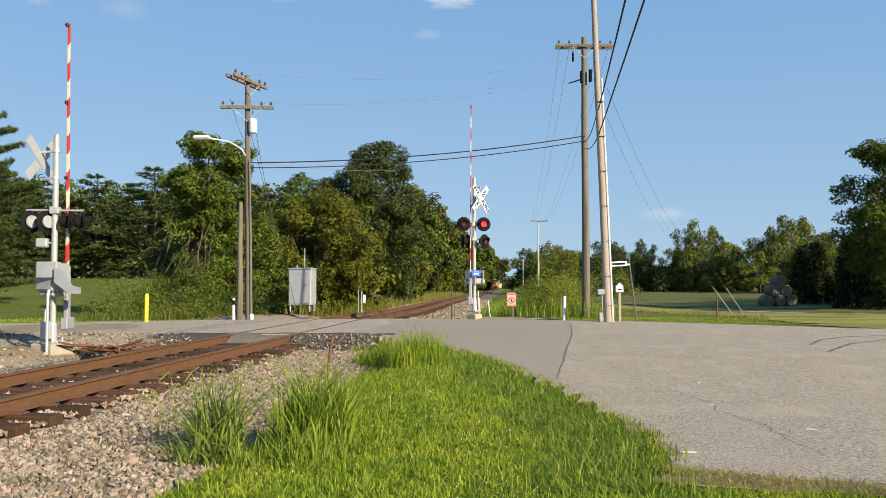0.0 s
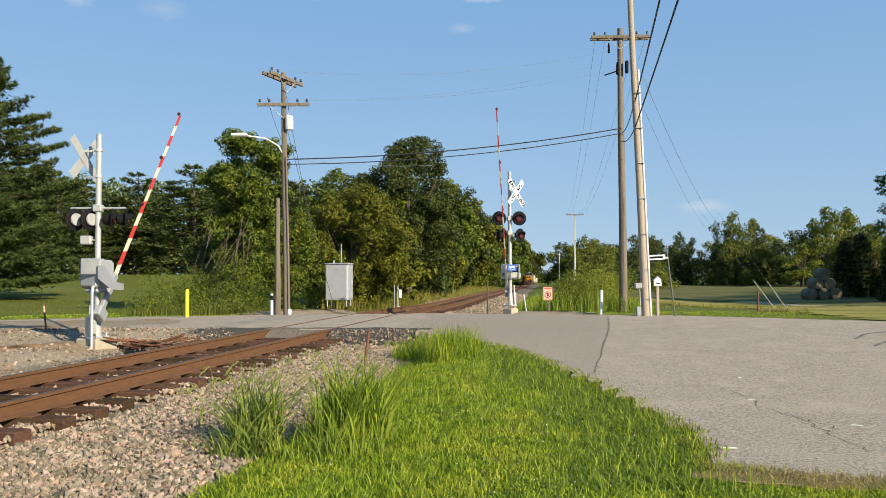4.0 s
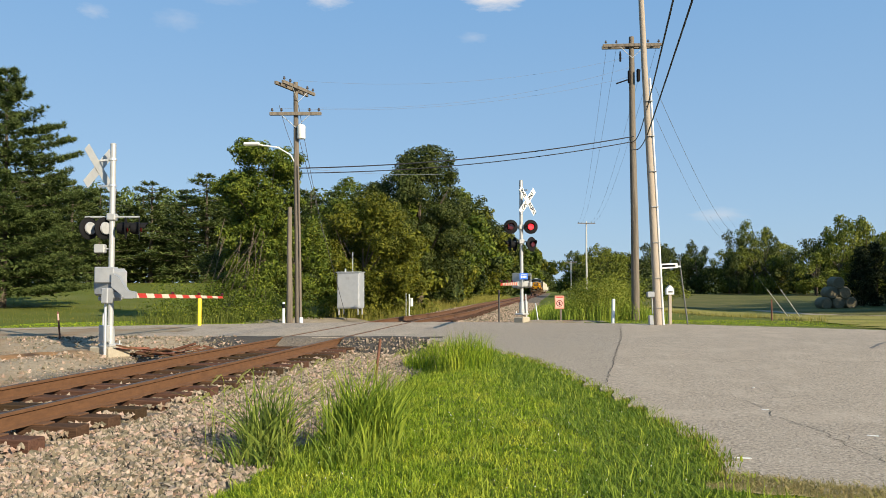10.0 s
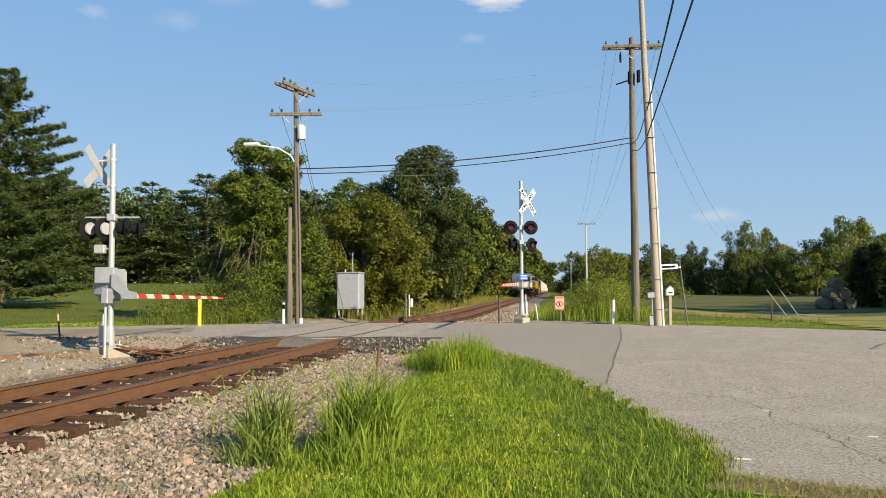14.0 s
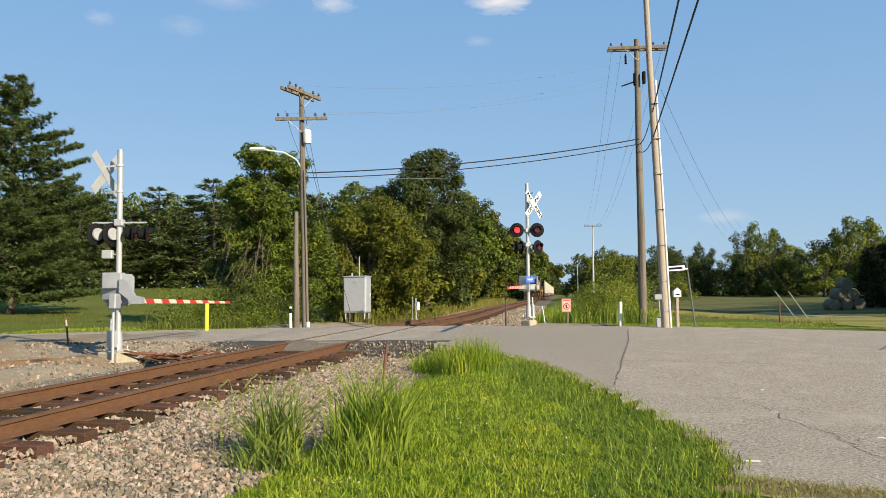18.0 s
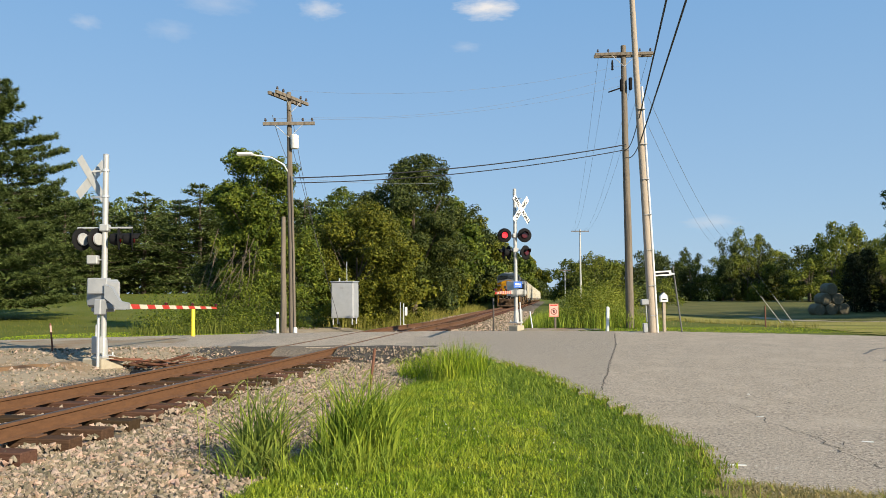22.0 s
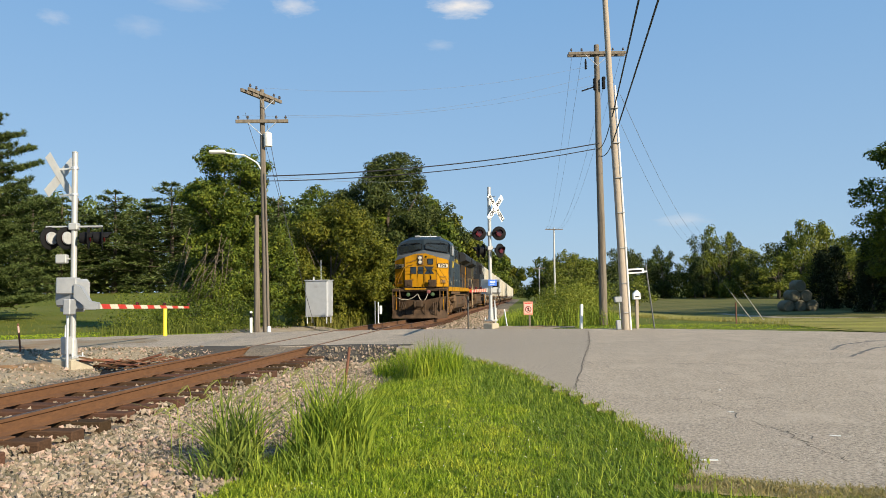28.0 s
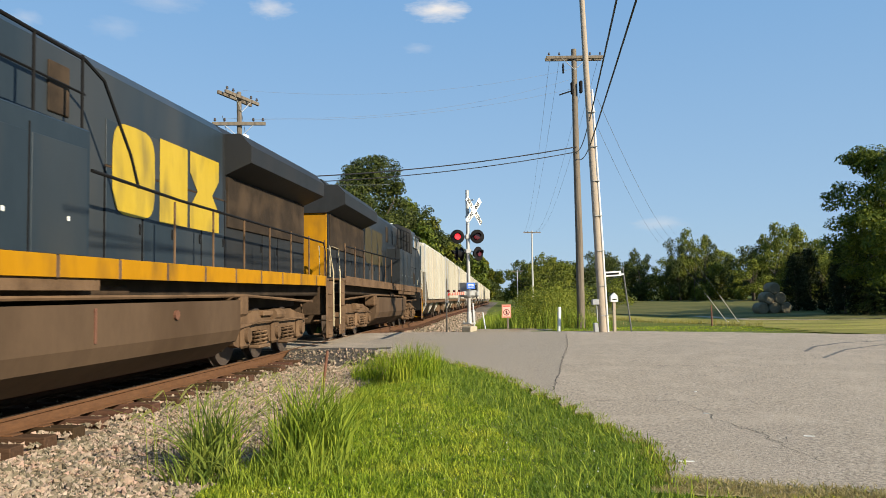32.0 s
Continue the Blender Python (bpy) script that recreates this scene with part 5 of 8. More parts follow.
def lamp_unit(mast, m, lit, hooded=True):
    """Flashing light: round black backing disc, housing, hood and a two-sided lens, added to turn and imitate the
    flash. It faces +x of m.
    """
    rot = m @ pose(0, 0, 0, 0, 90, 0)
    disc = part("backing_disc", G().lathe([(0.02, -0.01), (0.252, -0.008), (0.254, 0.004), (0.245, 0.010), (0.12, 0.010)], 28), black_paint, mast, "round black backing disc", rot, True)
    part("housing", G().lathe([(0.04, -0.20), (0.11, -0.18), (0.135, -0.09), (0.14, -0.01)], 18), black_paint, disc, smooth=True)
    hood = G()
    n = 14
    vs, fs = [], []
    for i in range(n + 1):
        a = math.pi * (0.02 + 0.96 * i / n) + math.pi
        for rr, zz in ((0.128, 0.01), (0.136, 0.22 - 0.10 * abs(i - n / 2) / (n / 2)), (0.128, 0.22 - 0.10 * abs(i - n / 2) / (n / 2)), (0.120, 0.01)):
            vs.append((rr * math.sin(a + math.pi / 2), rr * math.cos(a + math.pi / 2), zz))
    for i in range(n):
        fs += [(4 * i + j, 4 * i + (j + 1) % 4, 4 * i + 4 + (j + 1) % 4, 4 * i + 4 + j) for j in range(4)]
    if hooded:
        part("hood", hood.add(vs, fs), black_paint, disc, smooth=True, m=pose(0, 0, 0, 0, 0, 90))
    # made-up flip lens: lit face in front, dark back behind, turned to imitate flashing
    drum = part("reflector", G().lathe([(0.02, 0.018), (0.10, 0.016), (0.108, 0.004), (0.108, 0.0)], 22), red_lit if lit else red_dark, disc, "red lens of the flashing light", smooth=True)
    part("lens_back", G().lathe([(0.108, 0.0), (0.108, -0.004), (0.10, -0.016), (0.02, -0.018)], 22), red_dark, drum, smooth=True)
    drum.matrix_basis = pose(0, 0, 0.045)
    return drum


def crossbuck(mast, m, written, front, label):
    """X of two boards that faces +x of m."""
    words = (("CROSSING",), ("RAIL", "ROAD"))
    for k, a in enumerate((45, -45)):
        mm = m @ pose(0.016 * k, 0, 0, a, 0, 0)
        board = part("crossbuck_board", G().box((0, 0, 0), (0.008, 1.22, 0.22), b=0.003), front, mast, label, mm)
        if written:
            for w in words[k]:
                off = {"RAIL": -0.36, "ROAD": 0.36, "CROSSING": 0.0}[w]
                part("lettering", text_mesh(w, 0.185, black_paint), None, board, "black capital letters", pose(0.006, off, -0.005, 90, 0, 90))


def signal_mast(x, y, z, road_turn, label, height, written, reach, block=0.62, twist=0.0, up=0.0):
    """Cantilever-less mast with crossbuck, four lights, gate mechanism. +x of the thing looks at approaching drivers."""
    t = thing("crossing_signal", pose(x, y, z, 0, 0, road_turn), label, "railway signal", "crossing signals")
    part("foundation", G().box((0, 0, 0.03 - (0.62 - block) * 0.4), (block, block, 0.46), b=0.03), concrete, t, "weathered concrete block")
    base = part("base_casting", G().box((0, 0, 0.28), (0.36, 0.36, 0.05), b=0.01).lathe([(0.10, 0.30), (0.095, 0.5), (0.085, 0.66), (0.068, 0.70)], 14), silver, t)
    for sx in (-1, 1):
        for sy in (-1, 1):
            part("bolt", G().cyl((sx * 0.14, sy * 0.14, 0.25), (sx * 0.14, sy * 0.14, 0.38), 0.018, n=6), galv, base)
    part("junction_box", G().box((-0.02, 0.19, 0.55), (0.22, 0.14, 0.38), b=0.015), silver, t, "small silver junction box")
    part("mast", G().cyl((0, 0, 0.29), (0, 0, height), 0.064, n=18).lathe([(0.07, height), (0.06, height + 0.02), (0.02, height + 0.035)], 14), silver, t, "round silver-painted mast", smooth=True)
    part("conduit", G().cyl((0.14, 0.12, -0.45), (0.10, 0.10, 1.0), 0.025, n=8), galv, t, smooth=True)
    for zz in (height - 0.35, height - 0.95):
        part("clamp", G().lathe([(0.07, zz - 0.03), (0.082, zz - 0.025), (0.082, zz + 0.025), (0.07, zz + 0.03)], 14).box((reach / 2, 0, zz), (reach, 0.05, 0.04)), galv, t)
    crossbuck(t, pose(reach, 0, height - 0.62 + up, 0, 0, twist), written, white_paint if written else silver, "white crossbuck board" if written else "bare metal back of a crossbuck board")
    return t


def gate(mast, m, length, label):
    """Gate arm that turns about its pivot; lies along +x of m, and rises about y."""
    arm = part("gate_arm", G().box((0.1, 0, 0), (0.5, 0.09, 0.16), b=0.01), case_mat, mast, label, m)
    n = 14
    step = (length - 0.3) / n
    for k in range(n):
        a = 0.30 + k * step
        h = 0.115 - 0.05 * k / n
        g = G().add([(a, -0.016, -h / 2), (a + step, -0.016, -h / 2), (a + step - 0.10, -0.016, h / 2), (a - 0.10, -0.016, h / 2),
                     (a, 0.016, -h / 2), (a + step, 0.016, -h / 2), (a + step - 0.10, 0.016, h / 2), (a - 0.10, 0.016, h / 2)],
                    [(0, 1, 2, 3), (7, 6, 5, 4), (0, 4, 5, 1), (3, 2, 6, 7), (1, 5, 6, 2), (0, 3, 7, 4)])
        part("stripe_panel", g, red_paint if k % 2 else stripe_white, arm, "red reflective stripe" if k % 2 else "white stripe")
    for a in (length * 0.42, length * 0.7, length - 0.06):
        part("gate_lamp", G().box((a, 0, 0.085), (0.09, 0.05, 0.07), b=0.012).cyl((a, -0.035, 0.085), (a, 0.035, 0.085), 0.03, n=10), red_dark, arm, "small red gate lamp")
    part("counterweight", G().box((-0.45, 0, 0), (0.75, 0.10, 0.14), b=0.015).box((-0.72, 0, -0.02), (0.26, 0.16, 0.34), b=0.02), case_mat, arm, "grey counterweight")
    return arm


def mechanism(mast, z, side):
    box = part("gate_mechanism", G().box((0, side * 0.02, z), (0.52, 0.50, 0.62), b=0.05).box((0, side * 0.02, z - 0.36), (0.40, 0.36, 0.12), b=0.03), case_mat, mast, "grey gate motor case")
    part("cover", G().box((0.275, side * 0.02, z + 0.02), (0.03, 0.42, 0.46), b=0.012), case_mat, box)
    part("cover", G().box((-0.275, side * 0.02, z + 0.02), (0.03, 0.42, 0.46), b=0.012), case_mat, box)
    part("bracket", G().box((0, 0, z + 0.30), (0.2, 0.2, 0.08), b=0.01), case_mat, box)
    return box


# mast on the near side of the road: it faces drivers who come from the left, so its back is towards the camera
MAST_L, MAST_R = (-7.55, 17.45), (2.78, 27.45)
left_z, right_z = -0.33, -0.05
signal_l = signal_mast(*MAST_L, left_z, 157, "silver crossing signal with gate, seen from behind", 4.85, False, 0.42, 0.62, 9, 0.10)
signal_r = signal_mast(*MAST_R, right_z, -42, "silver crossing signal with gate, crossbuck and red flashing lights", 5.05, True, 0.28, 0.42, 0.0, -0.13)
mechanism(signal_l, 1.70, 1)
part("arm_bracket", G().prism([(0.0, 0.0), (0.30, -0.24), (0.52, -0.26), (0.52, -0.12), (0.34, -0.08), (0.16, 0.22), (0.0, 0.30)], 0.14, pose(0.20, -0.32, 1.60, 90, 0, 0)), case_mat, signal_l, "grey cast arm bracket", pose(0, 0, 0, 0, 0, -157))
part("cover_plate", G().box((0, -0.36, 1.86), (0.44, 0.05, 0.36), b=0.02), case_mat, signal_l, "grey bolted cover plate", pose(0, 0, 0, 0, 0, -157))
def open_mechanism(mast, z):
    """Smaller gate mechanism: silver frame with dark gear and a cover."""
    box = part("gate_mechanism", G().box((0, 0.02, z), (0.40, 0.36, 0.44), b=0.04), silver, mast, "silver gate motor case")
    part("frame_plate", G().box((0, -0.24, z + 0.02), (0.46, 0.03, 0.52), b=0.01).box((0, 0.27, z + 0.02), (0.46, 0.03, 0.52), b=0.01), silver, box)
    part("gear_cover", G().box((0.22, 0.02, z + 0.10), (0.06, 0.30, 0.18), b=0.02), black_paint, box, "black gear cover")
    part("shaft", G().cyl((0, -0.42, z - 0.08), (0, 0.44, z - 0.08), 0.05, n=12), grime_steel, box)
    part("junction", G().box((-0.02, 0.36, z - 0.16), (0.16, 0.14, 0.2), b=0.02), silver, box)
    part("junction", G().box((0.26, 0.18, z - 0.12), (0.10, 0.12, 0.16), b=0.02), silver, box)
    part("cable", G().tube([(0.1, 0.3, z - 0.2), (0.2, 0.34, z - 0.5), (0.05, 0.2, z - 0.8)], 0.018, 6), black_paint, box, "", None, True)


grime_steel = M("dark_gear_steel", (0.05, 0.045, 0.04), (0.09, 0.08, 0.07), 8, 0.6, 0.4)
open_mechanism(signal_r, 1.46)


def turned(mast, heading):
    """Turn in the mast's space towards a world heading, in degrees from +x."""
    return pose(0, 0, 0, 0, 0, heading - math.degrees(mast.matrix_basis.to_euler().z))


def light_bar(mast, z, heading, reach):
    part("crossarm", G().tube([(-reach, 0, z), (reach, 0, z)], 0.024, 8).box((0, 0, z), (0.2, 0.2, 0.16), b=0.02), silver, mast, "silver light bracket", turned(mast, heading))


LAMPS = {}
part("ground_conduit", G().cyl((0.075, -0.44, -0.45), (0.075, -0.44, 1.30), 0.034, n=10).tube([(0.075, -0.44, 1.28), (0.07, -0.40, 1.4), (0.05, -0.2, 1.45)], 0.034, 8), galv, signal_l, "galvanised cable conduit", turned(signal_l, 0), True)
light_bar(signal_l, 3.18, 0, 0.62)
for dx, head in ((-0.50, -26), (-0.16, -23), (0.34, 16), (0.64, 20)):
    q = lamp_unit(signal_l, turned(signal_l, 0) @ pose(dx, -0.06, 2.92, 0, 0, head), False, head > 0)
    if head < 0:
        # pale lens colour stands in for the sun's reflection
        q.data.materials[0] = sunlit_lens
        q.matrix_basis = q.matrix_basis @ Matrix.Diagonal((1.35, 1.35, 2.2, 1.0))
part("small_box", G().box((-0.26, 0, 2.46), (0.24, 0.16, 0.20), b=0.02).tube([(-0.3, 0, 2.46), (0, 0, 2.46)], 0.02, 6), silver, signal_l, "small silver box", turned(signal_l, 0))
light_bar(signal_r, 3.38, 5, 0.38)
light_bar(signal_r, 2.86, 5, 0.38)
LAMPS["right"] = lamp_unit(signal_r, turned(signal_r, 5) @ pose(0.31, -0.16, 3.38, 0, 0, -90), True)
LAMPS["left"] = lamp_unit(signal_r, turned(signal_r, 5) @ pose(-0.41, -0.16, 3.38, 0, 0, -90), True)
lamp_unit(signal_r, turned(signal_r, 5) @ pose(0.35, -0.12, 2.77, 0, 0, -52), False)
lamp_unit(signal_r, turned(signal_r, 5) @ pose(-0.42, 0.0, 2.77, 0, 0, 184), False)
lamp_unit(signal_r, turned(signal_r, 5) @ pose(-0.22, 0.1, 2.77, 0, 0, 10), False)
notice = turned(signal_r, -84)
part("sign_plate", G().box((0.36, 0.0, 1.62), (0.006, 0.30, 0.22), b=0.002), M("blue_sign", (0.03, 0.12, 0.5), (0.04, 0.15, 0.58), 9, 0.4), signal_r, "small blue emergency notice plate", notice)
for k in range(3):
    part("print_bar", G().box((0.366, 0.0, 1.67 - 0.05 * k), (0.004, 0.2, 0.018)), white_paint, signal_r, "", notice)


def gate_frame(mast, heading, z, off):
    """Pose in the mast's space for an arm that lies along a world heading (degrees from +x)."""
    turn = math.degrees(mast.matrix_basis.to_euler().z)
    return pose(0, 0, z, 0, 0, heading - turn) @ pose(0.22, off, 0)


GATE_L = gate_frame(signal_l, 84.6, 1.40, -0.19)
GATE_R = gate_frame(signal_r, 260.4, 1.36, -0.12)
arm_l = gate(signal_l, GATE_L, 6.0, "red and white striped gate arm")
arm_r = gate(signal_r, GATE_R, 6.4, "red and white striped gate arm")


# ---- poles and wires ----
def sag(a, b, drop, n=16):
    a, b = Vector(a), Vector(b)
    return [a.lerp(b, i / n) - Vector((0, 0, drop * 4 * (i / n) * (1 - i / n))) for i in range(n + 1)]


def wire(a, b, drop, r, mat, label, name="cable"):
    return tagged(part(name, G().tube(sag(a, b, drop), r, 5), mat, None), label, "cable")


def utility_pole(x, y, h, r, mat, lean, label):
    t = thing("utility_pole", at(x, y) @ pose(0, 0, 0, lean[0], lean[1], 0), label, "utility pole", "utility poles")
    g = G().tube([(0, 0, -0.4), (0.01, 0, h * 0.33), (-0.01, 0.01, h * 0.66), (0, 0, h)], r, 14, r * 0.62)
    part("pole", g, mat, t, smooth=True)
    return t


def crossarm(pole, z, length, turn, label="weathered timber crossarm", brace=True):
    m = pose(0, 0, z, 0, 0, turn)
    arm = part("crossarm", G().box((0, -0.14, 0), (length, 0.09, 0.12), b=0.008), pole_wood, pole, label, m)
    for k in (-0.45, -0.27, 0.27, 0.45):
        part("insulator", G().lathe([(0.012, 0), (0.012, 0.05), (0.045, 0.06), (0.05, 0.09), (0.03, 0.12), (0.038, 0.14), (0.01, 0.16)], 10, pose(k * length, -0.14, 0.05)), porcelain, arm, smooth=True)
    if brace:
        for s in (-1, 1):
            part("brace", G().tube([(s * 0.5, -0.17, -0.05), (0, -0.10, -0.5)], 0.014, 5), galv, arm)
    return arm


pole_a = utility_pole(-5.2, 27.6, 9.06, 0.13, pole_wood, (0, -1.0), "weathered wooden utility pole with two crossarms and street light")
crossarm(pole_a, 8.83, 2.1, 68)
part("crossarm", G().box((0, 0.16, 0), (2.1, 0.09, 0.12), b=0.008), pole_wood, pole_a, "weathered timber crossarm", pose(0, 0, 8.83, 0, 0, 68))
crossarm(pole_a, 7.88, 1.85, 4)
part("transformer", G().lathe([(0.13, 6.55), (0.15, 6.58), (0.15, 7.0), (0.155, 7.02), (0.06, 7.08)], 18, pose(0.20, -0.1, 0.42)).box((0.12, -0.05, 7.2), (0.14, 0.06, 0.3)), white_paint, pole_a, "white pole-top transformer", smooth=True)
lamp_arm = part("lamp_arm", G().tube([(0, 0, 6.02), (-0.2, -0.1, 6.4), (-0.6, -0.3, 6.64), (-1.25, -0.6, 6.70)], 0.025, 8), white_paint, pole_a, "white curved lamp arm", smooth=True)
part("lamp_head", G().box((-1.45, -0.68, 6.71), (0.58, 0.24, 0.12), pose(0, 0, 0), b=0.045), white_paint, lamp_arm, "white cobra-head street light")
part("riser", G().tube([(0.09, -0.15, 0), (0.09, -0.14, 3.0), (0.06, -0.12, 6.0)], 0.016, 6), pole_wood, pole_a)
utility_pole(-5.52, 27.5, 4.42, 0.12, pole_wood, (0, 0), "short old wooden pole stump beside a taller pole")
pole_b = utility_pole(7.52, 30.2, 11.25, 0.165, pole_wood, (0, -0.1), "tall weathered wooden utility pole with crossarm")
crossarm(pole_b, 10.88, 2.3, -3)
part("crossarm", G().box((0, 0.14, 0), (2.3, 0.09, 0.12), b=0.008), pole_wood, pole_b, "weathered timber crossarm", pose(0, 0, 10.88, 0, 0, -3))
for sx in (-0.5, 0.5):
    part("arrester", G().lathe([(0.02, 10.2), (0.05, 10.22), (0.035, 10.3), (0.05, 10.34), (0.035, 10.42), (0.05, 10.46), (0.02, 10.62)], 10, pose(sx, -0.2, 0)), black_paint, pole_b, "dark ridged surge arrester", smooth=True)
part("cutout", G().box((-0.16, -0.2, 9.6), (0.10, 0.16, 0.5), b=0.03).box((0.2, -0.2, 9.65), (0.12, 0.16, 0.5), b=0.03).tube([(-0.15, -0.2, 9.5), (-0.7, -0.3, 9.3)], 0.03, 6), black_paint, pole_b, "dark line fuses")
pole_c = utility_pole(7.2, 25.9, 13.5, 0.135, pale_wood, (0, -2.1), "tall pale leaning utility pole with white conduit")
part("conduit", G().tube([(0.165, -0.05, -0.3), (0.155, -0.05, 4.5), (0.14, -0.04, 8.4)], 0.036, 10), white_paint, pole_c, "white plastic conduit", smooth=True)
for zz in (0.6, 1.6, 2.8, 4.0, 5.2, 6.4, 7.6):
    part("strap", G().box((0.06, -0.04, zz), (0.25, 0.24, 0.02), b=0.004), case_mat, pole_c)
part("meter_box", G().box((-0.24, -0.12, 1.06), (0.24, 0.16, 0.19), b=0.02), case_mat, pole_c, "grey meter box")
part("meter_box", G().box((-0.27, -0.12, 0.20), (0.15, 0.14, 0.32), b=0.02).cyl((-0.2, -0.12, 0.4), (-0.2, -0.12, 1.0), 0.02), case_mat, pole_c, "grey cable pedestal")

ax, ay, az = -5.15 - 0.1, 27.6, 0
bx, by = 7.5, 30.1
wire((ax, ay, 5.5), (bx, by, 7.1), 0.25, 0.022, wire_mat, "thick black overhead cable between the poles")
wire((ax, ay, 5.32), (bx, by, 6.9), 0.28, 0.018, wire_mat, "black overhead cable between the poles")
wire((ax + 0.2, ay, 5.5), (0, 32, 5.9), 0.1, 0.006, thin_wire, "thin loose overhead wire")
cx, cy = 6.9, 25.8
wire((cx, cy, 7.2), (1.8, 3.0, 6.05), 0.06, 0.020, wire_mat, "black service cable overhead")
wire((cx, cy, 6.33), (2.39, 3.0, 6.58), 0.06, 0.020, wire_mat, "black service cable overhead")
wire((bx, by, 6.9), (cx, cy, 7.3), 0.25, 0.016, wire_mat, "black cable between the two tall poles")
wire((bx, by, 6.6), (cx, cy, 6.35), 0.2, 0.016, wire_mat, "black cable between the two tall poles")
for k, (dx, z) in enumerate(((-1.0, 10.8), (-0.6, 10.8), (0.6, 10.8), (1.0, 10.8))):
    fx, fy, _ = track_point(105, 9.8)
    wire((bx + dx, by, z), (fx + dx, fy, 9.6), 1.6, 0.006, thin_wire, "thin power line running along the track", "power_line")
for k, (dx, z) in enumerate(((-0.8, 7.7), (0.8, 7.7), (0.0, 8.7))):
    wire((ax + dx, ay, z), (bx, by, 9.5 + 0.4 * k), 0.5, 0.004, thin_wire, "thin power line across the road", "power_line")
wire((cx + 0.3, cy, 7.95), (26.5, 70, 5.8), 0.8, 0.008, thin_wire, "thin line to the far field pole", "power_line")
wire((cx + 0.3, cy, 6.9), (26.5, 72, 5.2), 0.8, 0.006, thin_wire, "thin line to the far field pole", "power_line")
far_wood = M("bleached_pole", (0.38, 0.36, 0.33), (0.50, 0.48, 0.44), 6, 0.85, bump=0.004)
for k, (yy, off, h) in enumerate(((105, 9.8, 10.5), (165, 9.0, 7.4))):
    x, y2, _ = track_point(yy, off)
    far = utility_pole(x, y2, h, 0.14, far_wood, (0, 0.3), "distant pale utility pole with a crossarm")
    crossarm(far, h - 0.25, 2.4, 0, brace=False)

# loose guys and drop wires about the old pole
for k, (p0, p1, drop) in enumerate((((ax, ay, 6.7), (ax + 1.7, ay + 0.6, 0.0), 0.05), ((ax, ay, 5.3), (ax - 3.5, ay + 2.4, -0.2), 0.1), ((ax, ay, 7.8), (ax + 0.9, ay + 0.3, 3.0), 0.15), ((ax - 0.7, ay, 7.8), (ax - 0.15, ay - 0.1, 6.2), 0.12))):
    wire(p0, p1, drop, 0.009, wire_mat, "thin drop wire at the old pole", "drop_wire")

# ---- small things beside the road ----
post = thing("bollard", at(-8.12, 25.6), "yellow marker post at the far road edge", "bollard")
part("tube", G().lathe([(0.062, -0.2), (0.062, 0.9), (0.05, 0.95), (0.01, 0.965)], 14), yellow_post, post, smooth=True)
def marker(x, y, h, r, mat, label, lean=0.0, name="marker_post", cap=None):
    t = thing(name, at(x, y) @ pose(0, 0, 0, 0, lean, 0), label, "marker post")
    part("tube", G().lathe([(r, -0.2), (r, h - 0.04), (r * 0.8, h), (0.005, h + 0.005)], 12), mat, t, smooth=True)
    if cap:
        part("band", G().lathe([(r * 1.05, h - 0.22), (r * 1.05, h - 0.06)], 12), cap, t, "reflective band")
    return t


marker(5.9, 26.9, 0.86, 0.06, white_paint, "white plastic marker post in the grass", 2)
marker(-5.0, 27.0, 0.62, 0.07, white_paint, "white plastic guard at the pole foot")
marker(-5.64, 27.1, 1.0, 0.05, white_paint, "white and black marker behind the old pole", cap=black_paint)
rust = M("rusty_stake", (0.10, 0.045, 0.03), (0.18, 0.09, 0.06), 9, 0.8, bump=0.003)
marker(-1.22, 13.6, 0.82, 0.026, rust, "rusty leaning steel stake in the ballast", 7, "stake")
marker(-9.6, 19.3, 0.75, 0.022, rust, "thin leaning stake with a faded pink top", -6, "stake", M("faded_pink_paint", (0.42, 0.24, 0.20), (0.55, 0.40, 0.34), 8, 0.8, bump=0.002))
marker(1.95, 27.2, 1.42, 0.03, grime_steel, "dark steel post beside the crossing", 0, "steel_post")
marker(3.5, 28.6, 0.7, 0.025, galv, "bent grey post beside the signal", -8, "steel_post")

cab = thing("signal_cabinet", pose(-4.25, 35.1, 0.02, 0, 0, -12), "silver metal signal cabinet on short legs", "cabinet")
alu = M("brushed_aluminium", (0.33, 0.34, 0.355), (0.42, 0.43, 0.445), 4, 0.5, 0.3, bump=0.001, bscale=40)
part("body", G().box((0, 0, 1.0), (1.05, 0.75, 1.62), b=0.02), alu, cab)
part("roof", G().box((0, 0, 1.83), (1.13, 0.85, 0.05), b=0.01), alu, cab)
part("door", G().box((0.0, -0.385, 1.0), (0.98, 0.025, 1.5), b=0.006), alu, cab)
dr = part("door", G().box((0.535, 0, 1.0), (0.025, 0.66, 1.5), b=0.006), alu, cab)
part("handle", G().box((0.56, 0.2, 1.0), (0.03, 0.03, 0.2), b=0.008), galv, dr)
part("vent", G().box((0.0, -0.402, 1.55), (0.16, 0.01, 0.1)), case_mat, cab)
for sx in (-0.45, 0.45):
    for sy in (-0.3, 0.3):
        part("leg", G().cyl((sx, sy, -0.1), (sx, sy, 0.2), 0.03, n=8), galv, cab)
part("antenna", G().cyl((0.1, 0, 1.85), (0.1, 0, 2.75), 0.018, n=8).cyl((-0.25, 0, 1.85), (-0.25, 0, 2.0), 0.04, n=8), galv, cab)

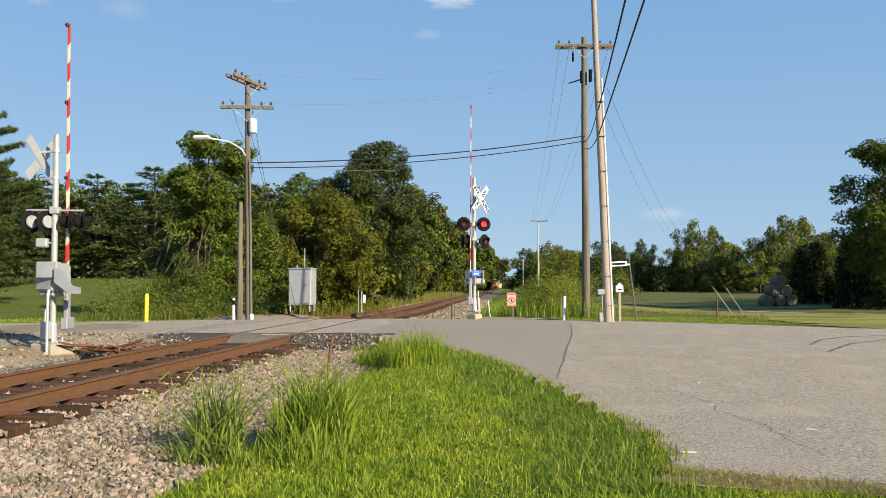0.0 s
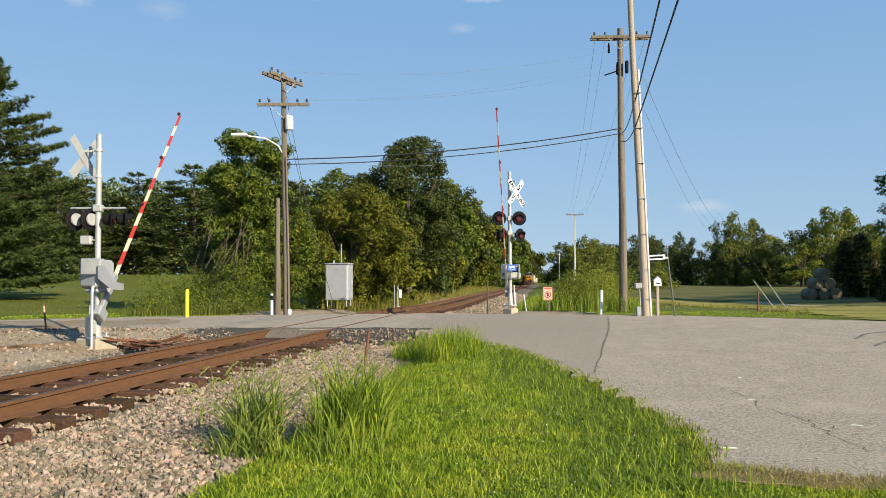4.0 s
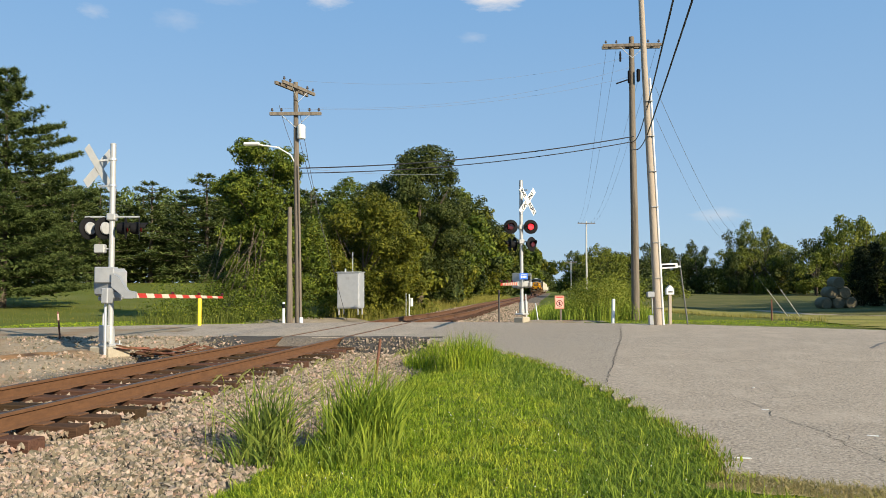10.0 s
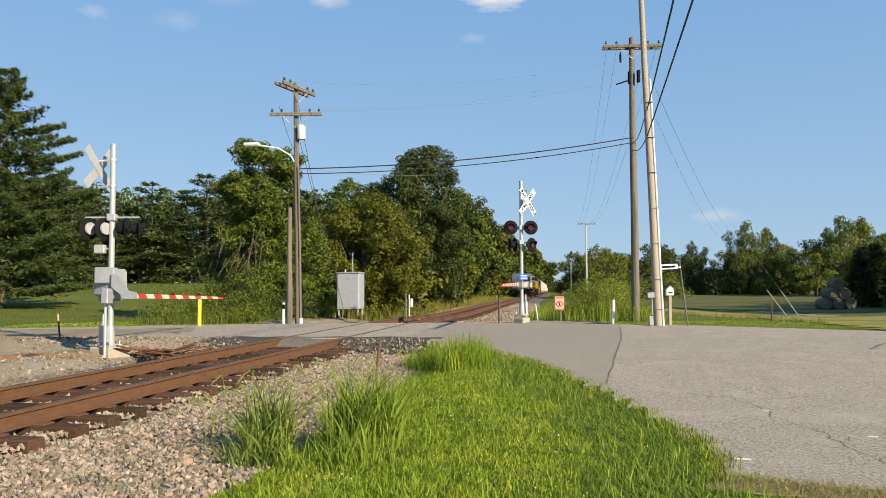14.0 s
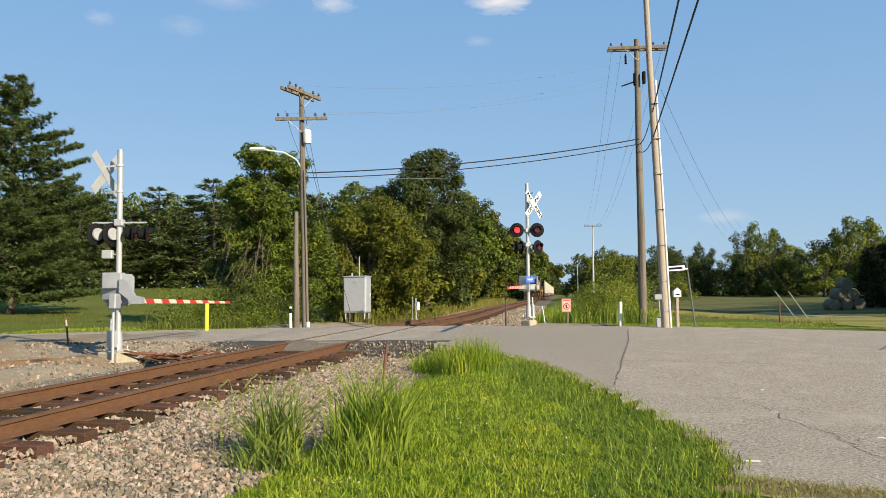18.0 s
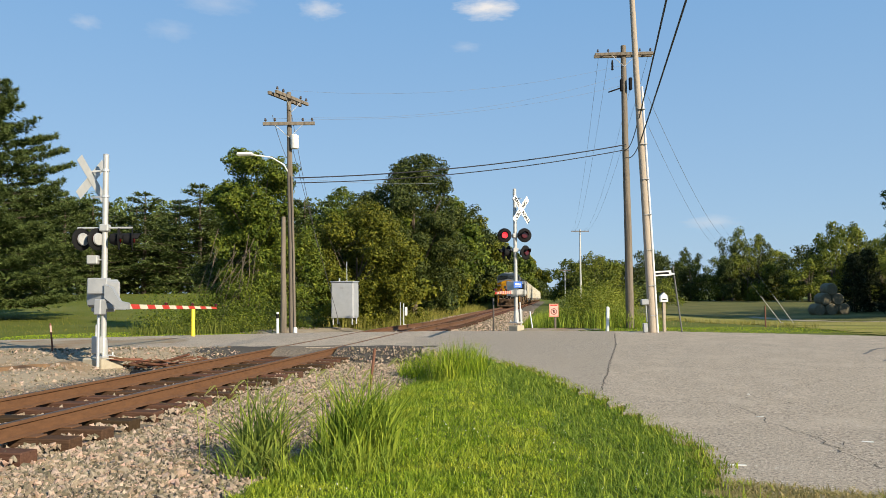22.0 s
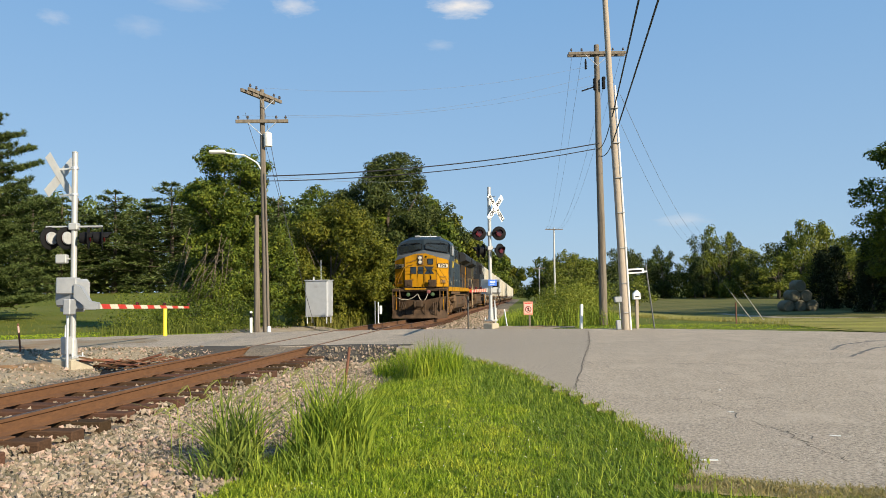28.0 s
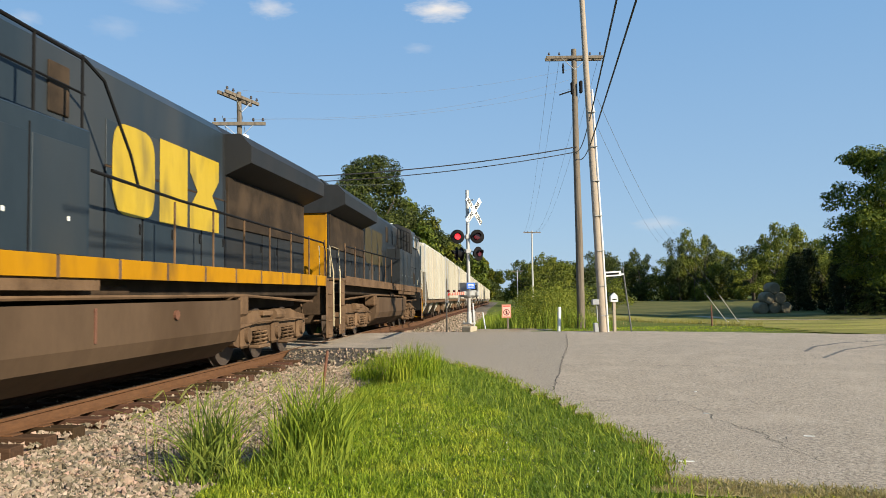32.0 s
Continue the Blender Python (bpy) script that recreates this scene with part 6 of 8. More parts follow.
inst = thing("track_box", at(-1.72, 38.3), "small white junction box on a thin steel post", "junction box")
part("post", G().cyl((0, 0, -0.2), (0, 0, 1.45), 0.03, n=8).cyl((-0.16, 0.05, -0.2), (-0.16, 0.05, 1.5), 0.02, n=6), galv, inst)
part("box", G().box((0.12, 0, 1.05), (0.13, 0.16, 0.42), b=0.02), white_paint, inst)
part("base", G().box((0.06, 0, 0.28), (0.14, 0.16, 0.26), b=0.02), white_paint, inst)

no_entry = thing("warning_sign", at(4.22, 28.1), "orange and white no-trespassing sign on a wooden post", "sign")
sign_pink = M("faded_orange_sign", (0.55, 0.20, 0.13), (0.62, 0.26, 0.18), 8, 0.5)
part("post", G().box((0.05, 0.03, 0.30), (0.07, 0.05, 1.0), b=0.006), pole_wood, no_entry)
plate = part("plate", G().box((0, 0, 0.72), (0.34, 0.012, 0.48), b=0.003), sign_pink, no_entry)
part("panel", G().box((0, -0.008, 0.70), (0.28, 0.004, 0.35)), M("pale_pink_panel", (0.55, 0.34, 0.28), (0.6, 0.40, 0.33), 9, 0.5), plate)
part("ring", G().tube([(0.105 * math.cos(a), -0.014, 0.68 + 0.105 * math.sin(a)) for a in np.linspace(0, 2 * math.pi, 25)], 0.014, 5).tube([(-0.07, -0.014, 0.75), (0.07, -0.014, 0.61)], 0.011, 5), M("sign_ring", (0.20, 0.02, 0.02), (0.26, 0.03, 0.03), 9, 0.5), plate, "dark red prohibition ring")
part("symbol", G().box((0, -0.0105, 0.68), (0.05, 0.004, 0.12)), black_paint, plate)
part("print_bar", G().box((0, -0.011, 0.90), (0.25, 0.004, 0.035)), M("sign_print", (0.45, 0.05, 0.04), (0.5, 0.06, 0.05), 9, 0.5), plate)

rail_grey = M("pale_plastic", (0.19, 0.185, 0.16), (0.25, 0.24, 0.21), 8, 0.6)
dark_steel = M("dull_dark_steel", (0.09, 0.09, 0.085), (0.15, 0.15, 0.14), 8, 0.6, 0.4)
street = thing("street_sign", at(8.25, 26.0), "white street name sign on a leaning steel post", "sign")
part("post", G().tube([(0, 0, -0.2), (-0.28, 0, 2.25)], 0.026, 8), dark_steel, street)
blade_ = part("name_blade", G().box((-0.55, -0.04, 2.05), (0.62, 0.012, 0.17), b=0.003), white_paint, street, "white sign blade", pose(0, 0, 0, 0, -3, 0))
part("print_bar", G().box((-0.55, -0.048, 2.05), (0.46, 0.004, 0.07)), black_paint, blade_)
part("clamp", G().box((-0.3, -0.02, 2.0), (0.12, 0.06, 0.06), b=0.01), galv, street)

box_ = thing("bird_box", at(7.72, 26.3), "small white house-shaped box on a wooden post", "post box")
part("post", G().box((0, 0, 0.45), (0.10, 0.09, 1.2), b=0.008), pale_wood, box_)
part("case", G().prism([(-0.13, 0), (0.13, 0), (0.13, 0.2), (0, 0.32), (-0.13, 0.2)], 0.16, pose(0, 0.08, 1.05, 90, 0, 0)), white_paint, box_)
part("print_bar", G().box((0, -0.086, 1.14), (0.14, 0.006, 0.04)), black_paint, box_)

# weathered hay, its colour lowered further for the tree shade
hay = M("shaded_old_hay", (0.13, 0.115, 0.075), (0.22, 0.19, 0.13), 6, 0.95, bump=0.03, bscale=20)
for k, (dx, dz) in enumerate(((-1.1, 0), (0, 0), (1.1, 0), (-0.55, 0.92), (0.55, 0.90), (0.02, 1.78))):
    bale = part("hay_bale", G().lathe([(0.02, -0.6), (0.46, -0.6), (0.545, -0.5), (0.56, 0), (0.545, 0.5), (0.46, 0.6), (0.02, 0.6)], 22), hay, None, smooth=True)
    bale.matrix_basis = at(34.6 + dx, 68, 0.5 + dz) @ pose(0, 0, 0, 90, 0, 0)
    tagged(bale, "round weathered hay bale in a stacked pile, darkened for shade", "hay bale", "stacked hay bales")
field_post = marker(13.4, 31.5, 0.9, 0.03, rust, "thin dark post at the field's edge", 0, "field_post")

# broken timber beside the signal
junk_mat = M("splintered_wood", (0.07, 0.03, 0.018), (0.20, 0.10, 0.06), 8, 0.9, bump=0.01, bscale=30, obj=0.3)
rng = random.Random(19)
for k in range(34):
    x, y2 = -6.15 + rng.uniform(-0.95, 1.1), 17.55 + rng.uniform(-0.35, 0.45)
    L = rng.uniform(0.25, 1.1)
    ob = part("broken_timber", G().box((0, 0, 0), (L, rng.uniform(0.02, 0.08), rng.uniform(0.02, 0.05)), b=0.006), junk_mat)
    ob.matrix_basis = pose(x, y2, float(ground_z(x, y2)) + 0.17 + 0.025 * (k % 7), rng.uniform(-8, 8), rng.uniform(-16, 16), rng.uniform(-50, 50))
    tagged(ob, "splintered reddish timber scrap by the track", "timber scrap", "timber scraps by the track")
pipe = tagged(part("drain_pipe", G().cyl((-6.0, 15.2, -0.24), (-5.5, 15.1, -0.25), 0.10, n=16), black_paint, None, smooth=True), "black plastic pipe end beside the rail", "pipe")

# guy wires with pale guards, out in the field
for k, (dx, lean_) in enumerate(((0.0, 1.4), (1.1, 1.3))):
    gx, gy = 22.4 + dx * 0.7, 50.0
    g0 = float(ground_z(gx, gy))
    guy = thing("guy_wire", pose(gx, gy, g0), "guy wire with a pale plastic guard in the field", "guy wire", "guy wires in the field")
    part("guard", G().cyl((0, 0, -0.1), (-lean_, 0, 1.8), 0.03, n=8), rail_grey, guy, smooth=True)
    part("strand", G().cyl((-lean_, 0, 1.8), (-lean_ * 3.6, 0, 6.6), 0.004, n=5), thin_wire, guy)
    part("anchor", G().cyl((0.05, 0, -0.3), (0, 0, 0.1), 0.02, n=6), galv, guy)


# ---- thin clouds, far away ----
def cloud(x, y, z, w, h, strength, seed):
    """Soft patch of cloud that faces the place."""
    m = bpy.data.materials.new("cloud")
    m.use_nodes = True
    nt = m.node_tree
    n = nt.nodes
    tc = n.new("ShaderNodeTexCoord")
    noise_ = n.new("ShaderNodeTexNoise")
    noise_.inputs["Scale"].default_value, noise_.inputs["Detail"].default_value, noise_.inputs["Roughness"].default_value = 2.6, 7, 0.6
    off = n.new("ShaderNodeVectorMath")
    off.inputs[1].default_value = (seed * 3.7, seed * 1.3, 0)
    fall = n.new("ShaderNodeVectorMath")
    fall.operation = "LENGTH"
    mul = n.new("ShaderNodeMath")
    mul.operation = "SUBTRACT"
    mr = n.new("ShaderNodeMapRange")
    mr.inputs["From Min"].default_value, mr.inputs["From Max"].default_value = -0.35, 0.45
    mr.inputs["To Max"].default_value = strength
    em = n.new("ShaderNodeEmission")
    em.inputs[0].default_value, em.inputs[1].default_value = (1.0, 0.97, 0.95, 1), 0.5
    tr = n.new("ShaderNodeBsdfTransparent")
    mix = n.new("ShaderNodeMixShader")
    half = n.new("ShaderNodeMath")
    half.operation = "MULTIPLY"
    half.inputs[1].default_value = 1.15
    links(nt, (tc.outputs["Object"], off.inputs[0]), (off.outputs[0], noise_.inputs["Vector"]), (tc.outputs["Object"], fall.inputs[0]), (fall.outputs["Value"], half.inputs[0]),
          (noise_.outputs[0], mul.inputs[0]), (half.outputs[0], mul.inputs[1]), (mul.outputs[0], mr.inputs[0]), (mr.outputs[0], mix.inputs[0]),
          (tr.outputs[0], mix.inputs[1]), (em.outputs[0], mix.inputs[2]), (mix.outputs[0], n["Material Output"].inputs[0]))
    g = G().add([(-1, -1, 0), (1, -1, 0), (1, 1, 0), (-1, 1, 0)], [(0, 1, 2, 3)])
    ob = part("backdrop", g, m)
    ob.matrix_basis = look((x, y, z), (0, 0, 1.3)) @ Matrix.Diagonal((w, h, 1, 1))
    tagged(ob, "small white fair-weather cloud in the blue sky", "cloud", kind="structure")


cloud(165, 2400, 905, 150, 52, 1.0, 1)
cloud(-365, 2400, 905, 100, 45, 0.55, 2)
cloud(-840, 2400, 840, 110, 50, 0.16, 3)
cloud(-1110, 2400, 870, 70, 36, 0.24, 4)
cloud(95, 2400, 780, 70, 26, 0.20, 5)
cloud(860, 2400, 215, 130, 34, 0.32, 6)
cloud(-700, 2400, 930, 170, 60, 0.22, 7)


# ---- the train ----
def arc():
    ys = np.arange(-80, 760, 0.1)
    xs = track_x(ys)
    s = np.concatenate([[0], np.cumsum(np.hypot(np.diff(xs), np.diff(ys)))])
    return ys, s - np.interp(0, ys, s)


ARC_Y, ARC_S = arc()


def on_track(s):
    """Place on the track s metres from abreast of the camera."""
    x, y, a = track_point(float(np.interp(s, ARC_S, ARC_Y)))
    return Vector((x, y, 0.008 + float(track_z(y))))


def ride(s, half):
    """Pose of a vehicle whose middle is at s, with its bogies on the rails; its +y points away from the camera."""
    a, b = on_track(s - half), on_track(s + half)
    d = b - a
    return Matrix.Translation((a + b) / 2) @ pose(0, 0, 0, math.degrees(math.atan2(d.z, math.hypot(d.x, d.y))), 0, -math.degrees(math.atan2(d.x, d.y)))


def train_front(t):
    return 22.15 + 9.6 * (30 - t) + 1.05 * max(0.0, 31.0 - t) ** 2 / (max(0.0, 31.0 - t) + 0.8)


blue = M("faded_blue_paint", (0.016, 0.025, 0.034), (0.027, 0.039, 0.050), 1.5, 0.42, 0.1, bump=0.0006, bscale=30, c3=(0.042, 0.046, 0.048), s3=0.5, stretch=(1, 1, 0.35))
dark_blue = M("grimy_dark_paint", (0.013, 0.016, 0.019), (0.026, 0.030, 0.034), 1.5, 0.5, 0.1, bump=0.0006, bscale=30, c3=(0.055, 0.05, 0.045), s3=0.5, stretch=(1, 1, 0.35))
gold = M("yellow_engine_paint", (0.31, 0.145, 0.003), (0.40, 0.190, 0.005), 2.0, 0.72, bump=0.0006, bscale=40, c3=(0.20, 0.10, 0.012), s3=1.6, stretch=(1, 1, 0.4))
gold_logo = M("yellow_logo_paint", (0.36, 0.245, 0.012), (0.46, 0.325, 0.025), 3.0, 0.55, c3=(0.22, 0.16, 0.025), s3=2.2, stretch=(1, 1, 0.35))
soot = M("sooty_dark_paint", (0.010, 0.012, 0.014), (0.024, 0.026, 0.028), 2.0, 0.6, bump=0.0006, bscale=30, c3=(0.022, 0.022, 0.022), s3=0.9, stretch=(1, 1, 0.3))
grime = M("road_grime", (0.060, 0.036, 0.021), (0.150, 0.095, 0.056), 2.6, 0.85, bump=0.004, bscale=25, c3=(0.16, 0.10, 0.058), s3=1.2)
grime_dark = M("oily_grime", (0.026, 0.018, 0.012), (0.080, 0.053, 0.034), 4.0, 0.75, bump=0.004, bscale=30)
tank_mat = M("dusty_tank", (0.066, 0.043, 0.027), (0.105, 0.069, 0.043), 1.2, 0.8, bump=0.002, bscale=12, c3=(0.06, 0.038, 0.023), s3=0.7, stretch=(1, 1, 0.5))
pane_mat = M("dark_cab_glass", (0.012, 0.016, 0.02), (0.02, 0.026, 0.03), 2.0, 0.08, coat=0.5)
headlamp = M("lit_headlight", (0.34, 0.30, 0.24), (0.46, 0.41, 0.33), 9.0, 0.25, emit=(1.0, 0.80, 0.50), power=0.16)
rail_white = M("handrail_paint", (0.34, 0.28, 0.16), (0.44, 0.37, 0.24), 3.0, 0.5)
cream = M("cream_hopper_paint", (0.36, 0.335, 0.27), (0.45, 0.42, 0.345), 1.2, 0.6, bump=0.001, bscale=10, c3=(0.34, 0.29, 0.215), s3=0.4, obj=0.12, stretch=(1, 1, 0.3))
hose_mat = M("pale_hose", (0.28, 0.25, 0.20), (0.38, 0.34, 0.27), 8, 0.6)
signal_green = M("faded_green", (0.04, 0.075, 0.03), (0.07, 0.115, 0.05), 8, 0.6)
signal_pink = M("faded_red_cap", (0.17, 0.05, 0.05), (0.24, 0.09, 0.08), 8, 0.6)
wheel_mat = M("steel_wheel", (0.07, 0.05, 0.04), (0.13, 0.10, 0.08), 5, 0.6, 0.5)

soot_shade_brown = M("dusty_soot_and_shade", (0.018, 0.014, 0.011), (0.042, 0.031, 0.022), 3.0, 0.85, bump=0.003, bscale=30, c3=(0.06, 0.042, 0.028), s3=1.2)
for paint in (blue, dark_blue, soot):              # chalked old paint
    paint.node_tree.nodes["Principled BSDF"].inputs["Specular IOR Level"].default_value = 0.22

grime_plow = M("scraped_plough_steel", (0.045, 0.028, 0.018), (0.12, 0.076, 0.046), 3.5, 0.7, bump=0.004, bscale=20, c3=(0.035, 0.024, 0.016), s3=1.6, stretch=(1, 1, 0.4))


emblem_grey = M("faded_emblem_paint", (0.05, 0.06, 0.07), (0.09, 0.10, 0.11), 9.0, 0.6)
shelf_grey = M("dull_nose_top", (0.07, 0.075, 0.078), (0.11, 0.115, 0.115), 2.5, 0.7, bump=0.001, bscale=30)
gold_edge = M("grimy_yellow_edge", (0.10, 0.05, 0.012), (0.17, 0.085, 0.015), 5.0, 0.6)
ink = M("number_ink", (0.008, 0.008, 0.008), (0.012, 0.012, 0.012), 5.0, 0.8)
board_white = M("number_board_face", (0.34, 0.29, 0.20), (0.44, 0.38, 0.27), 5.0, 0.5)


def loft(sections):
    """Body through rings (y, [(x, z), ...]) of equal length, closed at both ends."""
    n = len(sections[0][1])
    vs = [(x, y, z) for y, ring_ in sections for x, z in ring_]
    fs = []
    for i in range(len(sections) - 1):
        fs += [(i * n + j, (i + 1) * n + j, (i + 1) * n + (j + 1) % n, i * n + (j + 1) % n) for j in range(n)]
    fs += [tuple(range(n)), tuple(range(len(sections) * n - 1, (len(sections) - 1) * n - 1, -1))]
    return G().add(vs, fs)


def quad_panel(pts, t):
    """Thin plate over four corners, raised along its normal by t."""
    p = [Vector(q) for q in pts]
    nrm = (p[1] - p[0]).cross(p[2] - p[0]).normalized() * t
    vs = p + [q + nrm for q in p]
    n = len(p)
    return G().add(vs, [tuple(range(n - 1, -1, -1)), tuple(range(n, 2 * n))] + [(i, (i + 1) % n, n + (i + 1) % n, n + i) for i in range(n)])


def wheelset(bogie, y, r, half=0.72):
    w = part("wheelset", G().cyl((-half, 0, 0), (half, 0, 0), 0.085, n=10)
             .lathe([(0.1, -0.07), (r * 0.5, -0.05), (r * 0.85, -0.07), (r, -0.065), (r, 0.05), (r + 0.03, 0.06), (r + 0.02, 0.085), (r * 0.84, 0.08), (r * 0.5, 0.03), (0.1, 0.07)], 26, pose(-half, 0, 0, 0, 90, 0))
             .lathe([(0.1, -0.07), (r * 0.5, -0.05), (r * 0.85, -0.07), (r, -0.065), (r, 0.05), (r + 0.03, 0.06), (r + 0.02, 0.085), (r * 0.84, 0.08), (r * 0.5, 0.03), (0.1, 0.07)], 26, pose(half, 0, 0, 0, -90, 0))
             .box((half + 0.075, 0, r * 0.55), (0.02, 0.12, 0.10)), wheel_mat, bogie, "steel wheels on an axle", pose(0, y, r), True)
    return w


WHEELS = []


def engine_bogie(loco, y0, turn):
    """Three-axle bogie with cast side frames, springs and brake rigging."""
    b = part("bogie", G().box((0, 0, 0.62), (1.2, 3.9, 0.34), b=0.05), grime_dark, loco, "three-axle bogie", pose(0, y0, 0, 0, 0, turn))
    for y in (-1.75, 0.0, 1.75):
        WHEELS.append((wheelset(b, y, 0.53), y, 0.53, turn))
    for s in (-1, 1):
        x = s * 1.08
        prof = [(-2.35, 0.62), (-2.2, 0.40), (-1.95, 0.34), (-1.55, 0.36), (-1.35, 0.62), (-0.45, 0.62), (-0.25, 0.36), (0.25, 0.36), (0.45, 0.62), (1.35, 0.62), (1.55, 0.36), (1.95, 0.34), (2.2, 0.40), (2.35, 0.62), (2.3, 0.86), (1.6, 0.94), (1.2, 1.02), (-1.2, 1.02), (-1.6, 0.94), (-2.3, 0.86)]
        part("side_frame", G().prism([(py, pz) for py, pz in prof], 0.16, Matrix(((0, 0, 1, x - 0.08), (1, 0, 0, 0), (0, 1, 0, 0), (0, 0, 0, 1)))), grime, b, "brown cast side frame")
        for y in (-1.75, 0.0, 1.75):
            part("axle_box", G().box((x + s * 0.10, y, 0.55), (0.12, 0.42, 0.46), b=0.05).cyl((x + s * 0.14, y, 0.55), (x + s * 0.22, y, 0.55), 0.13, n=14), grime, b)
        for y in (-1.05, -0.72, 0.72, 1.05):
            g = G()
            pts = [(x + s * 0.10 + 0.085 * math.cos(a), y + 0.085 * math.sin(a), 0.34 + 0.30 * a / (8 * math.pi)) for a in np.linspace(0, 8 * math.pi, 40)]
            part("spring", g.tube(pts, 0.022, 5), grime, b, "coil spring")
        for y in (-0.88, 0.88):
            part("spring_plank", G().box((x + s * 0.10, y, 0.31), (0.24, 0.66, 0.07), b=0.02), grime, b)
        part("brake_cylinder", G().cyl((x + s * 0.1, -0.45, 0.92), (x + s * 0.1, 0.15, 0.92), 0.12, n=12).box((x + s * 0.1, 0.5, 0.95), (0.12, 0.6, 0.1), b=0.02), grime, b)
        part("brake_rod", G().tube([(x + s * 0.18, -2.2, 0.75), (x + s * 0.2, -1.2, 0.80), (x + s * 0.2, 1.2, 0.80), (x + s * 0.18, 2.2, 0.72)], 0.02, 6), grime, b)
        for y in (-1.15, 0.6, 2.3):
            part("brake_shoe", G().box((x - s * 0.15, y, 0.5), (0.12, 0.08, 0.4), b=0.02), grime_dark, b)
        part("sand_pipe", G().tube([(x, -2.3, 1.1), (x, -2.5, 0.6), (x - s * 0.2, -2.45, 0.2)], 0.025, 6), grime, b)
    return b


def plain_logo(parent, m, mat, label):
    """Three plain block shapes."""
    block = []
    for i in range(24):
        a = 2 * math.pi * i / 24
        block.append((0.64 + 0.60 * math.copysign(abs(math.cos(a)) ** 0.5, math.cos(a)), 0.65 + 0.65 * math.copysign(abs(math.sin(a)) ** 0.5, math.sin(a))))
    part("emblem", G().prism(block, 0.004, m), mat, parent, label)
    part("emblem", G().prism([(1.40, 0.0), (2.36, 0.0), (2.36, 1.3), (1.40, 1.3)], 0.004, m), mat, parent, label)
    part("emblem", G().prism([(2.46, 0.0), (3.66, 0.0), (3.66, 0.36), (3.36, 0.65), (3.66, 0.94), (3.66, 1.3), (2.46, 1.3), (2.46, 0.94), (2.76, 0.65), (2.46, 0.36)], 0.004, m), mat, parent, label)


def locomotive(label, skin, stripe, number, logo_mat):
    """Six-axle diesel, nose at -y. Lengths are along the frame from a point just behind the nose; the thing's origin is 8 m behind that."""
    t = thing("locomotive", pose(0, 0, 0), label, "locomotive", "locomotives of the train")
    O = pose(0, -8.0, 0)
    P = lambda name, g, mat, parent=None, lab="", sm=False: part(name, g, mat, parent or t, lab, O if (parent is None) else None, sm)
    # underframe coloured near black for the shade between sill and bogies
    P("underframe", G().box((0, 8.2, 1.48), (2.5, 18.4, 0.36), b=0.03).box((0, 8.2, 1.20), (1.5, 17.6, 0.3)), soot_shade_brown)
    P("deck", G().box((0, 8.2, 1.70), (3.04, 18.6, 0.06), b=0.01), grime)
    for s in (-1, 1):
        P("side_skirt", G().box((s * 1.475, 4.1, 1.50), (0.03, 5.7, 0.20), b=0.005), grime)
        a = -0.42
        while a < 17.0:
            b = min(a + (1.62 if a < 6 else 1.28), 17.2)
            P("sill_stripe", G().box((s * 1.515, (a + b) / 2, 1.67), (0.03, b - a - 0.07, 0.25), b=0.004), stripe, None, "yellow reflective sill strip" if stripe is gold else "")
            P("stanchion_foot", G().box((s * 1.515, b - 0.005, 1.66), (0.035, 0.07, 0.24), b=0.004), grime)
            a = b
    # cab and nose
    low = [(-1.52, 1.73), (1.52, 1.73), (1.52, 3.27), (1.30, 3.34), (0.62, 3.57), (-0.62, 3.57), (-1.30, 3.34), (-1.52, 3.27)]
    P("nose", loft([(-0.40, [(x, z - (0.04 if z > 2 else 0)) for x, z in low]), (0.66, [(x, z + (0.27 if z > 2 else 0)) for x, z in low])]), skin)
    face = G()
    bot = [(-1.52, -0.40), (-0.88, -0.80), (0.88, -0.80), (1.52, -0.40)]
    top = [3.27, 3.45, 3.45, 3.27]
    for i in range(3):
        (x0, y0), (x1, y1) = bot[i], bot[i + 1]
        face.add([(x0, y0, 1.80), (x1, y1, 1.80), (x1, y1, top[i + 1]), (x0, y0, top[i])] if i != 1 else [(x0, y0, 1.80), (x1, y1, 1.80), (x1, y1, top[2]), (0.30, y1, 3.64), (-0.30, y1, 3.64), (x0, y0, top[1])],
                 [(0, 1, 2, 3)] if i != 1 else [(0, 1, 2, 3, 4, 5)])
    face.add([(-1.52, -0.40, 1.8), (1.52, -0.40, 1.8), (0.88, -0.80, 1.8), (-0.88, -0.80, 1.8)], [(0, 1, 2, 3)])
    P("nose_front", face, gold, None, "yellow nose front")
    P("nose_top", G().add([(-1.52, -0.40, 3.272), (-0.88, -0.80, 3.452), (-0.30, -0.80, 3.642), (0.30, -0.80, 3.642), (0.88, -0.80, 3.452), (1.52, -0.40, 3.272), (1.515, 0.68, 3.62), (0, 0.46, 3.90), (-1.515, 0.68, 3.62)],
                          [(0, 1, 8), (1, 2, 7, 8), (2, 3, 7), (3, 4, 6, 7), (4, 5, 6)]), shelf_grey, None, "dull grey nose top")
    ring_ = [(-1.52, 3.2), (0, 3.2), (1.52, 3.2), (1.52, 4.22), (1.42, 4.42), (0.85, 4.68), (0, 4.70), (-0.85, 4.68), (-1.42, 4.42), (-1.52, 4.22)]
    front = [(-1.52, 3.2), (0, 3.2), (1.52, 3.2), (1.51, 4.18), (1.38, 4.33), (0.85, 4.49), (0, 4.52), (-0.85, 4.49), (-1.38, 4.33), (-1.51, 4.18)]
    vee = lambda x, back: 0.45 + 0.23 * abs(x) / 1.52 + back
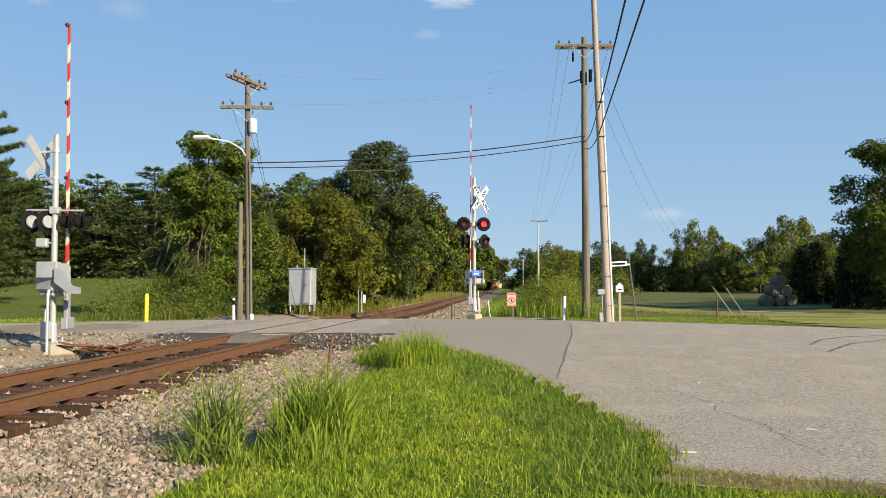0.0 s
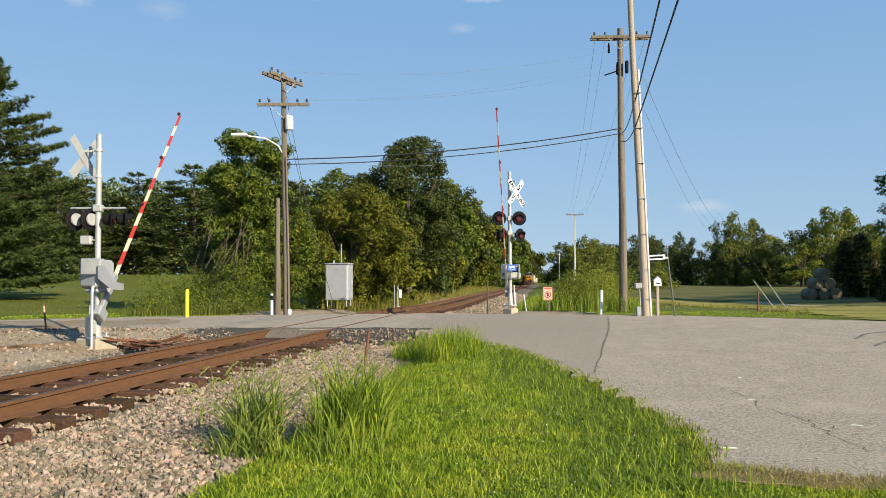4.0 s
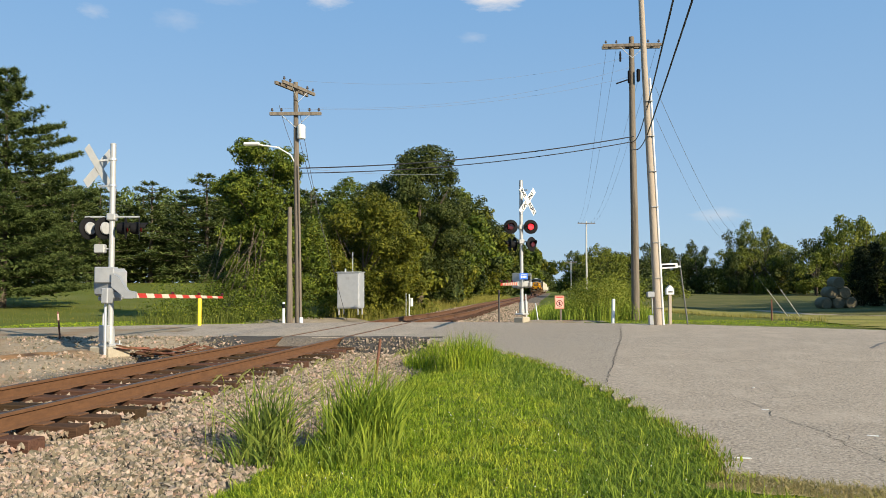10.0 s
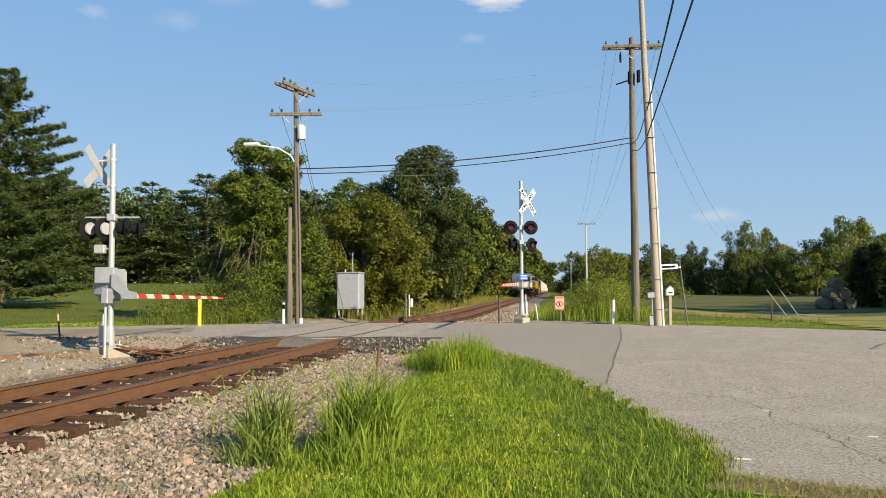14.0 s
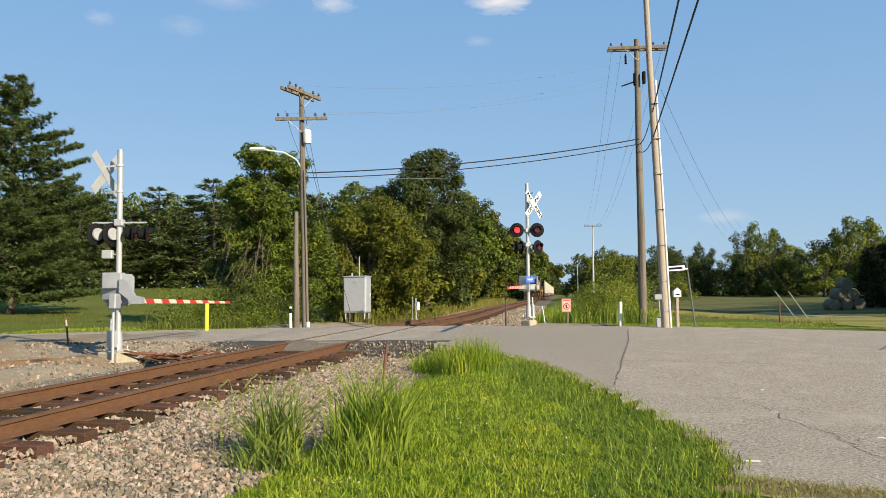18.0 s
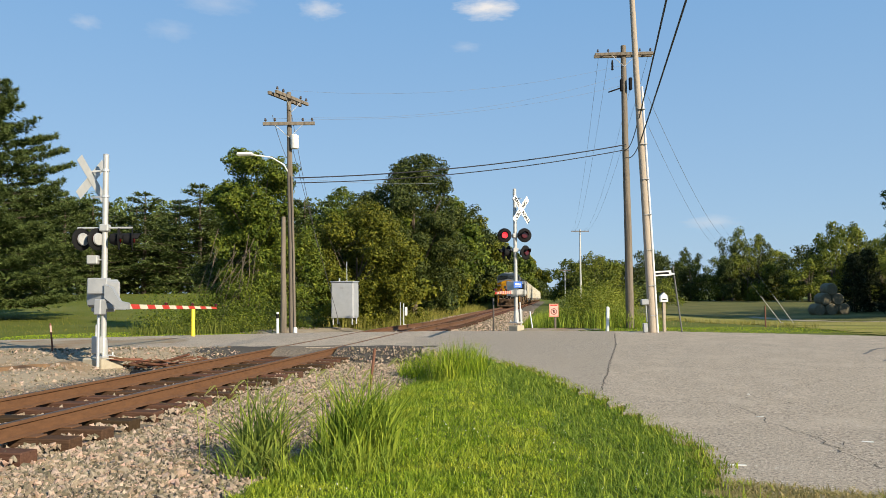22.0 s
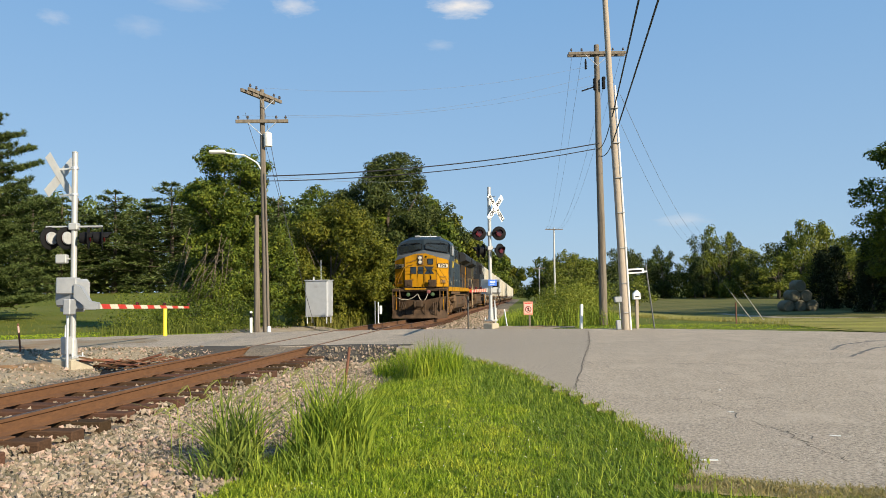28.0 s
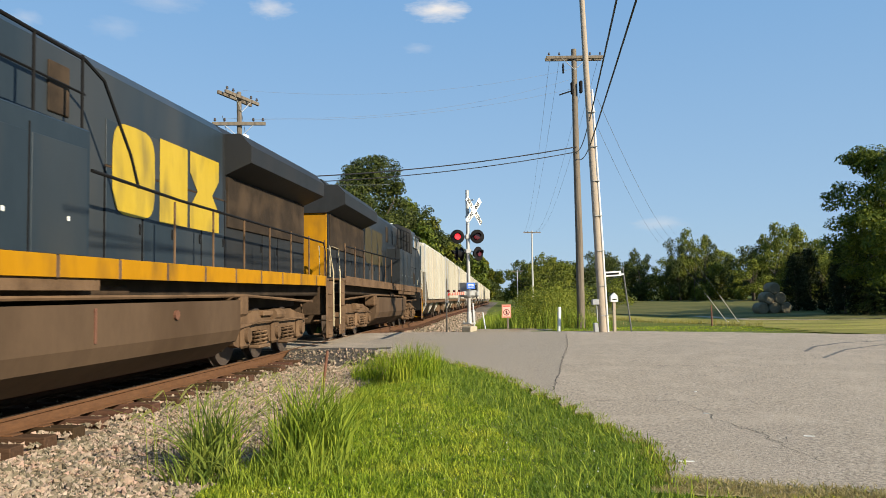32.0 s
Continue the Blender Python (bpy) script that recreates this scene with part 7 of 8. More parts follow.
    r1 = [(x, vee(x, 0.0 if z < 4.3 else 0.09), z) for x, z in front]
    r2 = [(x, 1.12, z) for x, z in ring_]
    r3 = [(x, 2.95, z) for x, z in ring_]
    cab_g = G().add(r1 + r2 + r3, [(i * 10 + j, (i + 1) * 10 + j, (i + 1) * 10 + (j + 1) % 10, i * 10 + (j + 1) % 10) for i in range(2) for j in range(10)] + [(1, 2, 3, 4, 5, 6), (6, 7, 8, 9, 0, 1), tuple(range(29, 19, -1))])
    P("cab", cab_g, skin)
    P("cab_lower", G().box((0, 1.30, 2.5), (3.04, 3.36, 1.56), b=0.02), skin)
    P("roof_unit", G().box((0.0, 2.1, 4.72), (1.2, 1.0, 0.10), b=0.04), white_paint, None, "white air conditioner on the cab roof")
    for s in (-1, 1):
        x0, x1 = 0.10, 1.41
        wy = lambda x, e: vee(x, -e)
        w = P("windscreen", quad_panel([(s * x0, wy(x0, 0.002), 3.97), (s * (x1 - 0.06), wy(x1, 0.002), 3.74), (s * x1, wy(x1, 0.002), 3.79), (s * x1, wy(x1, 0.002), 4.13), (s * (x1 - 0.07), wy(x1, 0.002), 4.19), (s * (x0 + 0.06), wy(x0, 0.002), 4.26), (s * x0, wy(x0, 0.002), 4.21)][::s], 0.012), pane_mat, None, "dark cab windscreen")
        part("window_gasket", G().tube([(s * x0, wy(x0, 0.01), 3.97), (s * (x1 - 0.06), wy(x1, 0.01), 3.74), (s * x1, wy(x1, 0.01), 3.79), (s * x1, wy(x1, 0.01), 4.13), (s * (x1 - 0.07), wy(x1, 0.01), 4.19), (s * (x0 + 0.06), wy(x0, 0.01), 4.26), (s * x0, wy(x0, 0.01), 4.21), (s * x0, wy(x0, 0.01), 3.97)], 0.022, 5), black_paint, w, "black rubber window frame")
        part("wiper", G().tube([(s * 0.7, 0.46, 3.82), (s * 0.22, 0.40, 3.98)], 0.012, 4).tube([(s * 0.7, 0.46, 3.82), (s * 1.25, 0.56, 3.75)], 0.012, 4).box((s * 0.7, 0.48, 3.80), (0.12, 0.08, 0.06), b=0.02), black_paint, w)
        P("sun_visor", G().tube([(s * 0.2, 0.42, 4.30), (s * 1.2, 0.55, 4.26), (s * 1.2, 0.60, 4.20)], 0.022, 5).tube([(s * 0.45, 0.43, 4.29), (s * 0.40, 0.50, 4.38)], 0.016, 4).tube([(s * 1.0, 0.52, 4.27), (s * 0.95, 0.6, 4.34)], 0.016, 4), black_paint)
        # side windows
        sw = P("side_window", G().box((s * 1.515, 1.90, 3.88), (0.03, 1.40, 0.50), b=0.02), pane_mat, None, "cab side window with open sash")
        part("sash", G().box((s * 1.54, 1.52, 3.88), (0.03, 0.26, 0.54), b=0.01), hose_mat, sw)
        part("mullion", G().box((s * 1.535, 2.05, 3.88), (0.02, 0.05, 0.54), b=0.006), case_mat, sw)
        part("curtain", G().box((s * 1.532, 1.80, 3.86), (0.02, 0.10, 0.44), b=0.008), rail_white, sw, "pale folded curtain")
        part("awning", G().box((s * 1.56, 1.90, 4.17), (0.14, 1.5, 0.03), pose(0, 0, 0, 0, s * 2, 0), b=0.008), skin, sw)
        part("armrest", G().box((s * 1.54, 1.90, 3.60), (0.05, 1.45, 0.035), b=0.008), skin, sw)
        mir = P("mirror", G().box((s * 1.60, 1.16, 3.88), (0.10, 0.03, 0.46), b=0.008), case_mat, None, "grey cab side deflector")
        # number boards and text on the cab
        if number:
            nb = P("number_board", G().box((0, 0, 0), (0.66, 0.06, 0.26), b=0.03), black_paint, None, "number board")
            nb.matrix_basis = O @ pose(s * 1.205, -0.625, 2.95, 0, 0, s * 32)
            part("board_face", G().box((0, -0.033, 0), (0.60, 0.012, 0.20), b=0.02), board_white, nb)
            part("numerals", text_mesh(number, 0.205, ink, 0.003), None, nb, "black numerals", pose(0, -0.043, -0.003, 90, 0, 0))
            nt = part("cab_numerals", text_mesh(number, 0.54, gold_logo, 0.003), None, t, "large yellow numerals on the cab side")
            nt.matrix_basis = O @ pose(s * 1.523, 2.05, 3.08, 90, 0, s * 90)
        P("louvre", G().box((s * 1.52, 2.28, 2.18), (0.02, 0.46, 0.52), b=0.006), soot_shade_brown, None, "dark louvre panel")
        P("panel_line", G().box((s * 1.522, 2.3, 2.66), (0.012, 1.9, 0.02)), black_paint)
        P("round_emblem", G().cyl((s * 1.515, 0.42, 2.16), (s * 1.526, 0.42, 2.16), 0.14, n=20), emblem_grey, None, "small round emblem")
        P("notice", G().box((s * 1.523, 0.86, 2.02), (0.006, 0.13, 0.22)), rail_white)
        # ditch lights on the front platform
        dl = P("ditch_light", G().box((s * 0.66, -1.06, 1.99), (0.44, 0.16, 0.38), b=0.03).box((s * 0.66, -1.12, 1.78), (0.60, 0.30, 0.03), b=0.008), grime_dark, None, "front ditch light in its box")
        part("lens", G().cyl((s * 0.60, -1.14, 1.99), (s * 0.60, -1.158, 1.99), 0.08, n=16), headlamp, dl, "glowing lamp")
        part("lens_rim", G().lathe([(0.08, 0), (0.10, 0.005), (0.10, 0.03), (0.084, 0.03)], 16, pose(s * 0.60, -1.14, 1.99, 90, 0, 0)), grime_dark, dl, smooth=True)
        # corner steps
        for k in range(4):
            P("step", G().box((s * 1.32, -1.05, 0.32 + 0.34 * k), (0.42, 0.30, 0.035), b=0.006), gold if k < 3 else grime, None, "yellow-edged step")
        P("step_side", G().box((s * 1.49, -1.05, 0.95), (0.03, 0.62, 1.45), b=0.01).box((s * 1.10, -1.12, 1.0), (0.03, 0.6, 1.3), b=0.01), grime)
        P("handrail", G().tube([(s * 1.54, -0.78, 0.5), (s * 1.54, -0.80, 1.9), (s * 1.42, -0.78, 2.2), (s * 1.0, -1.0, 2.85), (s * 0.85, -1.05, 2.9)], 0.016, 6), gold, None, "bent yellow handrail", True)
        P("facet_edge", G().tube([(s * 0.88, -0.806, 1.82), (s * 0.88, -0.806, 3.45)], 0.014, 5), gold_edge)
        P("handrail", G().tube([(s * 1.30, -1.32, 0.55), (s * 1.30, -1.34, 1.7), (s * 1.12, -1.25, 2.3), (s * 0.85, -1.12, 2.9), (s * 0.2, -1.10, 2.92), (s * 0.2, -1.08, 1.8)], 0.018, 6), gold, None, "yellow front platform handrail", True)
        for k in range(3):
            if s < 0:
                P("grab_iron", G().tube([(-0.75, -0.80, 2.2 + 0.36 * k), (-0.75, -0.88, 2.2 + 0.36 * k), (-0.40, -0.88, 2.2 + 0.36 * k), (-0.40, -0.80, 2.2 + 0.36 * k)], 0.013, 5), gold_edge)
    hl = P("headlight", G().box((-0.02, -0.812, 3.28), (0.34, 0.06, 0.60), b=0.02), gold_edge, None, "twin headlight in a grimy yellow recess")
    part("backing", G().box((-0.02, -0.835, 3.28), (0.25, 0.04, 0.50), b=0.015), black_paint, hl)
    for z in (3.165, 3.395):
        part("rim", G().lathe([(0.085, 0), (0.108, 0.01), (0.104, 0.04), (0.088, 0.04), (0.08, 0.01)], 18, pose(-0.02, -0.855, z, 90, 0, 0)), case_mat, hl, smooth=True)
        part("lens", G().lathe([(0.082, 0.010), (0.065, 0.024), (0.01, 0.032)], 18, pose(-0.02, -0.862, z, 90, 0, 0)), headlamp, hl, "glowing lamp", smooth=True)
    for x0, z in ((-0.72, 3.15), (-0.72, 2.98), (-0.55, 3.22)):
        P("grab_iron", G().tube([(x0, -0.80, z), (x0, -0.86, z), (x0 + 0.30, -0.86, z + 0.06), (x0 + 0.30, -0.80, z + 0.06)], 0.012, 5), gold_edge)
    for s in (-1, 1):
        for z in (2.0, 2.35):
            P("grab_iron", G().tube([(s * 1.05, -0.70, z), (s * 1.08, -0.76, z), (s * 1.36, -0.58, z), (s * 1.36, -0.50, z)], 0.012, 5), gold_edge)
        P("seam", G().tube([(s * 1.50, -0.418, 1.82), (s * 1.50, -0.418, 3.27)], 0.010, 4), gold_edge)
        P("facet_vent", G().box((0, 0, 0), (0.30, 0.014, 0.16), b=0.004).box((0, -0.006, 0.0), (0.26, 0.012, 0.02)).box((0, -0.006, 0.045), (0.26, 0.012, 0.02)).box((0, -0.006, -0.045), (0.26, 0.012, 0.02)), gold_edge).matrix_basis = O @ pose(s * 1.20, -0.605, 2.10, 0, 0, s * 32)
    P("classification_lamp", G().lathe([(0.03, -0.02), (0.05, -0.02), (0.05, 0.02), (0.02, 0.035)], 12, pose(0.30, -0.815, 3.46, 90, 0, 0)), black_paint)
    P("roof_aerial", G().cyl((0.3, 1.2, 4.68), (0.3, 1.2, 4.86), 0.02, n=6).box((-0.45, 1.25, 4.74), (0.30, 0.22, 0.10), b=0.02).tube([(0.6, 0.9, 4.62), (0.6, 0.9, 4.72), (0.95, 0.9, 4.66), (0.95, 0.9, 4.56)], 0.012, 5), case_mat, None, "grey roof aerials and lifting eye")
    nd = P("nose_door", G().box((0.53, -0.815, 2.60), (0.68, 0.03, 1.56), b=0.02), gold, None, "yellow nose door")
    part("door_window", G().box((0.53, -0.84, 3.18), (0.27, 0.02, 0.27), b=0.06), pane_mat, nd)
    part("door_gasket", G().box((0.53, -0.834, 3.18), (0.33, 0.016, 0.33), b=0.07), black_paint, nd)
    part("latch", G().box((0.55, -0.84, 2.3), (0.08, 0.03, 0.22), b=0.01), black_paint, nd)
    for xx in (0.17, 0.89):
        part("door_seam", G().box((xx, -0.826, 2.60), (0.014, 0.012, 1.58)), gold_edge, nd)
    P("emblem", G().box((-0.40, -0.806, 2.72), (0.36, 0.006, 0.42), b=0.002), blue, None, "dark plain block on the nose")
    P("emblem", G().box((-0.02, -0.806, 2.72), (0.30, 0.006, 0.42), b=0.002), blue, None, "dark plain block on the nose")
    P("emblem", G().prism([(0.0, 0), (0.55, 0), (0.40, 0.21), (0.55, 0.42), (0, 0.42), (0.16, 0.21)], 0.006, pose(0.20, -0.834, 2.51, 90, 0, 0)), blue, None, "dark plain block on the nose")
    # front end below the deck
    P("anticlimber", G().box((-0.25, -1.30, 1.68), (1.15, 0.24, 0.11), b=0.02), gold, None, "yellow front step edge")
    P("platform", G().box((0, -1.05, 1.62), (3.0, 0.62, 0.14), b=0.02), grime_dark)
    # black on this plate stands in for the shadow under the platform
    P("end_plate", G().box((0, -0.72, 1.12), (2.9, 0.10, 0.95), b=0.02), black_paint)
    plow = G()
    n = 9
    vs = []
    for i in range(n):
        x = -1.52 + 3.04 * i / (n - 1)
        bow = 0.34 * (1 - (x / 1.52) ** 2)
        rim = 1.02 + 0.28 * abs(x) / 1.52
        vs += [(x, -1.30 - bow * 0.6, rim), (x, -1.22 - bow * 0.4, 0.55), (x, -1.50 - bow, 0.10), (x, -1.44 - bow, 0.10), (x, -1.16 - bow * 0.4, 0.55), (x, -1.24 - bow * 0.6, rim)]
    plow.add(vs, [((i * 6 + j), (i * 6 + (j + 1) % 6), (i * 6 + 6 + (j + 1) % 6), (i * 6 + 6 + j)) for i in range(n - 1) for j in range(6)] + [tuple(range(6)), tuple(range(n * 6 - 1, n * 6 - 7, -1))])
    P("plough", plow, grime_plow, None, "rust-brown snow plough", True)
    P("coupler", G().box((0, -1.62, 0.88), (0.26, 0.9, 0.26), b=0.05).box((0.06, -2.05, 0.88), (0.42, 0.26, 0.40), b=0.07).box((-0.16, -2.2, 0.88), (0.12, 0.22, 0.34), b=0.04), grime_dark, None, "front coupler")
    P("cable_loop", G().tube([(-1.2, -1.36, 1.22)] + [(-1.2 + 1.12 * u, -1.48, 1.22 + 0.20 * u ** 2 - 0.62 * u * (1 - u)) for u in np.linspace(0.1, 1, 8)] + [(-0.08 + 0.56 * u, -1.50 + 0.08 * u, 1.42 + 0.08 * u - 1.75 * u * (1 - u)) for u in np.linspace(0.1, 1, 10)], 0.022, 7), hose_mat, None, "pale jumper cable loop", True)
    for x, mt in ((-0.62, signal_green), (0.72, signal_green), (0.50, signal_pink)):
        P("receptacle", G().lathe([(0.03, -0.08), (0.10, -0.08), (0.11, 0.0), (0.09, 0.08), (0.03, 0.09)], 14, pose(x, -1.40, 1.38 if mt is signal_green else 1.52, 90, 0, 0)), mt, None, "faded cable socket cover")
    for x in (-0.95, -0.85, -0.75, 0.75, 0.85, 0.95, -0.3, 0.3):
        P("brake_hose", G().tube([(x, -1.35, 1.0), (x * 1.02, -1.55, 0.7), (x * 0.98, -1.62, 0.35), (x * 0.96, -1.56, 0.2)], 0.026, 6), grime_dark, None, "", True)
    # body behind the cab
    P("equipment_cab", G().box((0, 4.5, 2.50), (3.03, 4.36, 1.56), b=0.02), skin)
    hood = [(-0.98, 1.73), (0.98, 1.73), (0.98, 4.35), (0.80, 4.54), (-0.80, 4.54), (-0.98, 4.35)]
    P("hood", loft([(2.32, hood), (11.9, hood)]), skin)
    P("rear_hood", loft([(11.9, hood), (17.05, hood)]), soot, None, "sooty rear part of the hood")
    P("end_panel", G().box((0, 17.06, 2.72), (1.90, 0.03, 1.95), b=0.01), gold, None, "yellow panel on the hood end")
    if number is None:
        P("print_bar", G().box((0, 17.08, 3.50), (0.5, 0.01, 0.14)), black_paint)
    rad = [(-0.98, 3.58), (0.98, 3.58), (1.50, 3.80), (1.50, 4.12), (1.28, 4.36), (-1.28, 4.36), (-1.50, 4.12), (-1.50, 3.80)]
    P("radiator", loft([(12.0, rad), (17.15, rad)]), soot, None, "overhanging radiator housing")
    P("radiator_grille", G().box((1.0, 14.5, 3.08), (0.06, 4.9, 0.95), b=0.01).box((-1.0, 14.5, 3.08), (0.06, 4.9, 0.95), b=0.01), soot_shade_brown, None, "dusty radiator screen")
    P("roof_blower", G().box((0, 8.4, 4.52), (1.3, 3.0, 0.16), b=0.04).cyl((0, 9.4, 4.5), (0, 9.4, 4.75), 0.28, n=16), skin)
    for s in (-1, 1):
        for k in range(9):
            a = 7.9 + 1.02 * k
            dp = P("hood_door", G().box((s * 0.985, a + 0.5, 2.42), (0.016, 0.96, 1.30), b=0.004), skin if a < 11.5 else soot)
            part("latch", G().box((s * 0.998, a + 0.92, 2.3), (0.02, 0.03, 0.16)), black_paint, dp)
            P("seam", G().box((s * 0.982, a, 2.42), (0.012, 0.035, 1.36)), black_paint)
            P("seam", G().box((s * 0.982, a + 0.5, 3.095), (0.012, 1.0, 0.025)), grime_dark)
            if a < 10.2 or a > 11.4:
                P("hood_door", G().box((s * 0.985, a + 0.5, 3.42 if a < 10.4 else 3.2), (0.014, 0.96, 0.62 if a < 10.4 else 0.20), b=0.004), skin if a < 11.5 else soot)
        for k in range(4):
            P("seam", G().box((s * 1.514, 2.32 + 1.08 * k, 2.45), (0.012, 0.025, 1.4)), black_paint)
            P("equipment_door", G().box((s * 1.517, 2.86 + 1.08 * k, 2.42), (0.012, 1.0, 1.25), b=0.004), skin)
            P("notice", G().box((s * 1.526, 3.0 + 1.08 * k, 2.2), (0.004, 0.05, 0.05)), white_paint)
        for k in range(3):
            P("hood_vent", G().box((s * 0.99, (3.3, 4.85, 6.85)[k], 3.85), (0.03, 1.0 if k < 2 else 0.42, 0.62), b=0.01), (skin, dark_blue, soot_shade_brown)[k])
        # roof-edge railing and walkway handrail
        P("handrail", G().tube([(s * 1.42, 3.05, 4.24), (s * 1.42, 6.7, 4.14), (s * 1.46, 7.05, 3.98), (s * 1.49, 7.65, 3.15), (s * 1.49, 7.85, 2.76)], 0.022, 6), black_paint, None, "dark handrail curving down from the roof edge", True)
        P("handrail", G().tube([(s * 1.49, 6.75, 2.82), (s * 1.49, 9.0, 2.74), (s * 1.49, 17.1, 2.62), (s * 1.49, 17.25, 2.4), (s * 1.49, 17.3, 1.7)], 0.022, 6), black_paint, None, "dark walkway handrail", True)
        P("handrail", G().tube([(s * 1.42, 3.05, 3.80), (s * 1.42, 6.7, 3.72)], 0.016, 5), black_paint)
        for a in (3.05, 3.95, 4.85, 5.75, 6.65):
            P("stanchion", G().cyl((s * 1.42, a, 3.26), (s * 1.42, a, 4.18), 0.02, n=6), black_paint)
        for k in range(7):
            P("stanchion", G().cyl((s * 1.49, 8.9 + 1.38 * k, 1.7), (s * 1.49, 8.9 + 1.38 * k, 2.70), 0.018, n=6), grime)
        plain_logo(t, O @ Matrix(((0, 0, s, s * 0.997), (s, 0, 0, 8.02 if s > 0 else 11.68), (0, 1, 0, 2.46), (0, 0, 0, 1))), logo_mat, "yellow plain block emblem on the hood")
        # rear steps
        for k in range(4):
            P("step", G().box((s * 1.32, 17.62, 0.32 + 0.34 * k), (0.42, 0.30, 0.035), b=0.006), grime)
        P("step_side", G().box((s * 1.49, 17.62, 0.95), (0.03, 0.62, 1.45), b=0.01), grime)
        P("handrail", G().tube([(s * 1.52, 17.95, 0.5), (s * 1.52, 17.95, 1.9), (s * 1.45, 17.8, 2.5), (s * 1.2, 17.75, 2.6), (s * 1.2, 17.75, 1.75)], 0.02, 6), rail_white, None, "pale end handrail", True)
        # along the underframe
        P("air_pipe", G().tube([(s * 1.36, 0.3, 1.18), (s * 1.38, 4.0, 1.14), (s * 1.38, 4.7, 1.32), (s * 1.38, 12.0, 1.32), (s * 1.36, 16.5, 1.16)], 0.03, 6), grime)
        P("air_tank", G().cyl((s * 1.18, 5.4, 1.40), (s * 1.18, 8.0, 1.40), 0.11, n=12), grime_dark, None, "", True)
        P("equipment_box", G().box((s * 1.22, 4.45, 1.12), (0.40, 0.55, 0.42), b=0.05), grime)
        P("equipment_box", G().box((s * 1.22, 11.9, 1.14), (0.40, 0.4, 0.40), b=0.05), grime)
    tank = [(-0.95, 0.24), (0.95, 0.24), (1.38, 0.52), (1.46, 0.72), (1.46, 1.24), (-1.46, 1.24), (-1.46, 0.72), (-1.38, 0.52)]
    P("fuel_tank", loft([(4.75, [(x * 0.94, z) for x, z in tank]), (4.85, tank), (11.55, tank), (11.65, [(x * 0.94, z) for x, z in tank])]), tank_mat, None, "dusty brown fuel tank")
    P("fuel_gauge", G().box((1.468, 6.9, 0.98), (0.012, 0.05, 0.42)).cyl((1.46, 9.0, 1.05), (1.50, 9.0, 1.05), 0.07, n=12), rust)
    P("end_plate", G().box((0, 17.5, 1.2), (2.9, 0.10, 0.8), b=0.02), grime_dark)
    P("coupler", G().box((0, 17.95, 0.88), (0.26, 0.9, 0.26), b=0.05).box((0, 18.4, 0.88), (0.42, 0.26, 0.40), b=0.07), grime_dark, None, "rear coupler")
    engine_bogie(t, 2.1 - 8.0, 0)
    engine_bogie(t, 14.2 - 8.0, 180)
    return t


lead = locomotive("dark blue diesel locomotive with a yellow nose and grimy underframe", blue, gold, "5246", gold_logo)
second = locomotive("grimy dark diesel locomotive coupled backwards behind the leader", dark_blue, grime, None, M("grimy_emblem", (0.035, 0.030, 0.018), (0.07, 0.058, 0.030), 3, 0.7))


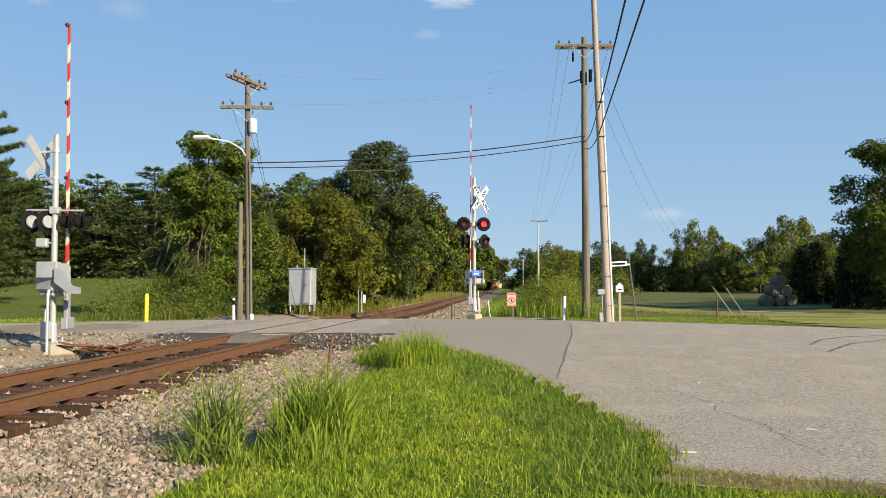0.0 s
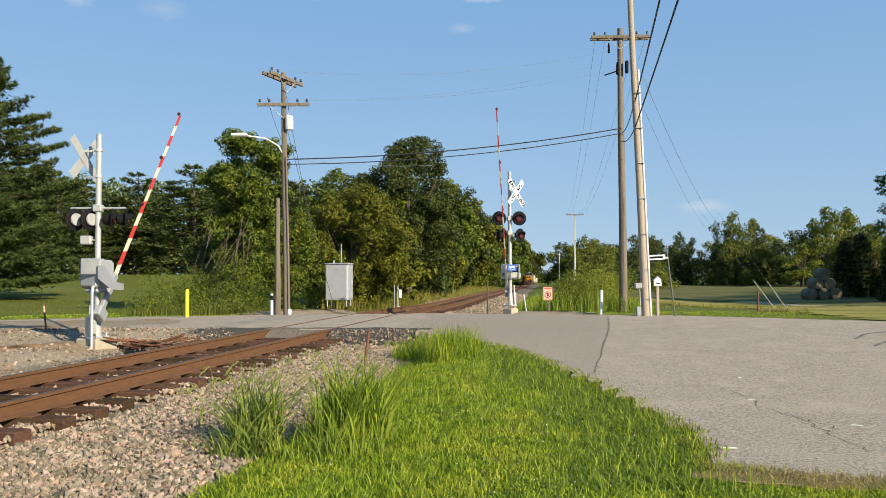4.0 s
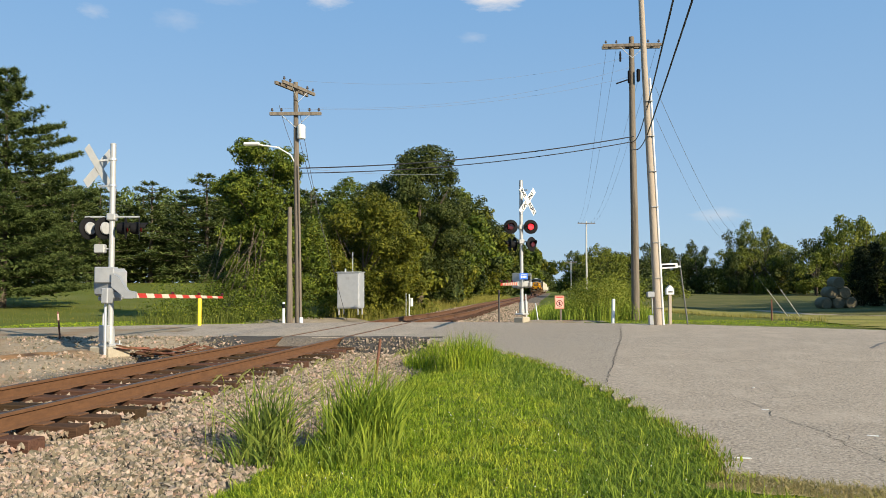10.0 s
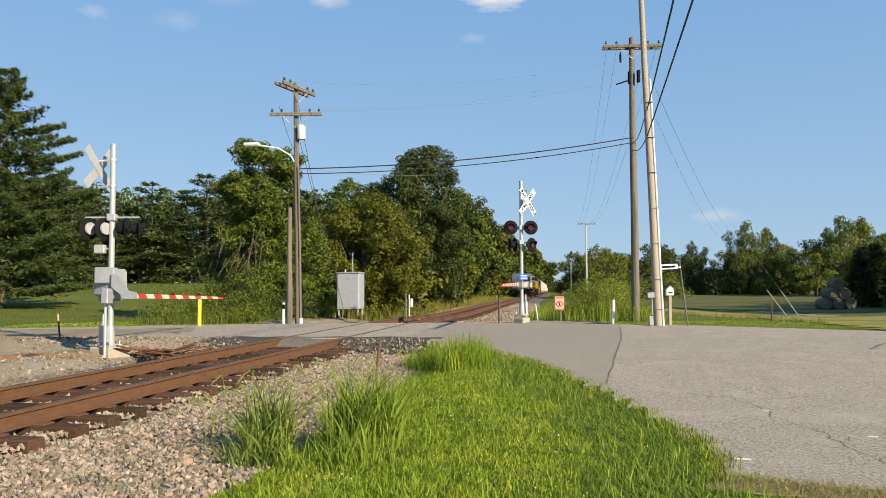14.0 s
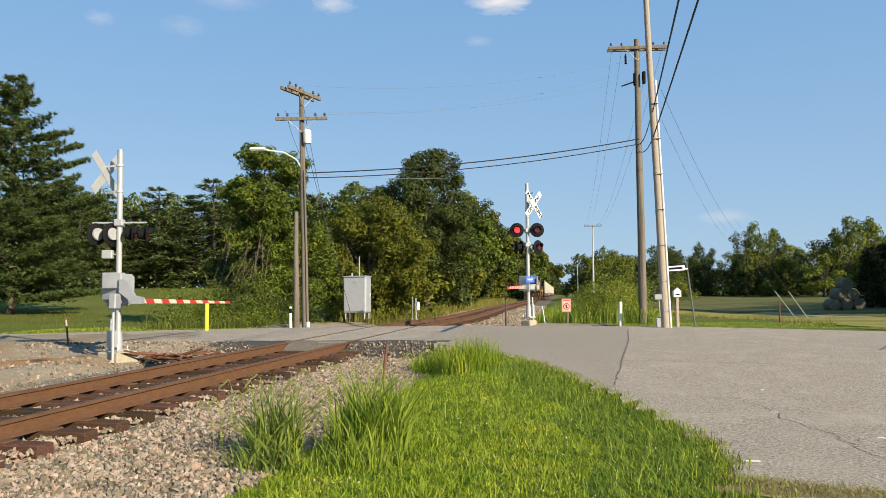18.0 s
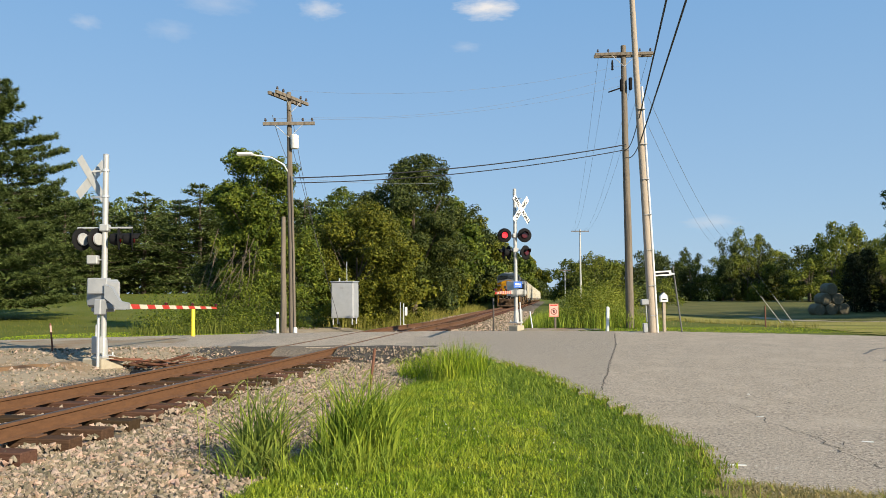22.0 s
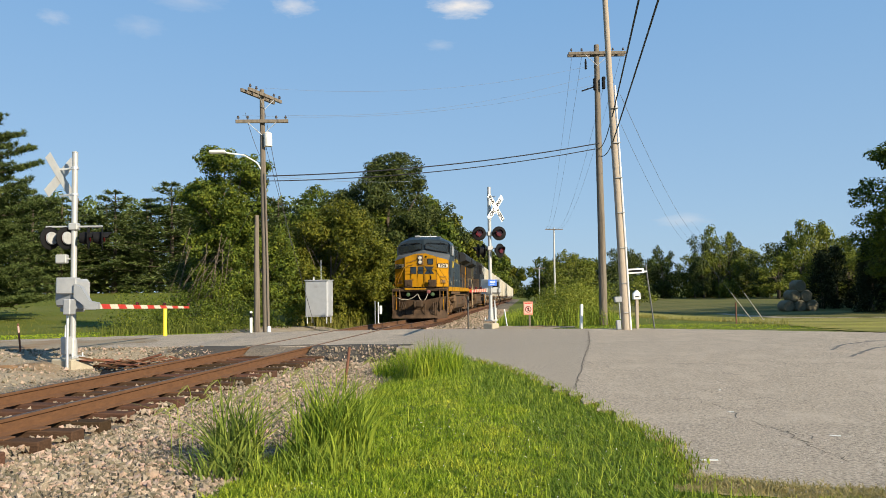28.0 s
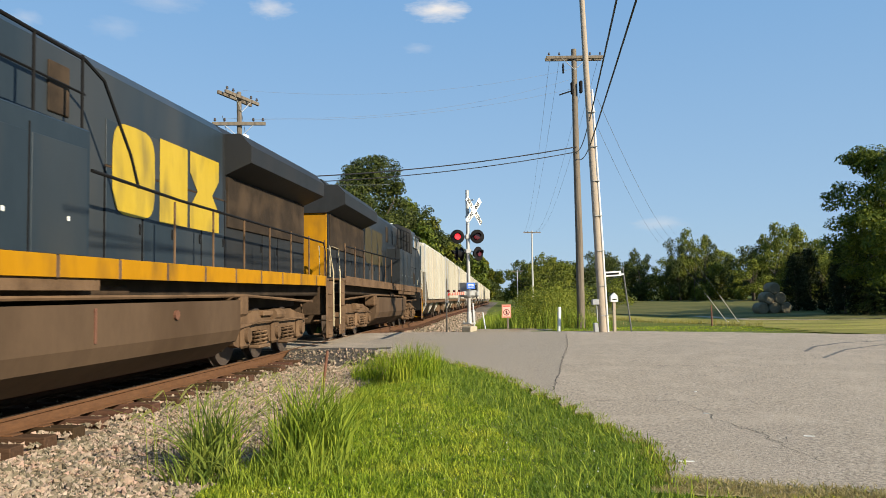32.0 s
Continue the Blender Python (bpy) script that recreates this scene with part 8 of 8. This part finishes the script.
def hopper():
    t = thing("hopper_wagon", pose(0, 0, 0), "cream covered hopper wagon with sloping ends", "rail wagon", "wagons of the train")
    L = 15.2
    sec = lambda w, z0, zt: [(-w, z0), (w, z0), (w, zt - 0.35), (w * 0.86, zt - 0.10), (w * 0.45, zt), (-w * 0.45, zt), (-w * 0.86, zt - 0.10), (-w, zt - 0.35)]
    part("body", loft([(-L / 2 + 0.55, sec(1.50, 2.75, 4.40)), (-L / 2 + 1.9, sec(1.53, 1.25, 4.52)), (L / 2 - 1.9, sec(1.53, 1.25, 4.52)), (L / 2 - 0.55, sec(1.50, 2.75, 4.40))]), cream, t)
    part("sill", G().box((0, 0, 1.14), (2.9, L, 0.22), b=0.02), grime, t)
    for k in range(11):
        y = -L / 2 + 1.9 + k * (L - 3.8) / 10
        for s in (-1, 1):
            part("side_rib", G().box((s * 1.545, y, 2.75), (0.05, 0.09, 2.9), b=0.01), cream, t)
    for k in range(3):
        y = -3.9 + 3.9 * k
        part("hopper_chute", loft([(y - 1.5, [(-1.2, 1.1), (1.2, 1.1), (1.2, 1.25), (-1.2, 1.25)]), (y, [(-0.9, 0.35), (0.9, 0.35), (1.3, 1.25), (-1.3, 1.25)]), (y + 1.5, [(-1.2, 1.1), (1.2, 1.1), (1.2, 1.25), (-1.2, 1.25)])]), cream, t)
    part("running_board", G().box((0, 0, 4.60), (0.9, L - 1.0, 0.05)), galv, t)
    for k in range(8):
        part("hatch", G().box((0, -5.6 + 1.6 * k, 4.56), (0.7, 1.2, 0.12), b=0.03), cream, t)
    for e in (-1, 1):
        part("end_frame", G().box((1.35, e * (L / 2 - 0.1), 2.0), (0.08, 0.08, 1.7)).box((-1.35, e * (L / 2 - 0.1), 2.0), (0.08, 0.08, 1.7)).box((0, e * (L / 2 - 0.1), 2.75), (2.8, 0.08, 0.1)), cream, t)
        for s in (-1, 1):
            part("ladder", G().box((s * 1.5, e * (L / 2 - 0.35), 2.6), (0.03, 0.04, 3.4)).box((s * 1.5, e * (L / 2 - 0.75), 2.6), (0.03, 0.04, 3.4)), galv, t)
        part("coupler", G().box((0, e * (L / 2 + 0.35), 0.88), (0.3, 0.8, 0.3), b=0.05), grime_dark, t)
        b = part("bogie", G().box((0, 0, 0.60), (2.0, 0.5, 0.3), b=0.04), grime, t, "two-axle bogie", pose(0, e * (L / 2 - 1.6), 0))
        for s in (-1, 1):
            part("side_frame", G().prism([(-1.15, 0.42), (-0.7, 0.36), (-0.35, 0.2), (0.35, 0.2), (0.7, 0.36), (1.15, 0.42), (1.1, 0.66), (0.5, 0.84), (-0.5, 0.84), (-1.1, 0.66)], 0.14, Matrix(((0, 0, 1, s * 1.0 - 0.07), (1, 0, 0, 0), (0, 1, 0, 0), (0, 0, 0, 1)))), grime, b)
        for y in (-0.88, 0.88):
            wheelset(b, y, 0.43)
    return t


first_wagon = hopper()
wagons = [first_wagon] + [copy_thing(first_wagon, pose(0, 0, 0)) for _ in range(13)]


def motions():
    """Everything that moves: train, wheels, gates and flashing lights."""
    times = (0, 2, 4, 6, 8, 10, 12, 14, 16, 18, 20, 21, 22, 23, 24, 25, 26, 27, 28, 29, 30, 31, 32)
    walk(lead, [(t, ride(train_front(t) + 8.0, 6.05)) for t in times])
    back = pose(0, 0, 0, 0, 0, 180)
    walk(second, [(t, ride(train_front(t) + 28.2, 6.05) @ back) for t in times])
    for k, w in enumerate(wagons):
        walk(w, [(t, ride(train_front(t) + 46.7 + 16.4 * k, 6.0)) for t in times])
    steps = [i / 15 for i in range(481)]
    for w, y, r_, turn in WHEELS:
        sign = 1 if turn == 0 else -1
        if w.parent.parent is second:
            sign = -sign
        per = -math.degrees(9.6 / r_) * sign
        walk(w, [(t, pose(0, y, r_, -per * t, 0, 0)) for t in steps])
    lift = [(0, 91.5), (1, 82), (2, 71.5), (3, 61), (3.5, 56.5), (4.5, 47), (5.5, 36.5), (6, 31.0), (6.5, 23.5), (7, 17.5), (7.5, 11.5), (8, 5.5), (8.5, 1.5), (9, 0.4), (9.6, -1.0), (10.2, -1.5), (32, -1.5)]
    walk(arm_l, [(t, GATE_L @ pose(0, 0, 0, 0, -a, 0)) for t, a in lift])
    walk(arm_r, [(t, GATE_R @ pose(0, 0, 0, 0, -a - 1.3, 0)) for t, a in lift])
    beat, dark_spells = 0.619, ((2.35, 4.6), (13.92, 15.6), (27.86, 30.35))    # both lenses keep their dark backs forward in these spells
    for side in ("left", "right"):
        def lit(t):
            return not any(a <= t < b for a, b in dark_spells) and (int((t - 0.5) // beat) % 2 == (1 if side == "right" else 0))

        home = LAMPS[side].matrix_basis.copy()
        changes = sorted([0.5 + beat * k for k in range(51)] + [t for spell in dark_spells for t in spell])
        on, a = lit(0.0), 0 if lit(0.0) else 180
        out = [(0.0, a)]
        for t in changes:
            if lit(t + 0.03) != on:
                out += [(t - 0.067, a), (t - 0.033, a + 60), (t, a + 120), (t + 0.033, a + 180)]
                on, a = not on, a + 180
        walk(LAMPS[side], [(t, home @ pose(0, 0, 0, 0, q, 0)) for t, q in out + [(32.0, a)]])


motions()
